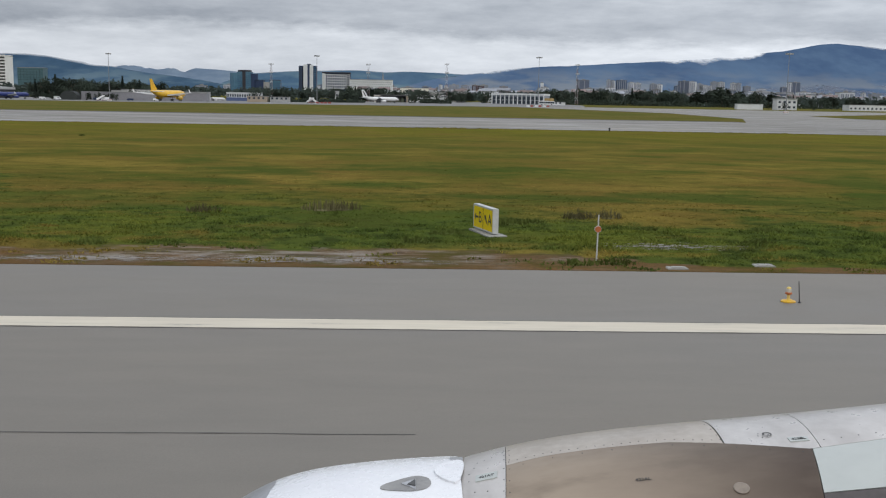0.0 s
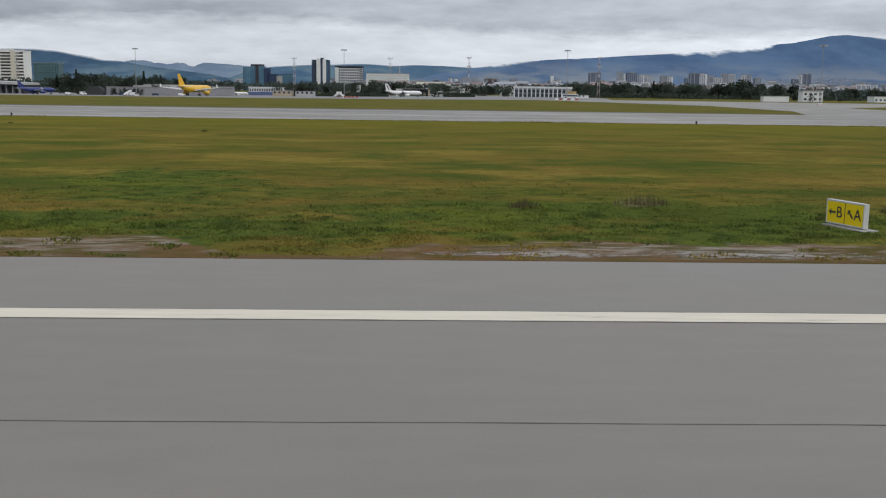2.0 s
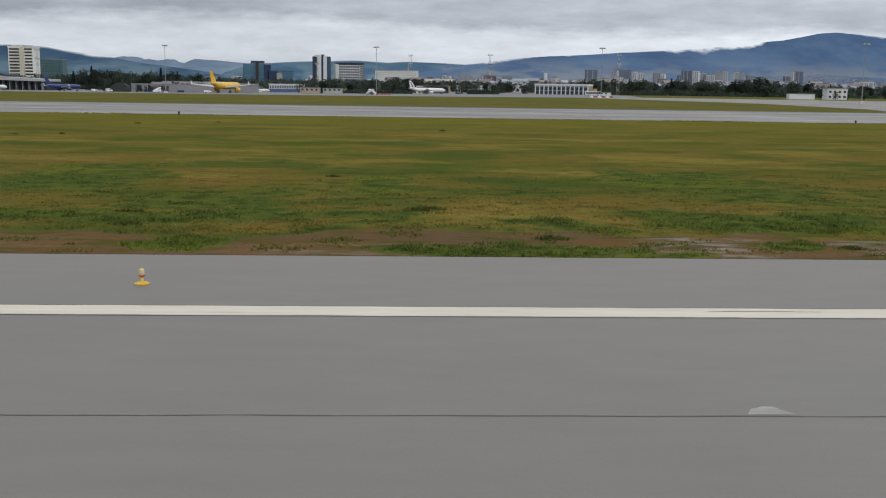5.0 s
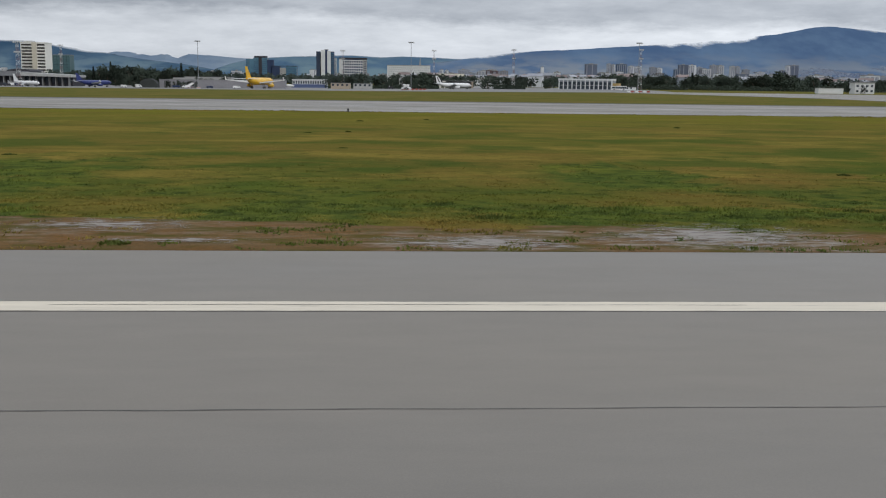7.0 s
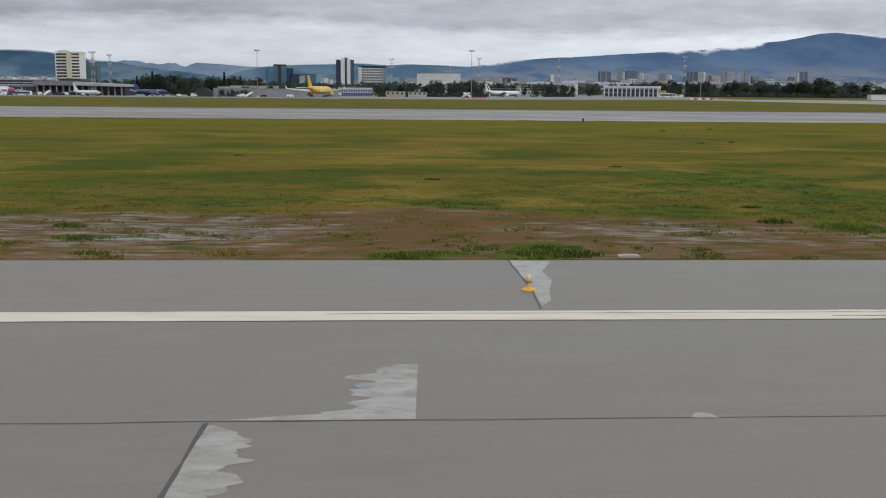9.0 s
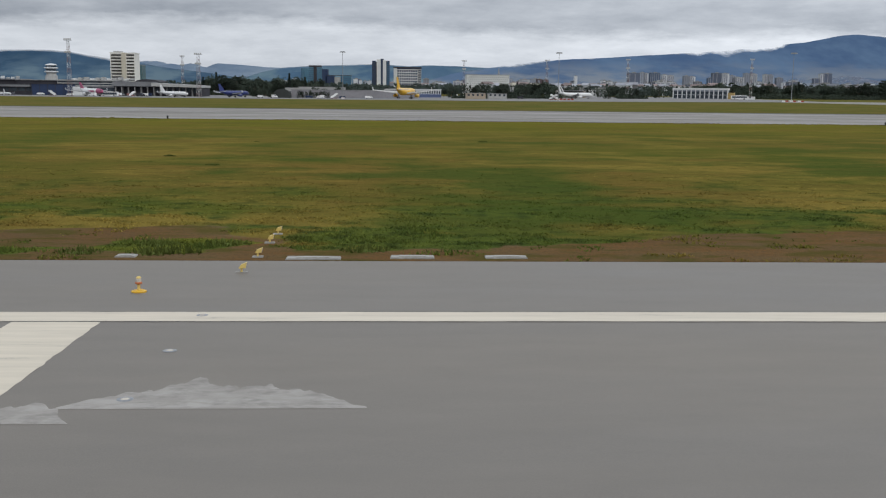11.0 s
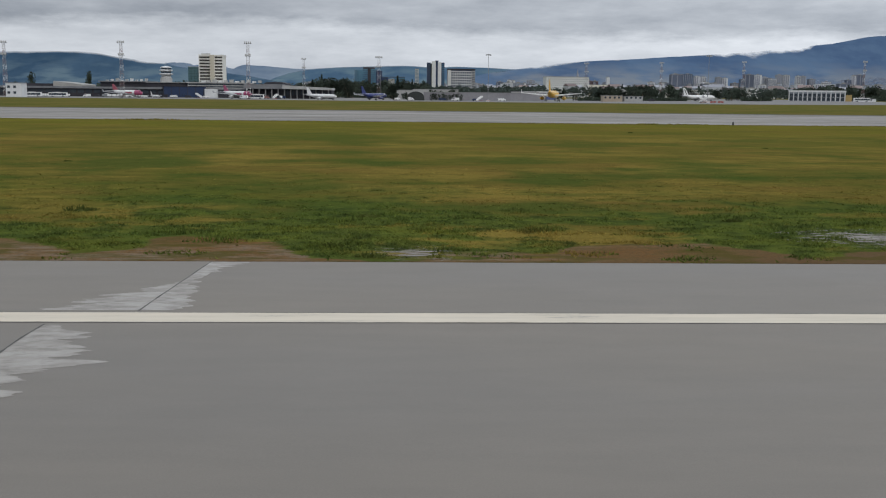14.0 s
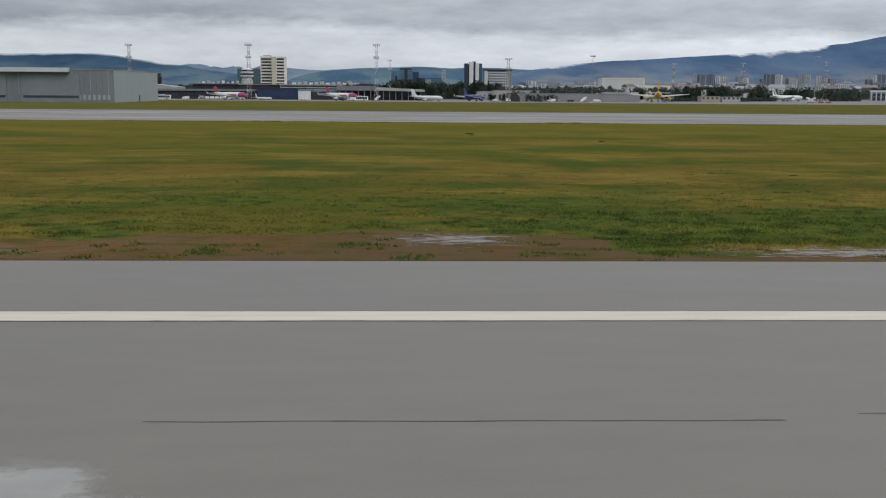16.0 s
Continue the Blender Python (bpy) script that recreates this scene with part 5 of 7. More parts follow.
def mobile_stairs(label, m):
    t = thing("mobile_stairs", label, "boarding stairs", m, "boarding stairs")
    t.scale = (0.75, 0.75, 0.75)
    part("ramp", G().prism([(0, 0.6), (0.8, 0.6), (5.6, 3.6), (6.8, 3.6), (6.8, 3.3), (5.8, 3.3)], -0.8, 0.8, "y"), WHITE_PAINT, t)
    for s in (-0.85, 0.85):
        part("side_panel", G().prism([(0, 0.7), (5.6, 3.7), (6.8, 3.7), (6.8, 4.8), (5.5, 4.8), (0, 1.7)], s - 0.04, s + 0.04, "y"), WHITE_PAINT, t)
    part("chassis", G().box(0, 6.5, -0.7, 0.7, 0.35, 0.6), RED_PAINT, t)
    for x in (0.8, 5.2):
        for s in (-0.75, 0.75):
            part("wheel", G().rod((x, s - 0.12, 0.33), (x, s + 0.12, 0.33), 0.33, n=10), TYRE, t)
    part("support", G().rod((5.0, 0, 0.5), (5.4, 0, 3.3), 0.12, n=6), STEEL, t)


def van(label, m, length=5.5, h=2.3, body=None):
    body = body or WHITE_PAINT
    t = thing("service_van", label, "van", m, "apron vehicles")
    L = length
    part("body", G().prism([(0, 0.4), (L, 0.4), (L, 1.2), (L * 0.88, 1.4), (L * 0.78, h), (0, h)], -0.95, 0.95, "y"), body, t)
    part("windscreen", G().prism([(L * 0.79, h - 0.12), (L * 0.81, h - 0.12), (L * 0.9, 1.42), (L * 0.88, 1.42)], -0.85, 0.85, "y"), DARK_GLASS, t)
    for s in (-0.97, 0.97):
        part("side_window", G().box(L * 0.6, L * 0.78, s - 0.01, s + 0.01, 1.4, h - 0.25), DARK_GLASS, t)
        for x in (0.2, 0.8):
            part("wheel", G().rod((x * L, s - 0.12, 0.35), (x * L, s + 0.06, 0.35), 0.35, n=10), TYRE, t)


def apron_bus(label, m):
    t = thing("apron_bus", label, "bus", m, "apron vehicles")
    part("body", G().box(0, 12, -1.3, 1.3, 0.4, 3.0), WHITE_PAINT, t)
    for i in range(7):
        for side in (-1.31, 1.31):
            part("window", G().box(0.2 + i * 1.65, 1.75 + i * 1.65, side - 0.03, side + 0.03, 1.15, 2.55), DARK_GLASS, t)
    for x in (2.2, 9.6):
        for s in (-1.2, 1.2):
            part("wheel", G().rod((x, s - 0.15, 0.48), (x, s + 0.15, 0.48), 0.48, n=10), TYRE, t)
    part("roof_unit", G().box(4, 8, -0.8, 0.8, 3.0, 3.35), PALE_WALL, t)


def apron_clutter():
    z = GZ + 0.07
    mobile_stairs("white mobile boarding stairs parked by a mast", pose(-203.5, 677, z, 0, 0, 40))
    mobile_stairs("white mobile boarding stairs beside red barriers", pose(-64, 646, z, 0, 0, -30))
    mobile_stairs("white mobile boarding stairs near the mast's foot", pose(-58, 651, z, 0, 0, 200))
    mobile_stairs("white mobile boarding stairs beside the terminal", pose(-386, 690, z, 0, 0, 150))
    mobile_stairs("white boarding stairs waiting before the terminal", pose(-340, 700, z, 0, 0, 60))
    van("white service van on the apron", pose(-212, 735, z, 0, 0, 180))
    van("white service van beside the wall", pose(-250, 730, z, 0, 0, 10))
    van("white service van near the airliner", pose(-352, 664, z, 0, 0, 150))
    van("white tow truck ahead of the blue airliner", pose(-258, 726, z, 0, 0, 30), 4.0, 1.8)
    for x, y, a in ((-345, 690, 170), (-479, 704, 178), (-496, 704, 180), (112, 790, 175)):
        apron_bus("white apron bus with dark windows", pose(x, y, z, 0, 0, a))
    rnd = random.Random(17)
    paints = [("white", WHITE_PAINT), ("dark blue", NAVY), ("silver grey", STEEL), ("dark grey", DARK_WALL), ("dull red", FADED_RED)]
    for i in range(32):
        nm, pt = paints[rnd.choice((0, 0, 1, 2, 3, 3, 4))]
        x = rnd.uniform(-540, -325) if i < 28 else rnd.uniform(-240, -70)
        y = rnd.uniform(735, 768) if i < 28 else rnd.uniform(735, 748)
        van(nm + " service car parked on the apron's far edge", pose(x, y, z, 0, 0, rnd.choice((0, 180)) + rnd.uniform(-15, 15)), rnd.uniform(3.8, 5.6), rnd.uniform(1.5, 2.4), pt)
    for i in range(16):
        x = -520 + i * 3.4 + (26 if i > 8 else 0)
        t = thing("baggage_dolly", "white-sided baggage dolly parked in a row", "baggage cart", pose(x, 744, z), "baggage dollies")
        part("bed", G().box(0, 2.9, -0.75, 0.75, 0.45, 0.6), STEEL, t)
        part("cover", G().prism([(0.1, 0.6), (2.8, 0.6), (2.8, 1.9), (2.5, 2.1), (0.4, 2.1), (0.1, 1.9)], -0.7, 0.7, "y"), WHITE_PAINT, t)
        for wx in (0.5, 2.4):
            for s in (-0.6, 0.6):
                part("wheel", G().rod((wx, s - 0.08, 0.22), (wx, s + 0.08, 0.22), 0.22, n=8), TYRE, t)
    for i in range(6):
        t = thing("barrier", "red and white plastic barrier on the apron", "barrier", pose(70 + i * 2.4, 603 + (i % 2) * 1.5, z), "red barriers")
        part("body", G().prism([(-0.9, 0), (0.9, 0), (0.8, 0.9), (-0.8, 0.9)], -0.2, 0.2, "y"), RED_PAINT if i % 2 else WHITE_PAINT, t)
    for i in range(4):
        t = thing("barrier", "red and white plastic barrier on the apron", "barrier", pose(-57 + i * 2.4, 643 + (i % 2) * 1.5, z), "red barriers")
        part("body", G().prism([(-0.9, 0), (0.9, 0), (0.8, 0.9), (-0.8, 0.9)], -0.2, 0.2, "y"), RED_PAINT, t)


# ---------------------------------------------------------------- trees
def leaf_material(name, c):
    m = bpy.data.materials.new(name)
    nt = tree_of(m)
    isl = nt.nodes.new("ShaderNodeNewGeometry").outputs["Random Per Island"]
    rnd = nt.nodes.new("ShaderNodeObjectInfo").outputs["Random"]
    col = mixc(nt, isl, tuple(v * 0.78 for v in c), tuple(v * 1.2 for v in c))
    hs = nd(nt, "ShaderNodeHueSaturation", {"Color": col, "Value": ramp(nt, rnd, 0, 1, 0.7, 1.25)})
    p = nd(nt, "ShaderNodeBsdfPrincipled", {"Base Color": hs.outputs[0], "Roughness": 0.9, "Specular IOR Level": 0.05})
    nd(nt, "ShaderNodeOutputMaterial", {0: p.outputs[0]})
    return m


LEAF = leaf_material("broad_leaves", (0.043, 0.055, 0.042))
# paler and bluer than LEAF: the colour includes distance haze
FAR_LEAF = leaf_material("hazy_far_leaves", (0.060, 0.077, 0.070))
CONIFER = leaf_material("conifer_needles", (0.036, 0.048, 0.038))
BARK = mat("grey_brown_bark", (0.12, 0.09, 0.065), (0.08, 0.06, 0.045), 2.0, 0.95)


def make_tree(kind, seed, height, width):
    rnd = random.Random(seed)
    conifer = kind == "conifer"
    t = thing("tree", ("dark conifer with a narrow pointed crown" if conifer else "broad dark green deciduous tree with a ragged crown"), "tree", group="apron trees")
    g = G().rod((0, 0, -0.2), (0.1, 0, height * (0.9 if conifer else 0.5)), 0.3, 0.1 if conifer else 0.18, 7)
    if not conifer:
        for i in range(5):
            a = rnd.uniform(0, 6.28)
            g.rod((0.05, 0, height * rnd.uniform(0.25, 0.45)), (width * 0.3 * math.cos(a), width * 0.3 * math.sin(a), height * rnd.uniform(0.55, 0.8)), 0.13, 0.05, 5)
    part("trunk", g, BARK, t)
    g = G()
    blobs = []
    for i in range(1 if conifer else 14):
        a, r = rnd.uniform(0, 6.28), width * 0.36 * math.sqrt(rnd.random())
        blobs.append((r * math.cos(a), r * math.sin(a), height * rnd.uniform(0.20, 0.80), width * rnd.uniform(0.18, 0.32)))
    for i in range(560):
        if conifer:
            z = rnd.random() ** 1.3
            a, r = rnd.uniform(0, 6.28), width * 0.5 * (1 - z) * rnd.uniform(0.5, 1)
            c = Vector((r * math.cos(a), r * math.sin(a), height * (0.08 + 0.92 * z)))
        else:
            bx, by, bz, br = rnd.choice(blobs)
            d = Vector((rnd.gauss(0, 1), rnd.gauss(0, 1), rnd.gauss(0, 1))).normalized() * br * rnd.uniform(0.7, 1.1)
            c = Vector((bx + d.x, by + d.y, bz + d.z * 0.9))
        s = rnd.uniform(0.35, 0.75) * height / 12
        u = Vector((rnd.gauss(0, 1), rnd.gauss(0, 1), rnd.gauss(0, 1))).normalized()
        v = u.orthogonal().normalized()
        k = len(g.v)
        g.v += [tuple(c + u * s), tuple(c + v * s * 0.8), tuple(c - u * s), tuple(c - v * s * 0.8)]
        g.f.append((k, k + 1, k + 2, k + 3))
    part("crown", g, CONIFER if conifer else LEAF, t)
    return t


def trees():
    rnd = random.Random(11)
    kinds = [make_tree("broad", 1, 11, 9.5), make_tree("broad", 2, 12, 8), make_tree("broad", 3, 10, 11), make_tree("broad", 4, 13, 9), make_tree("conifer", 5, 13, 4.2)]
    used = set()

    def put(k, x, y, s, slim=1.0):
        p = pose(x, y, GZ, 0, 0, rnd.uniform(0, 360))
        if k in used:
            o = copy_thing(kinds[k], p)
        else:
            used.add(k)
            o = kinds[k]
            o.matrix_basis = p
        o.scale = (s * slim * rnd.uniform(0.9, 1.15), s * slim * rnd.uniform(0.9, 1.15), s)

    belts = [(-352, -235, 930, 985, 56, 1.3), (-72, 0, 905, 950, 28, 1.0), (0, 60, 905, 960, 14, 0.9), (60, 68, 880, 900, 3, 0.9), (112, 330, 905, 990, 92, 1.15), (330, 470, 900, 980, 24, 0.9),
             (-130, -100, 900, 930, 7, 0.7), (-300, -262, 870, 915, 9, 0.9), (-262, -240, 720, 735, 6, 0.33), (-700, -500, 900, 1050, 16, 0.8), (-240, -190, 850, 880, 8, 0.55)]
    for x0, x1, y0, y1, n, s in belts:
        for i in range(n):
            k = 4 if rnd.random() < 0.05 else rnd.randrange(4)
            put(k, rnd.uniform(x0, x1), rnd.uniform(y0, y1), s * rnd.uniform(0.7, 1.15))
    for x, w, h in ((-118.3, 11.4, 8.3), (-108.8, 13.2, 9.3), (-102.3, 8.7, 7.7), (-93.3, 11.4, 9.5), (-81.6, 7.9, 7.1), (-76.0, 9.6, 9.2), (-69.5, 7.1, 8.0), (-61.2, 9.6, 7.7), (-52.5, 7.1, 7.6), (-43.9, 6.6, 12.0), (-39.1, 7.1, 8.0), (4.0, 13.2, 9.3), (11.8, 9.8, 8.5)):
        put(2 if w > 9 else 3, x, rnd.uniform(786, 794), h / (9.5 if w > 9 else 11.5))
    for i in range(9):
        put(rnd.randrange(4), -231 + i * 2.6, rnd.uniform(744, 748), rnd.uniform(0.24, 0.36))
    put(2, 263, 711, 0.5)
    put(0, 252, 712, 0.42)
    put(1, 285, 714, 0.5)
    put(3, 276, 898, 1.55)
    put(1, 283, 902, 1.4)
    put(3, -625, 1050, 1.75, 0.44)
    put(3, -569, 1050, 1.85, 0.40)
    put(4, -244, 940, 1.15)
    put(4, 196, 900, 1.15)
    # low undergrowth closing the gaps beneath the rows of trees
    rs = np.random.RandomState(9)
    v, f = [], []
    for x0, x1, y0, y1, n, top in ((108, 335, 893, 903, 5200, 6.5), (-118, -34, 780, 786, 2200, 4.2), (-352, -240, 920, 930, 2400, 7.0), (335, 470, 895, 905, 1800, 4.0), (8, 32, 780, 786, 600, 4.5)):
        for x, y, u, b, sz in zip(rs.uniform(x0, x1, n).tolist(), rs.uniform(y0, y1, n).tolist(), rs.rand(n).tolist(), rs.uniform(0, 6.28, n).tolist(), rs.uniform(0.3, 0.75, n).tolist()):
            z = GZ + u * top * (0.62 + 0.5 * noise.noise((x * 0.09, y * 0.05, 3)) + 0.35 * noise.noise((x * 0.4, y * 0.3, 7)))
            k = len(v)
            v += [(x + sz * math.cos(b + w), y + 0.4 * math.cos(2 * b + 3 * w), max(z + 0.8 * sz * math.sin(b + w), GZ - 0.1) - sink(x, y)) for w in (0, 1.5, 3.1, 4.7)]
            f.append((k, k + 1, k + 2, k + 3))
    g = G()
    g.v, g.f = v, f
    tagged(part("undergrowth", g, LEAF), "dark green bushes growing thickly beneath the rows of trees", "bushes", kind="stuff")
    # far woods between the city blocks
    v, f = [], []
    for i in range(3720):
        y = 1050 + 3000 * rnd.random() ** 1.5
        x = rnd.uniform(-0.36, 0.62) * y - 120
        if i >= 3600:
            x, y = rnd.uniform(330, 900), rnd.uniform(970, 1150)
        rad, top = rnd.uniform(2.5, 5.5), rnd.uniform(5, 11) + y * 0.0016
        for j in range(26 if y < 1700 else 12):
            a, u = rnd.uniform(0, 6.283), rnd.uniform(-1, 1)
            q = math.sqrt(1 - u * u) * rad * rnd.uniform(0.6, 1.1)
            cx, cy, cz = x + q * math.cos(a), y + q * math.sin(a), GZ + top * 0.55 + u * top * 0.45 * rnd.uniform(0.7, 1.1)
            sz = rnd.uniform(0.7, 1.6) * (1.0 if y < 1700 else 1.7)
            b = rnd.uniform(0, 6.283)
            k = len(v)
            v += [(cx + sz * math.cos(b + w) * rnd.uniform(0.7, 1.3), cy + rnd.uniform(-1, 1), cz + sz * 0.75 * math.sin(b + w)) for w in (0, 1.5, 3.1, 4.7)]
            f.append((k, k + 1, k + 2, k + 3))
    g = G()
    g.v, g.f = v, f
    tagged(part("far_woods", g, FAR_LEAF), "hazy dark green scattered woods between distant city blocks", "trees", kind="stuff")


# ---------------------------------------------------------------- runway surface details
CRACK = mat("bitumen_joint", (0.045, 0.042, 0.038), (0.075, 0.07, 0.062), 4.0, 0.7, local=False)
CONCRETE = mat("weathered_concrete", (0.36, 0.35, 0.32), (0.25, 0.24, 0.22), 2.0, 0.85, bump=0.2)
YELLOW = mat("yellow_paint", (0.72, 0.42, 0.02), (0.6, 0.34, 0.02), 2.0, 0.45)
SIGN_YELLOW = mat("sign_yellow", (0.76, 0.56, 0.008), (0.70, 0.50, 0.008), 1.5, 0.7, spec=0.2)
PALE_YELLOW = mat("faded_yellow_paint", (0.70, 0.52, 0.16), (0.6, 0.44, 0.13), 2.0, 0.5)
ORANGE = mat("orange_plastic", (0.48, 0.14, 0.035), (0.38, 0.10, 0.03), 2.0, 0.45)
BLACK = mat("black_paint", (0.015, 0.015, 0.015), (0.03, 0.03, 0.03), 3.0, 0.5)
LENS = mat("light_lens", (0.55, 0.5, 0.42), (0.45, 0.4, 0.33), 3.0, 0.15)
SIGN_FRAME = mat("grey_sign_frame", (0.52, 0.52, 0.50), (0.42, 0.42, 0.40), 2.0, 0.5)
WET = film_material("wet_film", (0.36, 0.342, 0.312), (0.30, 0.286, 0.262), 0.36, (0.9, 1.5, 1), (-0.35, 0.2), 2.2, 0.85)
MUD_WATER = film_material("muddy_water", (0.26, 0.225, 0.19), (0.17, 0.14, 0.11), 0.4, (1.4, 5.0, 1), (0.1, 0.9), 6.0, 0.8)


def crack(points, width, seed, z_of=rz, lift=0.005):
    """A joint in the paving, wandering a little between its points."""
    rnd = random.Random(seed)
    left, right = [], []
    for (xa, ya), (xb, yb) in zip(points, points[1:]):
        n = max(3, int(math.hypot(xb - xa, yb - ya) / 0.4))
        ux, uy = (xb - xa), (yb - ya)
        k = math.hypot(ux, uy)
        ux, uy = ux / k, uy / k
        for i in range(n + 1):
            f = i / n
            x, y = xa + (xb - xa) * f, ya + (yb - ya) * f
            o = 0.035 * noise.noise((x * 0.7, y * 0.7, seed))
            w = width * rnd.uniform(0.5, 1.2) / 2
            left.append((x - uy * (o + w), y + ux * (o + w), z_of(y) + lift))
            right.append((x - uy * (o - w), y + ux * (o - w), z_of(y) + lift))
    return G().grid([left, right])


def damp_material():
    m = bpy.data.materials.new("pale_damp_stain")
    nt = tree_of(m)
    pos = nt.nodes.new("ShaderNodeNewGeometry").outputs["Position"]
    a = noise_at(nt, pos, 1.6, 5, 0.6, (0.7, 1.5, 1))
    b = noise_at(nt, pos, 3.0, 4, 0.6, (0.8, 1.2, 1))
    col = mixc(nt, ramp(nt, a, 0.38, 0.64), (0.335, 0.312, 0.280), (0.275, 0.255, 0.228))
    p = nd(nt, "ShaderNodeBsdfPrincipled", {"Base Color": col, "Roughness": ramp(nt, a, 0.4, 0.6, 0.42, 0.62), "Specular IOR Level": 0.4})
    gap = nt.nodes.new("ShaderNodeBsdfTransparent")
    mx = nd(nt, "ShaderNodeMixShader", {0: ramp(nt, b, 0.32, 0.52, 0.72, 0.96), 1: gap.outputs[0], 2: p.outputs[0]})
    nd(nt, "ShaderNodeOutputMaterial", {0: mx.outputs[0]})
    return m


DAMP = damp_material()
DAMP_LABEL = "pale ragged damp stain on the asphalt beside a joint"


def fingers(u, seed):
    """A ragged factor about 1, with tongues of several sizes."""
    return 1 + 0.5 * noise.noise((u * 1.9, seed, 0.5)) + 0.36 * noise.noise((u * 4.6, seed, 3.5)) + 0.16 * noise.noise((u * 11.0, seed, 8.5))


def damp_beside(joint, widths, side, seed):
    """A stain that lies straight along a cross joint and runs out in tongues to one side. widths: place along y, reach."""
    (xa, ya), (xb, yb) = joint
    ys = sorted(w[0] for w in widths)
    n = int((ys[-1] - ys[0]) / 0.035)
    rows = [[], []]
    ordered = sorted(widths)
    for i in range(n + 1):
        y = ys[0] + (ys[-1] - ys[0]) * i / n
        x = xa + (xb - xa) * (y - ya) / (yb - ya)
        w = float(np.interp(y, [p[0] for p in ordered], [p[1] for p in ordered])) * max(fingers(y, seed), 0.05)
        rows[0].append((x + side * 0.02, y, rz(y) + 0.004))
        rows[1].append((x + side * (0.02 + max(w, 0.01)), y, rz(y) + 0.004))
    ob = part("damp_stain", G().grid(rows), DAMP)
    ob.visible_shadow = False
    return tagged(ob, DAMP_LABEL, "stain", kind="structure")


def damp_along(x0, x1, y, heights, seed):
    """A stain that lies straight along a lengthwise joint and rises from it in humps. heights: share of the length, reach."""
    n = max(12, int((x1 - x0) / 0.03))
    if n > 260:
        n = 260
    rows = [[], []]
    for i in range(n + 1):
        f = i / n
        x = x0 + (x1 - x0) * f
        h = float(np.interp(f, [p[0] for p in heights], [p[1] for p in heights])) * max(0.25 + 0.75 * fingers(x, seed), 0.05)
        rows[0].append((x, y, rz(y) + 0.004))
        rows[1].append((x, y + max(h, 0.008), rz(y + h) + 0.004))
    ob = part("damp_stain", G().grid(rows), DAMP)
    ob.visible_shadow = False
    return tagged(ob, DAMP_LABEL, "stain", kind="structure")


def wet_patch(cx, cy, rx, ry, z, slope, material, label, name="wet_patch"):
    """A thin film of water; its material breaks the outline."""
    n = 32
    pts = [(1.5 * math.cos(2 * math.pi * i / n), 1.5 * math.sin(2 * math.pi * i / n), 0) for i in range(n)]
    g = G()
    g.v, g.f = pts, [tuple(range(len(pts)))]
    ob = part(name, g, material, at=pose(cx, cy, z, slope, 0, 0))
    ob.scale = (rx, ry, 1)
    ob.visible_shadow = False
    return tagged(ob, label, "puddle", kind="structure")


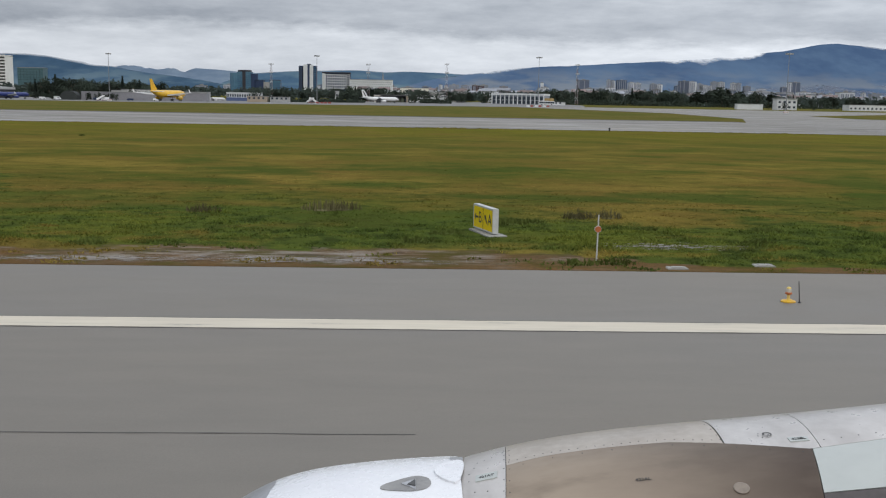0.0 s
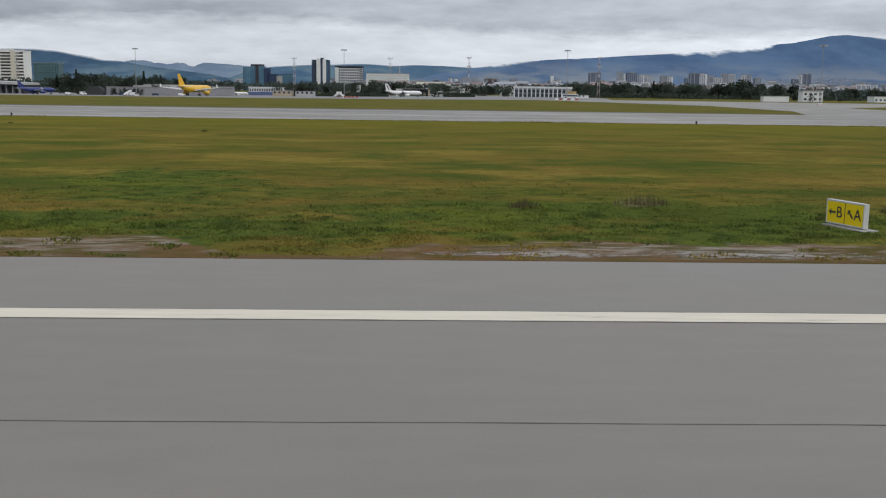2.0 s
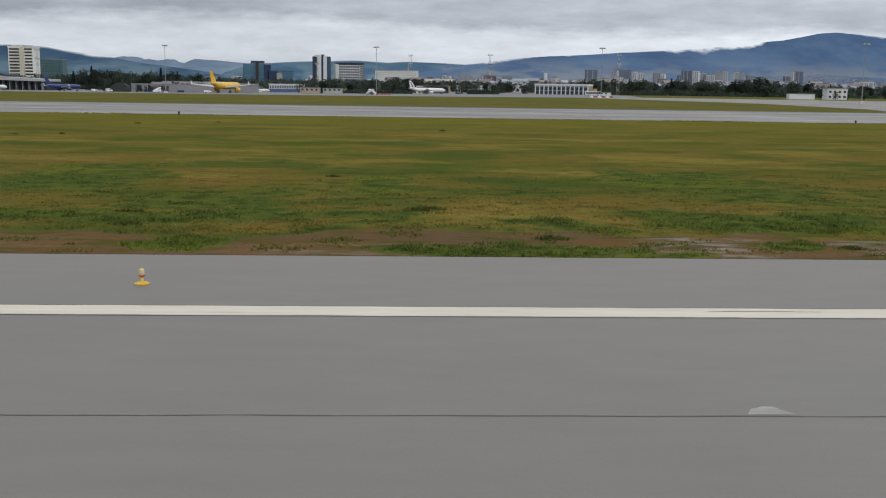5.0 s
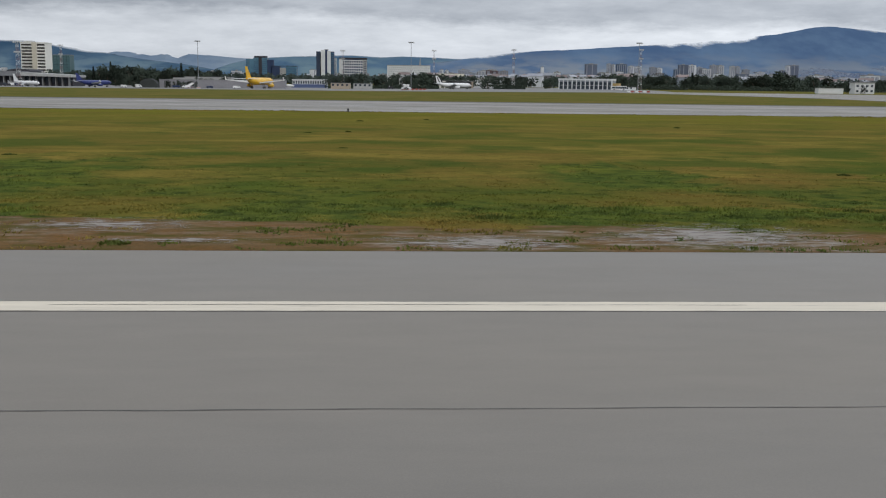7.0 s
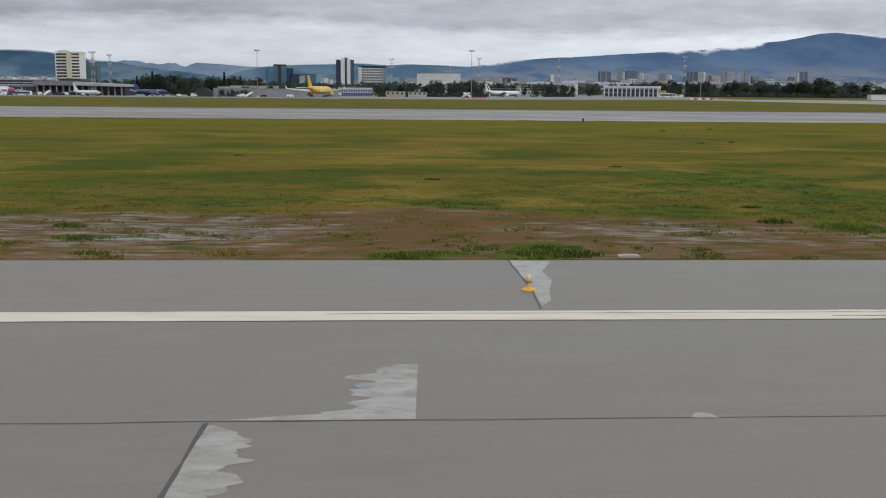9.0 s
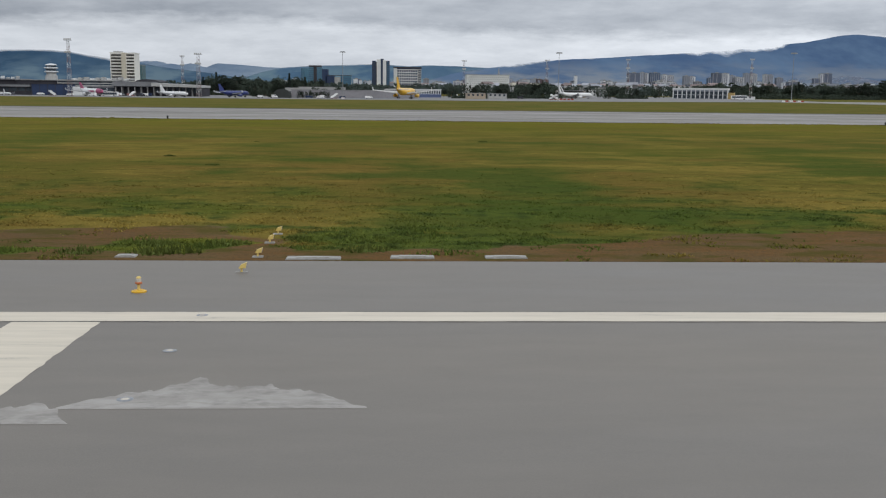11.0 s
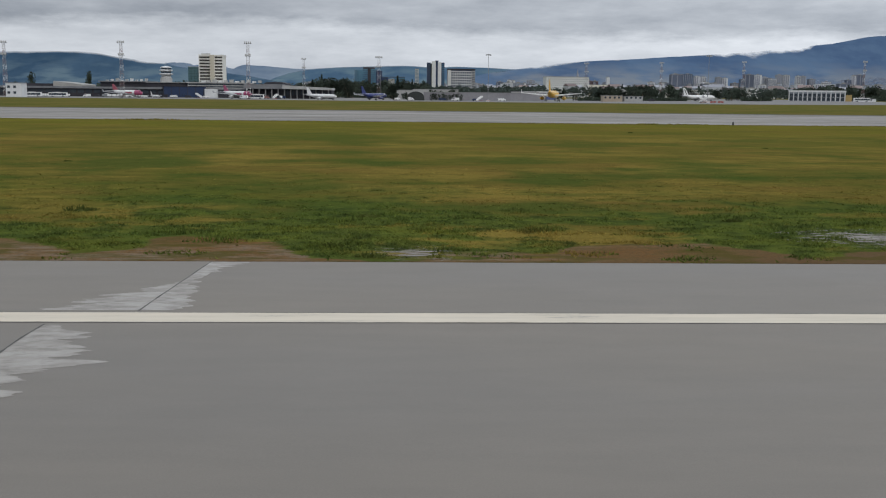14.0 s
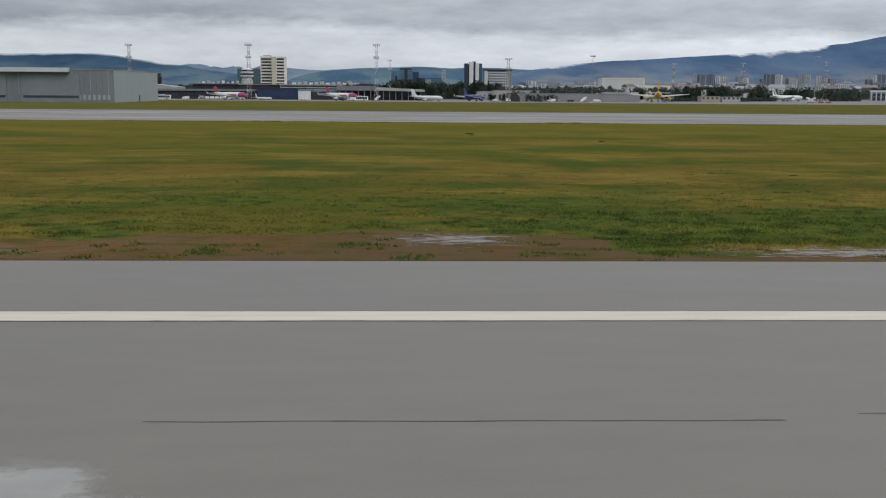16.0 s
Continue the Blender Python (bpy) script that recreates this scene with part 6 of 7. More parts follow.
def runway_details():
    j = thing("paving_joint", "thin dark sealed joint along the runway paving", "paving joint", kind="structure")
    for pts in ([(0.15, 13.85), (-60, 14.1), (-121, 14.05)], [(-179, 13.9), (-175.5, 13.9)], [(-270.2, 14.2), (-261.1, 14.19), (-258.6, 14.21)], [(-323.2, 14.0), (-314, 13.95)], [(-303.7, 14.27), (-297, 14.25)], [(-312.8, 14.25), (-308.4, 14.27)], [(-293.5, 14.2), (-279, 14.2)], [(-220.6, 14.08), (-212, 14.1)]):
        part("joint", crack(pts, 0.036, 3), CRACK, j)
    part("joint", crack([(-107.15, EDGE), (-107.1, 24.5), (-107.25, 21.9)], 0.06, 5), CRACK, j)
    part("joint", crack([(-113.2, 14.0), (-113.3, 8.0)], 0.08, 6), CRACK, j)
    part("joint", crack([(-256.9, EDGE), (-257.18, 21.95)], 0.05, 7), CRACK, j)
    part("joint", crack([(-258.75, 20.6), (-258.61, 14.2)], 0.05, 8), CRACK, j)
    part("joint", crack([(-261.17, 14.2), (-261.1, 11.2), (-261.05, 8.0)], 0.06, 9), CRACK, j)
    hump = [(0, 0.05), (0.2, 0.75), (0.45, 1), (0.75, 0.7), (1, 0.05)]
    for x0, x1, y, h in ((-34.75, -33.75, 14.12, 0.38), (-33.2, -32.7, 14.12, 0.22), (-37.6, -36.9, 14.1, 0.4), (-95.6, -92.6, 14.1, 0.45), (-101.9, -100.7, 14.1, 0.4), (-106.2, -105.8, 14.02, 0.36),
                         (-180.2, -172.6, 16.6, 0.95), (-164.9, -160.3, 14.7, 1.5), (-166.0, -164.5, 14.0, 0.9), (-183.1, -182.3, 16.5, 0.25), (-186.4, -185.2, 16.5, 0.28), (-188.4, -186.3, 16.5, 0.85),
                         (-191.4, -190.0, 16.5, 0.4), (-195.9, -193.2, 16.5, 0.6), (-201.0, -194.6, 16.5, 0.75), (-189.9, -187.2, 12.93, 0.55),
                         (-220.9, -220.1, 14.24, 0.5), (-226.78, -226.55, 14.27, 0.08), (-229.7, -227.5, 14.3, 1.9), (-233.4, -232.4, 14.2, 0.4),
                         (-293.0, -289.9, 14.2, 1.5), (-288.0, -286.0, 14.2, 0.3), (-282.1, -280.9, 14.3, 0.36), (-260.56, -260.22, 14.23, 0.26)):
        damp_along(x0, x1, y, [(f, h * v) for f, v in hump], x0)
    damp_along(-29.6, -22.2, 14.12, [(0, 0.03), (0.06, 0.4), (0.14, 0.62), (0.24, 0.40), (0.4, 0.28), (0.75, 0.22), (1, 0.05)], 3.0)
    wet_patch(-259.6, 16.75, 0.2, 0.5, rz(16.75) + 0.004, -math.degrees(math.atan(FALL)), WET, "thin sheet of rainwater lying on the asphalt")
    damp_along(-224.4, -222.05, 14.25, [(0, 0.05), (0.2, 0.5), (0.33, 0.8), (0.5, 0.5), (0.9, 0.4), (1, 0.1)], 2.0)
    damp_beside([(-256.9, 28.89), (-257.18, 21.95)], [(28.85, 0.9), (26.5, 0.45), (23.8, 0.65), (22.0, 1.15)], 1, 1.0)
    damp_beside([(-256.9, 28.89), (-257.18, 21.95)], [(25.6, 0.05), (24, 0.9), (22.0, 1.8)], -1, 2.0)
    damp_beside([(-258.75, 20.42), (-258.61, 14.15)], [(20.5, 0.4), (19.6, 1.1), (17.5, 1.35), (15.7, 1.0), (15.0, 0.7), (14.25, 0.1)], 1, 3.0)
    damp_beside([(-261.17, 14.2), (-261.1, 11.2)], [(13.3, 0.1), (12.95, 0.75), (11.8, 0.9), (10.2, 0.4)], 1, 4.0)
    damp_beside([(-261.75, 12.2), (-261.5, 10.8)], [(12.2, 0.4), (11.7, 0.9), (10.6, 1.2)], -1, 5.0)
    damp_beside([(-113.2, 14.0), (-113.3, 8.0)], [(13.9, 0.12), (13.5, 0.5), (12.8, 0.8), (12.0, 0.65), (11.2, 0.55), (8.5, 0.3)], 1, 6.0)
    damp_beside([(-110.09, 17.1), (-110.21, 14.08)], [(17.2, 0.35), (16.6, 0.8), (15.65, 0.95), (15.1, 0.75), (14.55, 1.3), (14.2, 2.2), (14.1, 2.6)], -1, 7.0)
    wet_patch(-324.4, 11.3, 1.3, 1.0, rz(11.3) + 0.004, -math.degrees(math.atan(FALL)), WET, "thin sheet of rainwater lying on the asphalt")
    # a stained corner where the cross joint meets the edge
    g = G()
    outline = [(-107.12, 28.95), (-105.95, 28.7), (-106.45, 27.0), (-106.4, 25.6), (-106.7, 24.2), (-106.85, 22.9), (-107.15, 22.3), (-107.1, 24.5)]
    g.v = [(x, y, rz(y) + 0.003) for x, y in outline]
    g.f = [tuple(range(len(outline)))]
    tagged(part("concrete_patch", g, CONCRETE), "pale repaired corner of the paving beside a joint", "paving patch", kind="structure")
    for cx, cy, rx, ry in ((9.0, 34.1, 1.7, 0.55), (-9.5, 30.4, 2.6, 0.45), (-3.0, 30.6, 3.0, 0.5), (-61.2, 32.3, 2.4, 1.9), (-69.0, 30.8, 2.2, 1.0), (-81.2, 33.8, 1.9, 1.0), (-78.2, 31.0, 1.7, 0.35), (-118.5, 33.3, 1.9, 0.55),
                           (-221.7, 33.6, 1.9, 0.35), (-235.0, 34.6, 1.8, 1.4), (-317.8, 33.3, 1.5, 1.3), (-305.2, 30.9, 3.3, 0.9), (-251.0, 30.8, 0.8, 1.0), (-216.5, 31.2, 2.2, 0.7), (-189.8, 31.0, 1.2, 0.6)):
        zz = max(ground_z(cx + i, cy + j2) for i in (-rx, 0, rx) for j2 in (-ry, 0, ry)) + 0.012
        wet_patch(cx, cy, rx * 1.35, ry * 1.25, zz, 0, MUD_WATER, "shallow muddy rain puddle in the worn verge", "puddle")


def edge_light(x, y):
    t = thing("edge_light", "yellow runway edge light with a red lamp on a short stem", "runway light", pose(x, y, rz(y)), "runway edge lights")
    part("base_plate", G().turned([(0.18, 0.0), (0.18, 0.03), (0.1, 0.06)], n=16), YELLOW, t)
    part("stem", G().turned([(0.04, 0.05), (0.036, 0.2)], n=10), PALE_YELLOW, t)
    head = part("head", G().turned([(0.062, 0.19), (0.085, 0.205), (0.085, 0.235), (0.07, 0.25)], n=16), ORANGE, t)
    part("lens", G().turned([(0.068, 0.25), (0.068, 0.31), (0.058, 0.335)], n=16), LENS, head)
    part("lens_cap", G().turned([(0.06, 0.335), (0.062, 0.35), (0.04, 0.375), (0.012, 0.385)], n=16), PALE_YELLOW, head)


def threshold_light(x, y, z):
    t = thing("threshold_light", "yellow wedge-shaped threshold light on a pad", "runway light", pose(x, y, z), "threshold lights")
    t.scale = (0.72, 0.72, 0.72)
    part("pad", G().box(-0.22, 0.22, -0.14, 0.14, -0.05, 0.03), CONCRETE, t)
    part("stem", G().turned([(0.04, 0.03), (0.04, 0.18)], n=8), PALE_YELLOW, t)
    part("housing", G().prism([(-0.1, 0.16), (0.16, 0.18), (0.2, 0.38), (-0.02, 0.3)], -0.11, 0.11, "y"), PALE_YELLOW, t)
    part("lens", G().prism([(0.165, 0.2), (0.18, 0.2), (0.215, 0.36), (0.2, 0.36)], -0.09, 0.09, "y"), LENS, t)


def slab(x, y, w, d, a=0):
    t = thing("concrete_slab", "weathered concrete cable-pit slab in the verge", "concrete slab", pose(x, y, -0.455, 0, 0, a), "verge slabs")
    part("slab", G().prism([(-w / 2, -0.2), (w / 2, -0.2), (w / 2, 0.07), (w / 2 - 0.03, 0.10), (-w / 2 + 0.03, 0.10), (-w / 2, 0.07)], -d / 2, d / 2, "y"), CONCRETE, t)
    part("lid", G().box(-w * 0.3, w * 0.3, -d * 0.3, d * 0.3, 0.10, 0.12), CONCRETE, t)


def words(text, size, material, m, parent, name="letter"):
    cu = bpy.data.curves.new("text", "FONT")
    cu.body, cu.size, cu.align_x, cu.align_y, cu.extrude = text, size, "CENTER", "CENTER", 0.0004
    cu.offset = size * 0.008
    tmp = bpy.data.objects.new("text", cu)
    me = bpy.data.meshes.new_from_object(tmp)
    bpy.data.objects.remove(tmp)
    me.materials.append(material)
    return part(name, me, None, parent, at=m)


def taxi_sign():
    a, b = Vector((2.60, 38.43, 0)), Vector((3.18, 36.43, 0))
    L = (b - a).length
    ang = math.degrees(math.atan2(b.y - a.y, b.x - a.x))
    t = thing("taxiway_sign", "yellow airfield direction sign with black letters and arrows", "airfield sign", pose(a.x, a.y, -0.48, 0, 0, ang))
    # the face looks along -y of the sign; it runs along x from 0 to L
    pad = thing("sign_pad", "low concrete pad beneath the taxiway sign", "concrete pad", pose(a.x, a.y, -0.42, 0, 0, ang))
    part("pad", G().prism([(0.05, -0.3), (L + 0.3, -0.4), (L + 0.28, 0.35), (0.05, 0.3)], -0.3, 0.06), CONCRETE, pad)
    fr = G().box(0, L, -0.11, 0.11, 1.0, 1.06).box(0, L, -0.11, 0.11, 0.16, 0.21).box(0, 0.05, -0.11, 0.11, 0.21, 1.0).box(L - 0.05, L, -0.11, 0.11, 0.21, 1.0)
    part("frame", fr, SIGN_FRAME, t)
    part("back", G().box(0.05, L - 0.05, 0.02, 0.10, 0.21, 1.0), WHITE_PAINT, t)
    for x in (0.25, L - 0.25):
        part("leg", G().box(x - 0.05, x + 0.05, -0.05, 0.05, 0.05, 0.17), STEEL, t)
    for i in range(2):
        x0, x1 = (0.05, L / 2 - 0.012) if i == 0 else (L / 2 + 0.012, L - 0.05)
        panel = part("panel", G().box(x0, x1, -0.10, 0.0, 0.21, 1.0), SIGN_YELLOW, t)
        xc = (x0 + x1) / 2
        words("BA"[i], 0.60, BLACK, pose(xc + 0.19, -0.104, 0.6, 90, 0, 0), panel)
        g = G()
        if i == 0:
            g.prism([(-0.2, 0), (-0.06, 0.13), (-0.06, 0.04), (0.2, 0.04), (0.2, -0.04), (-0.06, -0.04), (-0.06, -0.13)], -0.106, -0.10, "y")
        else:
            g.prism([(-0.15, 0.15), (0.04, 0.15), (-0.02, 0.09), (0.16, -0.11), (0.10, -0.16), (-0.08, 0.03), (-0.15, -0.03)], -0.106, -0.10, "y")
        part("arrow", g, BLACK, panel, at=Matrix.Translation((xc - 0.2, 0, 0.6)))
    part("divider", G().box(L / 2 - 0.012, L / 2 + 0.012, -0.11, 0.0, 0.21, 1.0), BLACK, t)


def verge_things():
    taxi_sign()
    z = ground_z(5.85, 30.9)
    t = thing("marker_post", "white marker post with a round orange reflector", "marker post", pose(5.85, 30.9, z))
    part("post", G().rod((0, 0, -0.1), (0.02, 0, 1.42), 0.026, 0.022, 10), SIGN_FRAME, t)
    part("reflector", G().rod((0.01, -0.05, 0.98), (0.01, -0.01, 0.98), 0.092, n=20), ORANGE, t)
    part("reflector_rim", G().rod((0.01, -0.012, 0.98), (0.01, 0.015, 0.98), 0.108, n=20), SIGN_FRAME, t)
    t = thing("marker_rod", "thin dark flexible marker rod beside an edge light", "marker rod", pose(9.68, 24.3, rz(24.3)))
    part("rod", G().rod((0, 0, -0.02), (-0.05, 0, 0.55), 0.014, 0.01, 6), BLACK, t)
    part("foot", G().turned([(0.05, 0), (0.03, 0.03)], n=10), BLACK, t)
    for x, y in ((9.44, 24.42), (-48.9, 24.3), (-107.2, 24.2), (-166.0, 24.1), (-225.3, 24.32), (-283.1, 24.3)):
        edge_light(x, y)
    for x in (-78.5, -197.0, 33.0):
        t = thing("taxiway_marker", "small dark taxiway edge marker on the grass verge", "taxiway marker", pose(x, 167.5, GZ), "taxiway markers")
        part("post", G().turned([(0.15, -0.05), (0.14, 0.3)], n=8), BLACK, t)
        part("cap", G().turned([(0.18, 0.3), (0.17, 0.48), (0.08, 0.56)], n=8), BLACK, t)
    threshold_light(-164.0, 26.95, rz(26.95))
    for y in (29.75, 32.6, 34.85):
        threshold_light(-163.95, y, ground_z(-164, y) + 0.02)
    for y in (15.2, 18.28, 21.4):
        t = thing("inset_light", "flat steel inset light let into the runway", "runway light", pose(-164.0, y, rz(y)), "inset lights")
        part("ring", G().turned([(0.13, 0.0), (0.13, 0.006), (0.10, 0.012)], n=20), STEEL, t)
        part("lens", G().turned([(0.07, 0.012), (0.05, 0.018)], n=12), LENS, t)
    t = thing("manhole_cover", "round iron cover set in the wet asphalt", "manhole cover", pose(-111.0, 15.85, rz(15.85)))
    part("cover", G().turned([(0.16, 0), (0.16, 0.008), (0.13, 0.012)], n=20), STEEL, t)
    for x, y, w, d in ((8.07, 29.73, 0.62, 0.4), (10.92, 30.4, 0.62, 0.4), (-103.4, 29.8, 0.65, 0.4), (-167.8, 29.85, 0.6, 0.4), (-162.3, 29.55, 1.6, 0.45), (-159.4, 29.8, 1.3, 0.45), (-156.6, 29.85, 1.25, 0.4), (-225.4, 29.65, 0.7, 0.4), (-283.2, 29.5, 0.5, 0.3), (-283.05, 32.0, 0.5, 0.35)):
        slab(x, y, w, d)
    rnd = random.Random(3)
    for x, y in ((-187.0, 46.2), (-187.9, 46.6), (-188.6, 46.1), (-189.4, 47.3), (-190.1, 46.9)):
        t = thing("concrete_fragment", "broken piece of pale concrete lying in the grass", "rubble", pose(x, y, ground_z(x, y), rnd.uniform(-8, 8), rnd.uniform(-8, 8), rnd.uniform(0, 180)), "rubble pieces")
        w, d = rnd.uniform(0.12, 0.36), rnd.uniform(0.12, 0.22)
        part("piece", G().prism([(-w, -0.06), (w * 0.9, -0.06), (w, 0.03), (w * 0.3, 0.06), (-w * 0.8, 0.05)], -d, d * 0.9, "y"), CONCRETE, t)


# ---------------------------------------------------------------- grass
def tuft_material():
    m = bpy.data.materials.new("grass_blades")
    nt = tree_of(m)
    geo = nt.nodes.new("ShaderNodeNewGeometry")
    pos, isl = geo.outputs["Position"], geo.outputs["Random Per Island"]
    col = grass_colour(nt, pos)[0]
    col = nd(nt, "ShaderNodeHueSaturation", {"Color": col, "Value": ramp(nt, isl, 0, 1, 0.8, 1.9)}).outputs[0]
    col = mixc(nt, ramp(nt, isl, 0.93, 1.0, 0, 0.4), col, (0.17, 0.14, 0.04))
    p = nd(nt, "ShaderNodeBsdfPrincipled", {"Base Color": col, "Roughness": 1.0, "Specular IOR Level": 0.0})
    thin = nd(nt, "ShaderNodeBsdfTranslucent", {"Color": col})
    mx = nd(nt, "ShaderNodeMixShader", {0: 0.45, 1: p.outputs[0], 2: thin.outputs[0]})
    nd(nt, "ShaderNodeOutputMaterial", {0: mx.outputs[0]})
    return m


def grass_tufts():
    """Blades in tufts: rank and tall in the green patches, short in the sward, sparse on the earth."""
    rs = np.random.RandomState(5)
    n = 200000
    xs = rs.uniform(-345, 24, n)
    ys = EDGE + 0.35 + np.minimum(rs.exponential(11.0, n), 78)
    # longer grass along the taxiway's edge
    xs[:7000] = rs.uniform(-520, 190, 7000)
    ys[:7000] = 168.6 - np.abs(rs.normal(0, 1.1, 7000))
    keep = []
    for i, (x, y) in enumerate(zip(xs.tolist(), ys.tolist())):
        if -167.9 < x < -156 and y < 30.3 or (1.9 < x < 3.9 and 36 < y < 39) or y > 76 and i >= 7000:
            continue
        b, lush, _ = growth(x, y)
        clump = noise.noise((x * 0.55, y * 0.8, 7)) + 0.5 * noise.noise((x * 1.7, y * 2.1, 2))
        if b > 0.25 and (clump < 0.30 or rs.rand() < 0.4):
            continue
        if lush < 0.3 and b <= 0.25 and clump < 0.0 and rs.rand() < 0.75:
            continue
        thin = max(1 - (y - EDGE) / 70, 0.35)
        h = (0.04 + 0.065 * max(clump + 0.25, 0) + 0.12 * lush * max(clump + 0.2, 0.0)) * thin
        if y > 150:
            h = 0.22 * max(noise.noise((x * 0.06, 0, 3)) + 0.5, 0.1)
        keep.append((x, y, ground_z(x, y) - 0.01, h, lush, 3.0 if y > 150 else 1.0))
    k = np.repeat(np.array(keep), 4, axis=0)
    m = len(k)
    a = rs.uniform(0, 6.283, m)
    w = rs.uniform(0.022, 0.055, m) * k[:, 5]
    bx, by = k[:, 0] + rs.normal(0, 0.10, m), k[:, 1] + rs.normal(0, 0.10, m)
    v = np.empty((m, 3, 3))
    v[:, 0] = np.stack([bx - w * np.cos(a), by - w * np.sin(a), k[:, 2]], 1)
    v[:, 1] = np.stack([bx + w * np.cos(a), by + w * np.sin(a), k[:, 2]], 1)
    v[:, 2] = np.stack([bx + rs.normal(0, 0.06, m), by + rs.normal(0, 0.06, m), k[:, 2] + k[:, 3] * rs.uniform(0.6, 1.3, m)], 1)
    me = bpy.data.meshes.new("grass")
    me.from_pydata(v.reshape(-1, 3).tolist(), [], np.arange(m * 3).reshape(-1, 3).tolist())
    me.attributes.new("lush", "FLOAT", "POINT").data.foreach_set("value", np.repeat(k[:, 4], 3))
    me.materials.append(tuft_material())
    tagged(new("grass", me), "short tufts of green and dry grass along the verge", "grass", kind="stuff")


def weeds():
    m = leaf_material("weed_leaves", (0.084, 0.104, 0.026))
    dry = leaf_material("dry_stalks", (0.125, 0.112, 0.055))
    rnd = random.Random(21)
    spots = [(-3.6, 44.2, 0.55, 1), (-2.9, 44.4, 0.5, 1), (-8.6, 43.0, 0.4, 1), (3.4, 40.2, 0.45, 0), (4.1, 40.4, 0.5, 0), (4.9, 41, 0.4, 0), (7.2, 42.5, 0.4, 1), (8.4, 42.8, 0.4, 1), (-104.9, 29.9, 0.4, 0), (-105.5, 30.0, 0.42, 0),
             (-106.2, 30.1, 0.35, 0), (-165.3, 32.4, 0.45, 0), (-166.4, 30.6, 0.4, 0), (-167.2, 30.4, 0.42, 0), (-169.4, 30.5, 0.4, 0), (-107.8, 31.0, 0.3, 0), (-225.0, 30.6, 0.38, 0), (6.4, 30.4, 0.35, 0), (5.2, 30.3, 0.35, 0)]
    for i in range(46):
        spots.append((rnd.uniform(-335, 15), EDGE + 1.2 + 13 * rnd.random() ** 1.3, rnd.uniform(0.22, 0.42), 0))
    for i in range(26):
        spots.append((rnd.uniform(-335, 30), rnd.uniform(55, 140), rnd.uniform(0.14, 0.28), 0))
    for x, y, s, d in spots:
        g = G()
        g.v = [(s * 1.9 * math.cos(q * math.pi / 8) * rnd.uniform(0.85, 1.05), s * 1.12 * math.sin(q * math.pi / 8) * rnd.uniform(0.85, 1.05), -0.05) for q in range(16)] + [(0, 0, s * 0.12)]
        g.f = [(q, (q + 1) % 16, 16) for q in range(16)]
        for i in range(150):
            a, r = rnd.uniform(0, 6.28), s * 1.1 * math.sqrt(rnd.random())
            bx, by = r * math.cos(a) * 1.7, r * math.sin(a)
            hgt = s * rnd.uniform(0.15, 0.6) * (1.15 - r / (s * 1.6)) * (2.2 if d else 1.2)
            w = rnd.uniform(0.01, 0.026) if not d else rnd.uniform(0.008, 0.02)
            c = rnd.uniform(0, 3.14)
            k = len(g.v)
            lx, ly = rnd.gauss(0, 0.08), rnd.gauss(0, 0.08)
            g.v += [(bx - w * math.cos(c), by - w * math.sin(c), -0.04), (bx + w * math.cos(c), by + w * math.sin(c), -0.04),
                    (bx + lx * 0.6 + w * 1.3 * math.cos(c), by + ly * 0.6, hgt * 0.6), (bx + lx, by + ly, hgt), (bx + lx * 0.6 - w * 1.3 * math.cos(c), by + ly * 0.6, hgt * 0.6)]
            g.f.append((k, k + 1, k + 2, k + 3, k + 4))
        tagged(part("weed_clump", g, dry if d else m, at=pose(x, y, ground_z(x, y))), "tall dry brown weed clump in the grass" if d else "leafy dark green weed clump in the verge", "weed", "weed clumps")


# ---------------------------------------------------------------- the aircraft engine beside the runway line
ENG_Y = 4.15
COWL = [(-0.83, 0.93), (-0.80, 0.985), (-0.751, 1.037), (-0.595, 1.12), (-0.412, 1.172), (-0.228, 1.199), (-0.0425, 1.22), (0.196, 1.232), (0.33, 1.232)]
AFT = [(0.2, 1.80), (0.30, 1.835), (0.4775, 1.8815), (0.735, 1.937), (1.383, 2.009), (1.771, 2.052), (2.206, 2.096), (3.2, 2.19)]


COWL_X = np.linspace(-0.751, 0.33, 60)
COWL_R = np.polyval(np.polyfit([c[0] for c in COWL[2:]], [c[1] for c in COWL[2:]], 4), COWL_X)
AFT_X = np.linspace(0.2, 3.2, 80)
AFT_Z = np.polyval(np.polyfit([c[0] for c in AFT], [c[1] for c in AFT], 4), AFT_X)


def cowl_skin(x):
    return float(np.interp(x, COWL_X, COWL_R)), 1.69


def aft_skin(x):
    return 1.1, float(np.interp(x, AFT_X, AFT_Z))


def on_skin(skin, x, phi, lift=0.0):
    """Point on the skin; phi in degrees from the crown, positive towards the cabin."""
    r, z = skin(x)
    a = radians(phi)
    return Vector((x, ENG_Y - (r + lift) * math.sin(a), z + (r + lift) * math.cos(a)))


def skin_pose(skin, x, phi, lift=0.0):
    """A frame lying on the skin: its x runs aft, its z points outwards."""
    a = radians(phi)
    u = (on_skin(skin, x + 0.01, phi) - on_skin(skin, x - 0.01, phi)).normalized()
    w = Vector((0, -math.sin(a), math.cos(a)))
    w = (w - u * w.dot(u)).normalized()
    m = Matrix((u, w.cross(u), w)).transposed().to_4x4()
    m.translation = on_skin(skin, x, phi, lift)
    return m


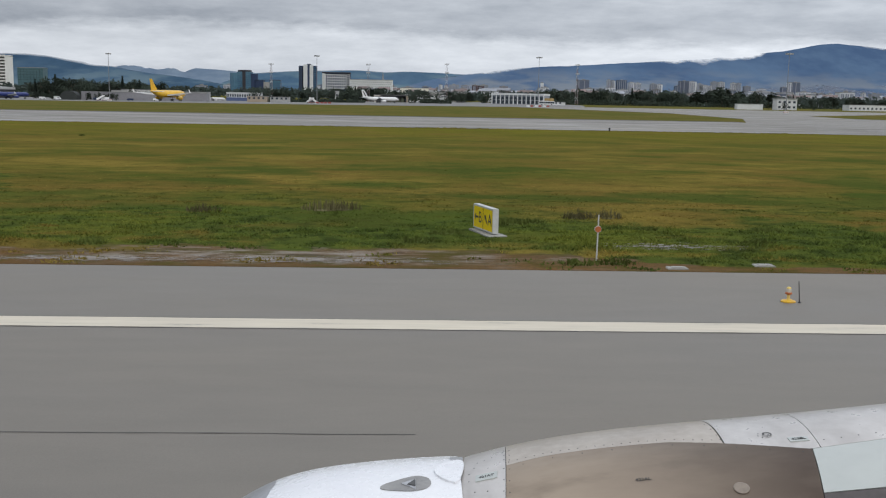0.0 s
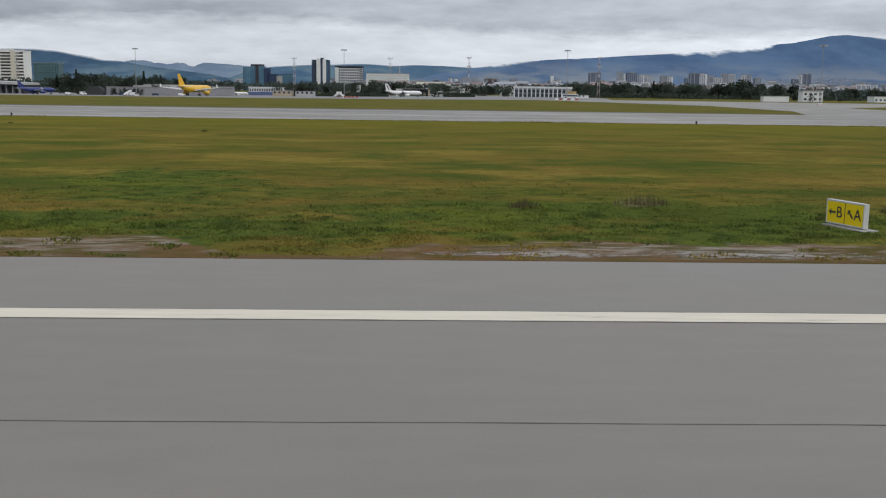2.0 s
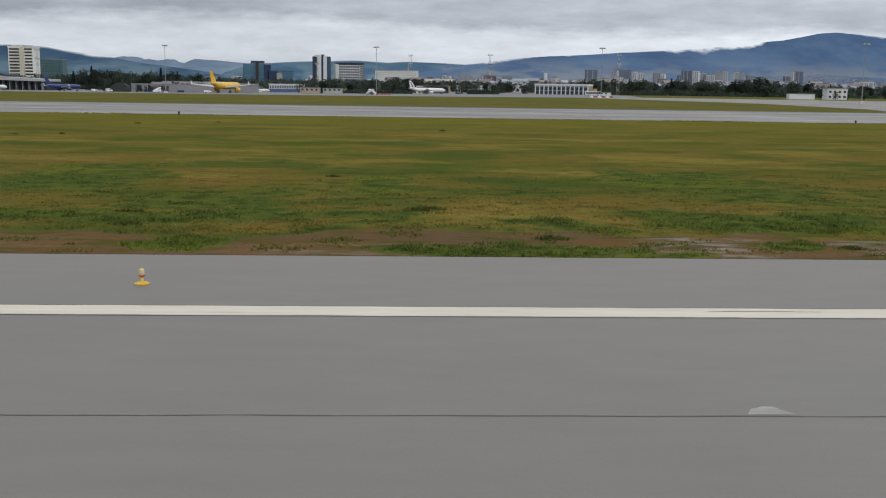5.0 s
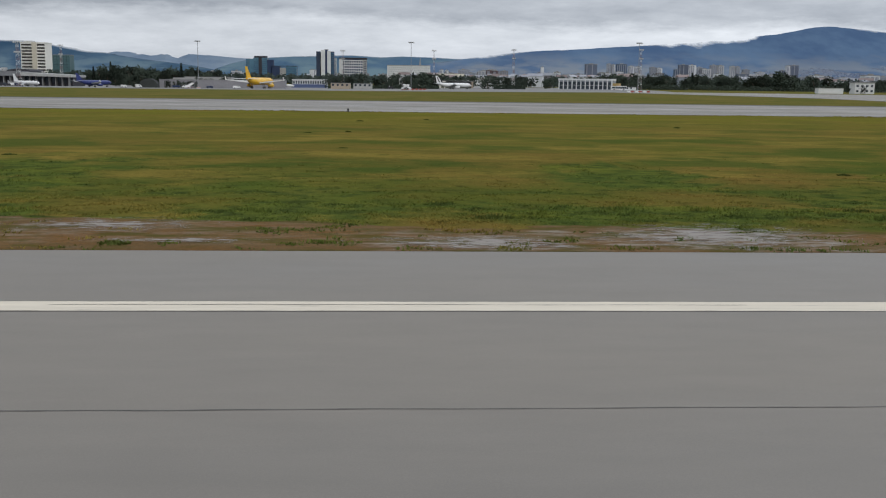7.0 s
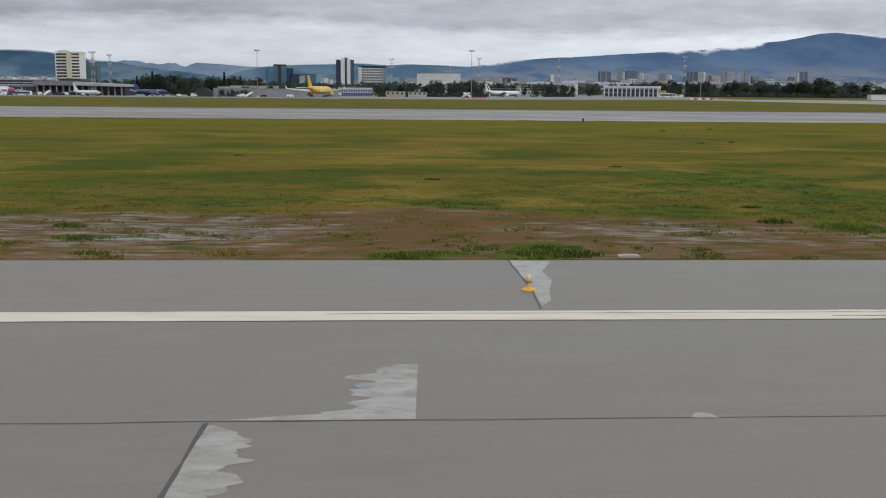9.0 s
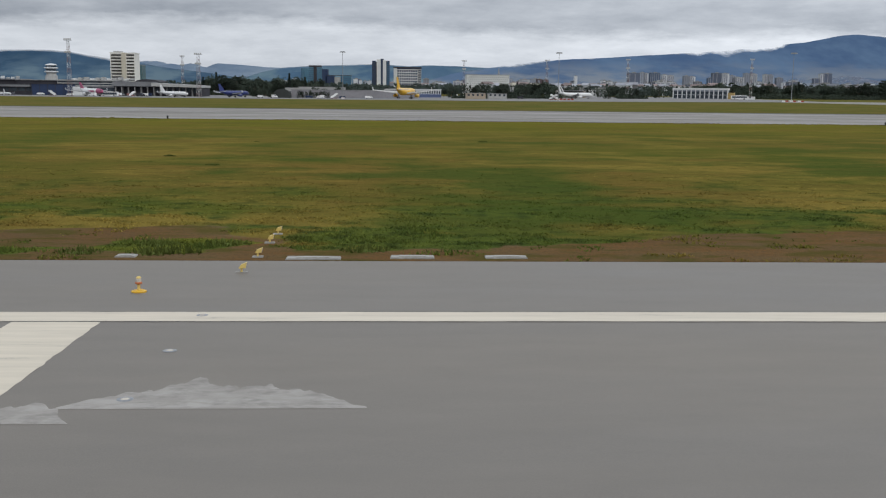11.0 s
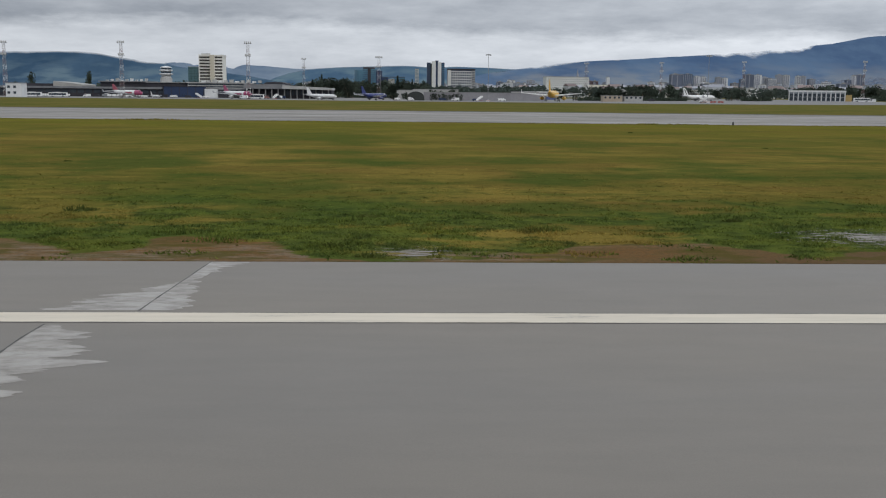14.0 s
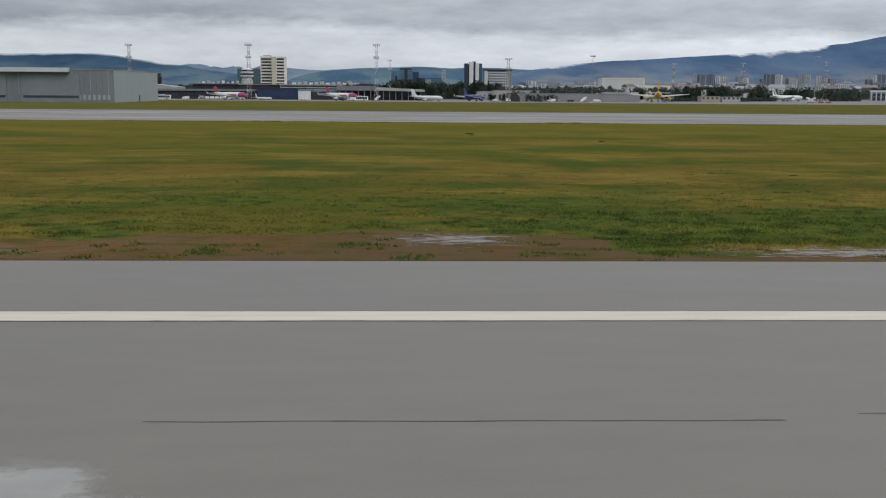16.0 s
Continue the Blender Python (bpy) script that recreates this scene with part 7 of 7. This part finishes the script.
def shell(skin, xs, top, bottom, lift=0.0, thick=0.005, n=28, skew=None):
    """A curved panel between two lines of phi along its length; skew shifts x with phi."""
    rings = []
    for x in xs:
        a, b = top(x), bottom(x)
        ph = [a + (b - a) * i / n for i in range(n + 1)]
        q = (lambda p: x + skew(p, x)) if skew else (lambda p: x)
        rings.append([on_skin(skin, q(p), p, lift) for p in ph] + [on_skin(skin, q(p), p, lift - thick) for p in reversed(ph)])
    return G().rings(rings)


def span(a, b, n):
    return [a + (b - a) * i / n for i in range(n + 1)]


def rounded(points, times=2):
    """A closed outline with its corners cut, again and again."""
    for _ in range(times):
        points = [p for a, b in zip(points, points[1:] + points[:1]) for p in ((0.75 * a[0] + 0.25 * b[0], 0.75 * a[1] + 0.25 * b[1]), (0.25 * a[0] + 0.75 * b[0], 0.25 * a[1] + 0.75 * b[1]))]
    return points


def rear_shaded_bronze():
    """Bare brown metal; dark reflections are put into its colour towards the rear end."""
    m = bpy.data.materials.new("bronze_metal_panel")
    nt = tree_of(m)
    pos = nt.nodes.new("ShaderNodeTexCoord").outputs["Object"]
    x = nd(nt, "ShaderNodeSeparateXYZ", {0: pos}).outputs[0]
    a = noise_at(nt, pos, 2.2, 5, 0.6, (0.6, 1.6, 1.6))
    b = noise_at(nt, pos, 26.0, 4, 0.6, (0.4, 1, 1))
    # rearward darkening painted in for the reflected wing and fuselage, not built
    rear_dark = ramp(nt, m2(nt, "ADD", x, m2(nt, "MULTIPLY", a, 0.7)), 0.9, 1.95)
    col = mixc(nt, rear_dark, (0.38, 0.30, 0.225), (0.095, 0.070, 0.055))
    col = mixc(nt, ramp(nt, a, 0.5, 0.68, 0, 0.5), col, (0.16, 0.125, 0.095))
    p = nd(nt, "ShaderNodeBsdfPrincipled", {"Base Color": col, "Metallic": 0.95, "Roughness": ramp(nt, b, 0.3, 0.7, 0.28, 0.42)})
    nd(nt, "ShaderNodeOutputMaterial", {0: p.outputs[0]})
    return m


def jet_engine():
    white = mat("cowl_white", (0.80, 0.80, 0.81), (0.74, 0.74, 0.76), 1.5, 0.28)
    lipm = mat("inlet_lip_metal", (0.50, 0.50, 0.51), (0.40, 0.40, 0.42), 3.0, 0.38, 0.7)
    silver = mat("silver_fairing", (0.62, 0.585, 0.555), (0.47, 0.44, 0.415), 1.6, 0.34, 0.55, stretch=(3, 1, 1))
    tan = mat("heat_tinted_metal", (0.57, 0.505, 0.435), (0.46, 0.40, 0.34), 2.2, 0.36, 0.7, stretch=(2, 1, 1))
    bronze = rear_shaded_bronze()
    pale = mat("pale_grey_panel", (0.46, 0.48, 0.455), (0.42, 0.44, 0.42), 1.5, 0.4)
    dark = mat("dark_core", (0.05, 0.05, 0.05), (0.08, 0.08, 0.08), 2.0, 0.6)
    dark_brown = mat("dark_brown_lower_panel", (0.10, 0.085, 0.08), (0.07, 0.06, 0.058), 3.0, 0.45, 0.4)
    t = thing("jet_engine", "white and bare-metal jet engine nacelle with riveted panels", "jet engine", pose(0, 0, 0.054))
    full = lambda v: (lambda x: v)
    # inlet lip with its inner throat
    prof = [(0.80, 0.05), (0.86, -0.60), (0.865, -0.78), (0.89, -0.82), (0.93, -0.835)] + [(0.985, -0.80)] + [(cowl_skin(x)[0], x) for x in span(-0.751, -0.59, 6)] + [(cowl_skin(-0.55)[0] - 0.008, -0.55)]
    n = 72
    rings = [[(x, ENG_Y - r * math.sin(2 * math.pi * i / n), 1.69 + r * math.cos(2 * math.pi * i / n)) for i in range(n)] for r, x in prof]
    part("inlet_lip", G().rings(rings, cap=False), lipm, t, "grey metal inlet lip", smooth=True)
    hub = part("fan_hub", G().rod((0.0, ENG_Y, 1.69), (-0.28, ENG_Y, 1.69), 0.24, 0.03, 24), dark, t, smooth=True)
    for i in range(22):
        a = 2 * math.pi * i / 22
        d = Vector((0, math.sin(a), math.cos(a)))
        s = Vector((0.06, 0.05 * math.cos(a), -0.05 * math.sin(a)))
        c0, c1 = Vector((0.0, ENG_Y, 1.69)) + d * 0.22, Vector((0.0, ENG_Y, 1.69)) + d * 0.84
        part("fan_blade", G().rings([[c0 - s, c0 + s, c0 + s + Vector((0.012, 0, 0))], [c1 - s * 1.9, c1 + s * 1.9, c1 + s * 1.9 + Vector((0.012, 0, 0))]]), lipm, hub)
    part("fan_cowl", shell(cowl_skin, span(-0.578, 0.25, 24), full(-179), full(179), n=96, skew=lambda p, x: 0.02 * math.exp(-((p + 9) / 6) ** 2) - 0.012), white, t, "glossy white fan cowl", smooth=True)
    core = G().rings([[(x, ENG_Y - (r - 0.03) * math.sin(2 * math.pi * i / 64), z + (r - 0.03) * math.cos(2 * math.pi * i / 64)) for i in range(64)] for x, r, z in
                      [(0.1, 1.17, 1.69), (0.24, 1.14, 1.70)] + [(x, 1.1, aft_skin(x)[1]) for x in span(0.3, 3.2, 16)]])
    part("core_body", core, dark, t, smooth=True)
    # band with the small data plate
    seam9 = lambda p, x: -0.0017 * min(p, 60)
    blend = lambda p, x: -0.0017 * min(p, 60) + max(min((x - 0.434) / 1.242, 1), 0) * (0.0017 * min(p, 60) - 0.0036 * (min(p, 40) - 8))
    part("collar", shell(aft_skin, span(0.246, 0.431, 6), full(-70), full(179), skew=seam9, n=60), silver, t, "silver riveted collar", smooth=True)
    xs_s, ph_s = [0.44, 0.587, 0.802, 1.111, 1.322, 1.505, 1.673, 1.98, 3.2], [1.2, 0.5, 0.95, 1.95, 5.0, 8.0, 10.8, 9.5, 7.0]
    seam = lambda x: float(np.interp(x, xs_s, ph_s))
    up = lambda o: (lambda x: seam(x) - 0.04 + o)
    lo = lambda o: (lambda x: seam(x) + 0.04 + o)
    part("upper_panel", shell(aft_skin, span(0.434, 1.338, 18), full(-75), up(0), skew=lambda p, x: -0.0017 * p * max(1 - (x - 0.434) / 0.3, 0) - 0.0012 * min(p, 12) * max(min((x - 0.9) / 0.4, 1), 0)), tan, t, "heat-tinted pale metal panel", smooth=True)
    part("upper_panel", shell(aft_skin, span(1.344, 1.716, 8), full(-75), up(0), skew=lambda p, x: -0.0012 * min(p, 12)), silver, t, "bright silver panel", smooth=True)
    part("upper_panel", shell(aft_skin, span(1.719, 3.2, 14), full(-75), up(0), skew=lambda p, x: -0.0012 * min(p, 12)), silver, t, "bright silver rear fairing", smooth=True)
    part("side_panel", shell(aft_skin, span(0.434, 1.676, 20), lo(0), full(150), skew=blend, n=40), bronze, t, "brown bare-metal side panel", smooth=True)
    part("rear_panel", shell(aft_skin, span(1.6795, 3.2, 12), lo(0), lambda x: 24.7, skew=lambda p, x: -0.0036 * (p - 8)), pale, t, "pale grey-green painted panel", smooth=True)
    part("lower_rear_panel", shell(aft_skin, span(1.6795, 3.2, 12), lambda x: 25.0, full(150), skew=lambda p, x: -0.0036 * (min(p, 40) - 8), n=40), dark_brown, t, "dark brown lower panel", smooth=True)
    # flush cooling scoop on the cowl
    pts = [(-0.10, 3.8), (-0.102, 5.6), (0.0, 6.9), (0.046, 7.1), (0.095, 6.3), (0.116, 4.2), (0.104, 1.9), (0.075, 0.7), (0.046, 0.2), (-0.03, 1.9)]
    pts = rounded(pts)
    g = G()
    g.v = [tuple(on_skin(cowl_skin, x, p, 0.003)) for x, p in pts] + [tuple(on_skin(cowl_skin, x, p, 0.0005)) for x, p in pts]
    k = len(pts)
    g.f = [tuple(range(k)), tuple(reversed(range(k, 2 * k)))] + [(i, (i + 1) % k, (i + 1) % k + k, i + k) for i in range(k)]
    scoop = part("air_scoop", g, mat("scoop_grey", (0.30, 0.29, 0.28), (0.22, 0.215, 0.21), 6.0, 0.5), t, "grey teardrop air scoop")
    for name, pts, lift, m in (("scoop_ramp", [(-0.015, 3.8), (0.048, 2.2), (0.048, 6.6)], 0.006, lipm), ("scoop_slot", [(0.012, 4.6), (0.046, 2.5), (0.046, 5.3)], 0.009, dark)):
        g = G()
        g.v = [tuple(on_skin(cowl_skin, x, p, lift)) for x, p in pts] + [tuple(on_skin(cowl_skin, x, p, 0.002)) for x, p in pts]
        g.f = [(0, 1, 2), (5, 4, 3), (0, 1, 4, 3), (1, 2, 5, 4), (2, 0, 3, 5)]
        part(name, g, m, scoop)
    # white hinge fairing across the joint
    pts = [(0.12, -0.6), (0.15, -4.5), (0.20, -7.6), (0.252, -9.2), (0.262, -5), (0.246, 0.5), (0.226, 5.0), (0.17, 3.6)]
    pts = rounded(pts, 1)
    g = G()
    k = len(pts)
    g.v = [tuple(on_skin(cowl_skin, x, p, 0.009)) for x, p in pts] + [tuple(on_skin(cowl_skin, x, p, 0.0)) for x, p in pts]
    g.f = [tuple(range(k)), tuple(reversed(range(k, 2 * k)))] + [(i, (i + 1) % k, (i + 1) % k + k, i + k) for i in range(k)]
    part("hinge_fairing", g, white, t, "white hinge fairing")
    # gap behind the cowl and small plates
    part("gap_plate", shell(cowl_skin, span(0.205, 0.262, 3), full(-13.5), full(-10.2), lift=0.004, thick=0.006), lipm, t)
    # panel codes; two of them on small plates
    for text, x, p, turn, plate in (("421AT", 0.343, 4.4, -7.0, (0.094, 0.054)), ("423AL", 0.951, 16.2, -2.0, None), ("423BL", 1.641, 6.4, -1.0, (0.080, 0.038))):
        m = skin_pose(aft_skin, x, p, 0.002) @ Matrix.Rotation(radians(turn), 4, "Z")
        if plate:
            w, h = plate[0] / 2, plate[1] / 2
            part("data_plate", G().prism([(-w, -h), (w, -h), (w, h), (-w, h)], -0.004, 0.001), pale, t, "pale panel code plate", at=m)
        words(text, 0.0235, BLACK, m @ Matrix.Translation((0, 0, 0.0025 if plate else -0.0004)), t, "code")
    part("latch_plate", shell(aft_skin, span(0.232, 0.262, 3), full(7.5), full(13.5), lift=0.004, thick=0.006), silver, t)
    part("access_disc", G().turned([(0.031, 0), (0.031, 0.003), (0.028, 0.0045)], n=28), mat("cover_metal", (0.30, 0.245, 0.195), (0.22, 0.18, 0.145), 4.0, 0.4, 0.6), t, "round access cover", at=skin_pose(aft_skin, 1.315, 21.7, 0.0))
    ring = G()
    rg = [[(rr * math.cos(2 * math.pi * i / 24), rr * 1.0 * math.sin(2 * math.pi * i / 24), zz) for i in range(24)] for rr, zz in ((0.015, 0.001), (0.02, 0.003), (0.015, 0.003))]
    part("latch_ring", ring.rings(rg, cap=False), dark, t, at=skin_pose(aft_skin, 1.532, 2.8, 0.001))
    # rivets, one shared mesh
    rivet = G().turned([(0.0032, 0), (0.0029, 0.0009), (0.0012, 0.0013)], n=8).mesh("rivet", dark)
    spots = []
    for i in range(24):
        spots.append((0.445 + i * 0.037, seam(0.445 + i * 0.037) - 1.6))
    for i in range(10):
        spots.append((0.50 + i * 0.125, seam(0.50 + i * 0.125) + 1.6))
    for p in (-10, -6, -2.6, 2.5, 7.7, 12, 16.5):
        spots.append((0.424 - 0.0017 * p, p))
        spots.append((0.446 - 0.0017 * p, p + 1))
    spots += [(0.318, -5.2), (0.349, -5.7), (0.382, -6.5), (0.275, 0.7), (0.30, -2.2), (0.27, 4.4), (0.29, 9.5), (0.34, 10.5)]
    for p in (-9, -4, 0.5, 3.2):
        spots.append((1.332, p))
    for i in range(6):
        spots.append((1.515 + 0.022 * math.cos(i), 2.8 + 1.3 * math.sin(i)))
    spots += [(1.74 + i * 0.075, seam(1.74 + i * 0.075) - 3.0) for i in range(7)]
    for x, p in spots:
        part("rivet", rivet, None, t, at=skin_pose(aft_skin, x, p, 0.0))
    # the pylon that carries it, rising aft out of the fairing
    part("pylon", G().rings([[(1.9, ENG_Y - 0.22, 2.9), (1.9, ENG_Y + 0.3, 2.9), (1.9, ENG_Y + 0.3, 3.0), (1.9, ENG_Y - 0.22, 3.0)], [(3.2, ENG_Y - 0.25, 2.9), (3.2, ENG_Y + 0.35, 2.9), (3.2, ENG_Y + 0.35, 3.25), (3.2, ENG_Y - 0.25, 3.25)]]), silver, t)
    for x in (-0.2, 0.9):
        part("cradle", G().prism([(ENG_Y - 0.9, -0.07 - 0.054), (ENG_Y + 0.9, -0.07 - 0.054), (ENG_Y + 0.75, 0.75), (ENG_Y + 0.3, 0.47), (ENG_Y - 0.3, 0.47), (ENG_Y - 0.75, 0.75)], x - 0.06, x + 0.06, "x"), STEEL, t, "steel transport cradle")

# ---------------------------------------------------------------- the fall of the apron
LOOSE = {"aircraft", "light aircraft", "boarding stairs", "van", "bus", "baggage cart", "barrier"}


def settle():
    """Sets vehicles down on the sloping apron and carries the feet of walls, masts and trunks down to it."""
    bpy.context.view_layer.update()
    for root in [o for o in bpy.data.objects if o.parent is None and 485 < o.location.y < 3000 and o.get("kind", "") not in ("structure", "stuff")]:
        d = sink(root.location.x, root.location.y)
        if d < 0.02 or not (root.children or root.data):
            continue
        if root.get("category", "") in LOOSE:
            root.location.z -= d
            continue
        meshes = [o for o in [root, *root.children_recursive] if o.type == "MESH"]
        if any(o.data.users > 1 for o in meshes):
            top = max((o.matrix_world @ Vector(c)).z for o in meshes for c in o.bound_box) - root.location.z
            root.scale.z *= (top + d) / top
            root.location.z -= d
            continue
        for o in meshes:
            mw = o.matrix_world
            for v in o.data.vertices:
                p = mw @ v.co
                if p.z < GZ + 0.35:
                    v.co = mw.inverted() @ Vector((p.x, p.y, p.z - sink(p.x, p.y)))


# ---------------------------------------------------------------- build
build_ground()
build_pavement()
build_markings()
build_mountain()
hotel_tower()
glass_slab()
control_tower()
terminal()
hangar()
twin_tower()
slim_slab()
grid_office()
blue_office()
patterned_block()
arcade_hall()
long_hall()
low_buildings()
city()
masts()
aircraft()
apron_clutter()
trees()
runway_details()
verge_things()
grass_tufts()
weeds()
jet_engine()
settle()
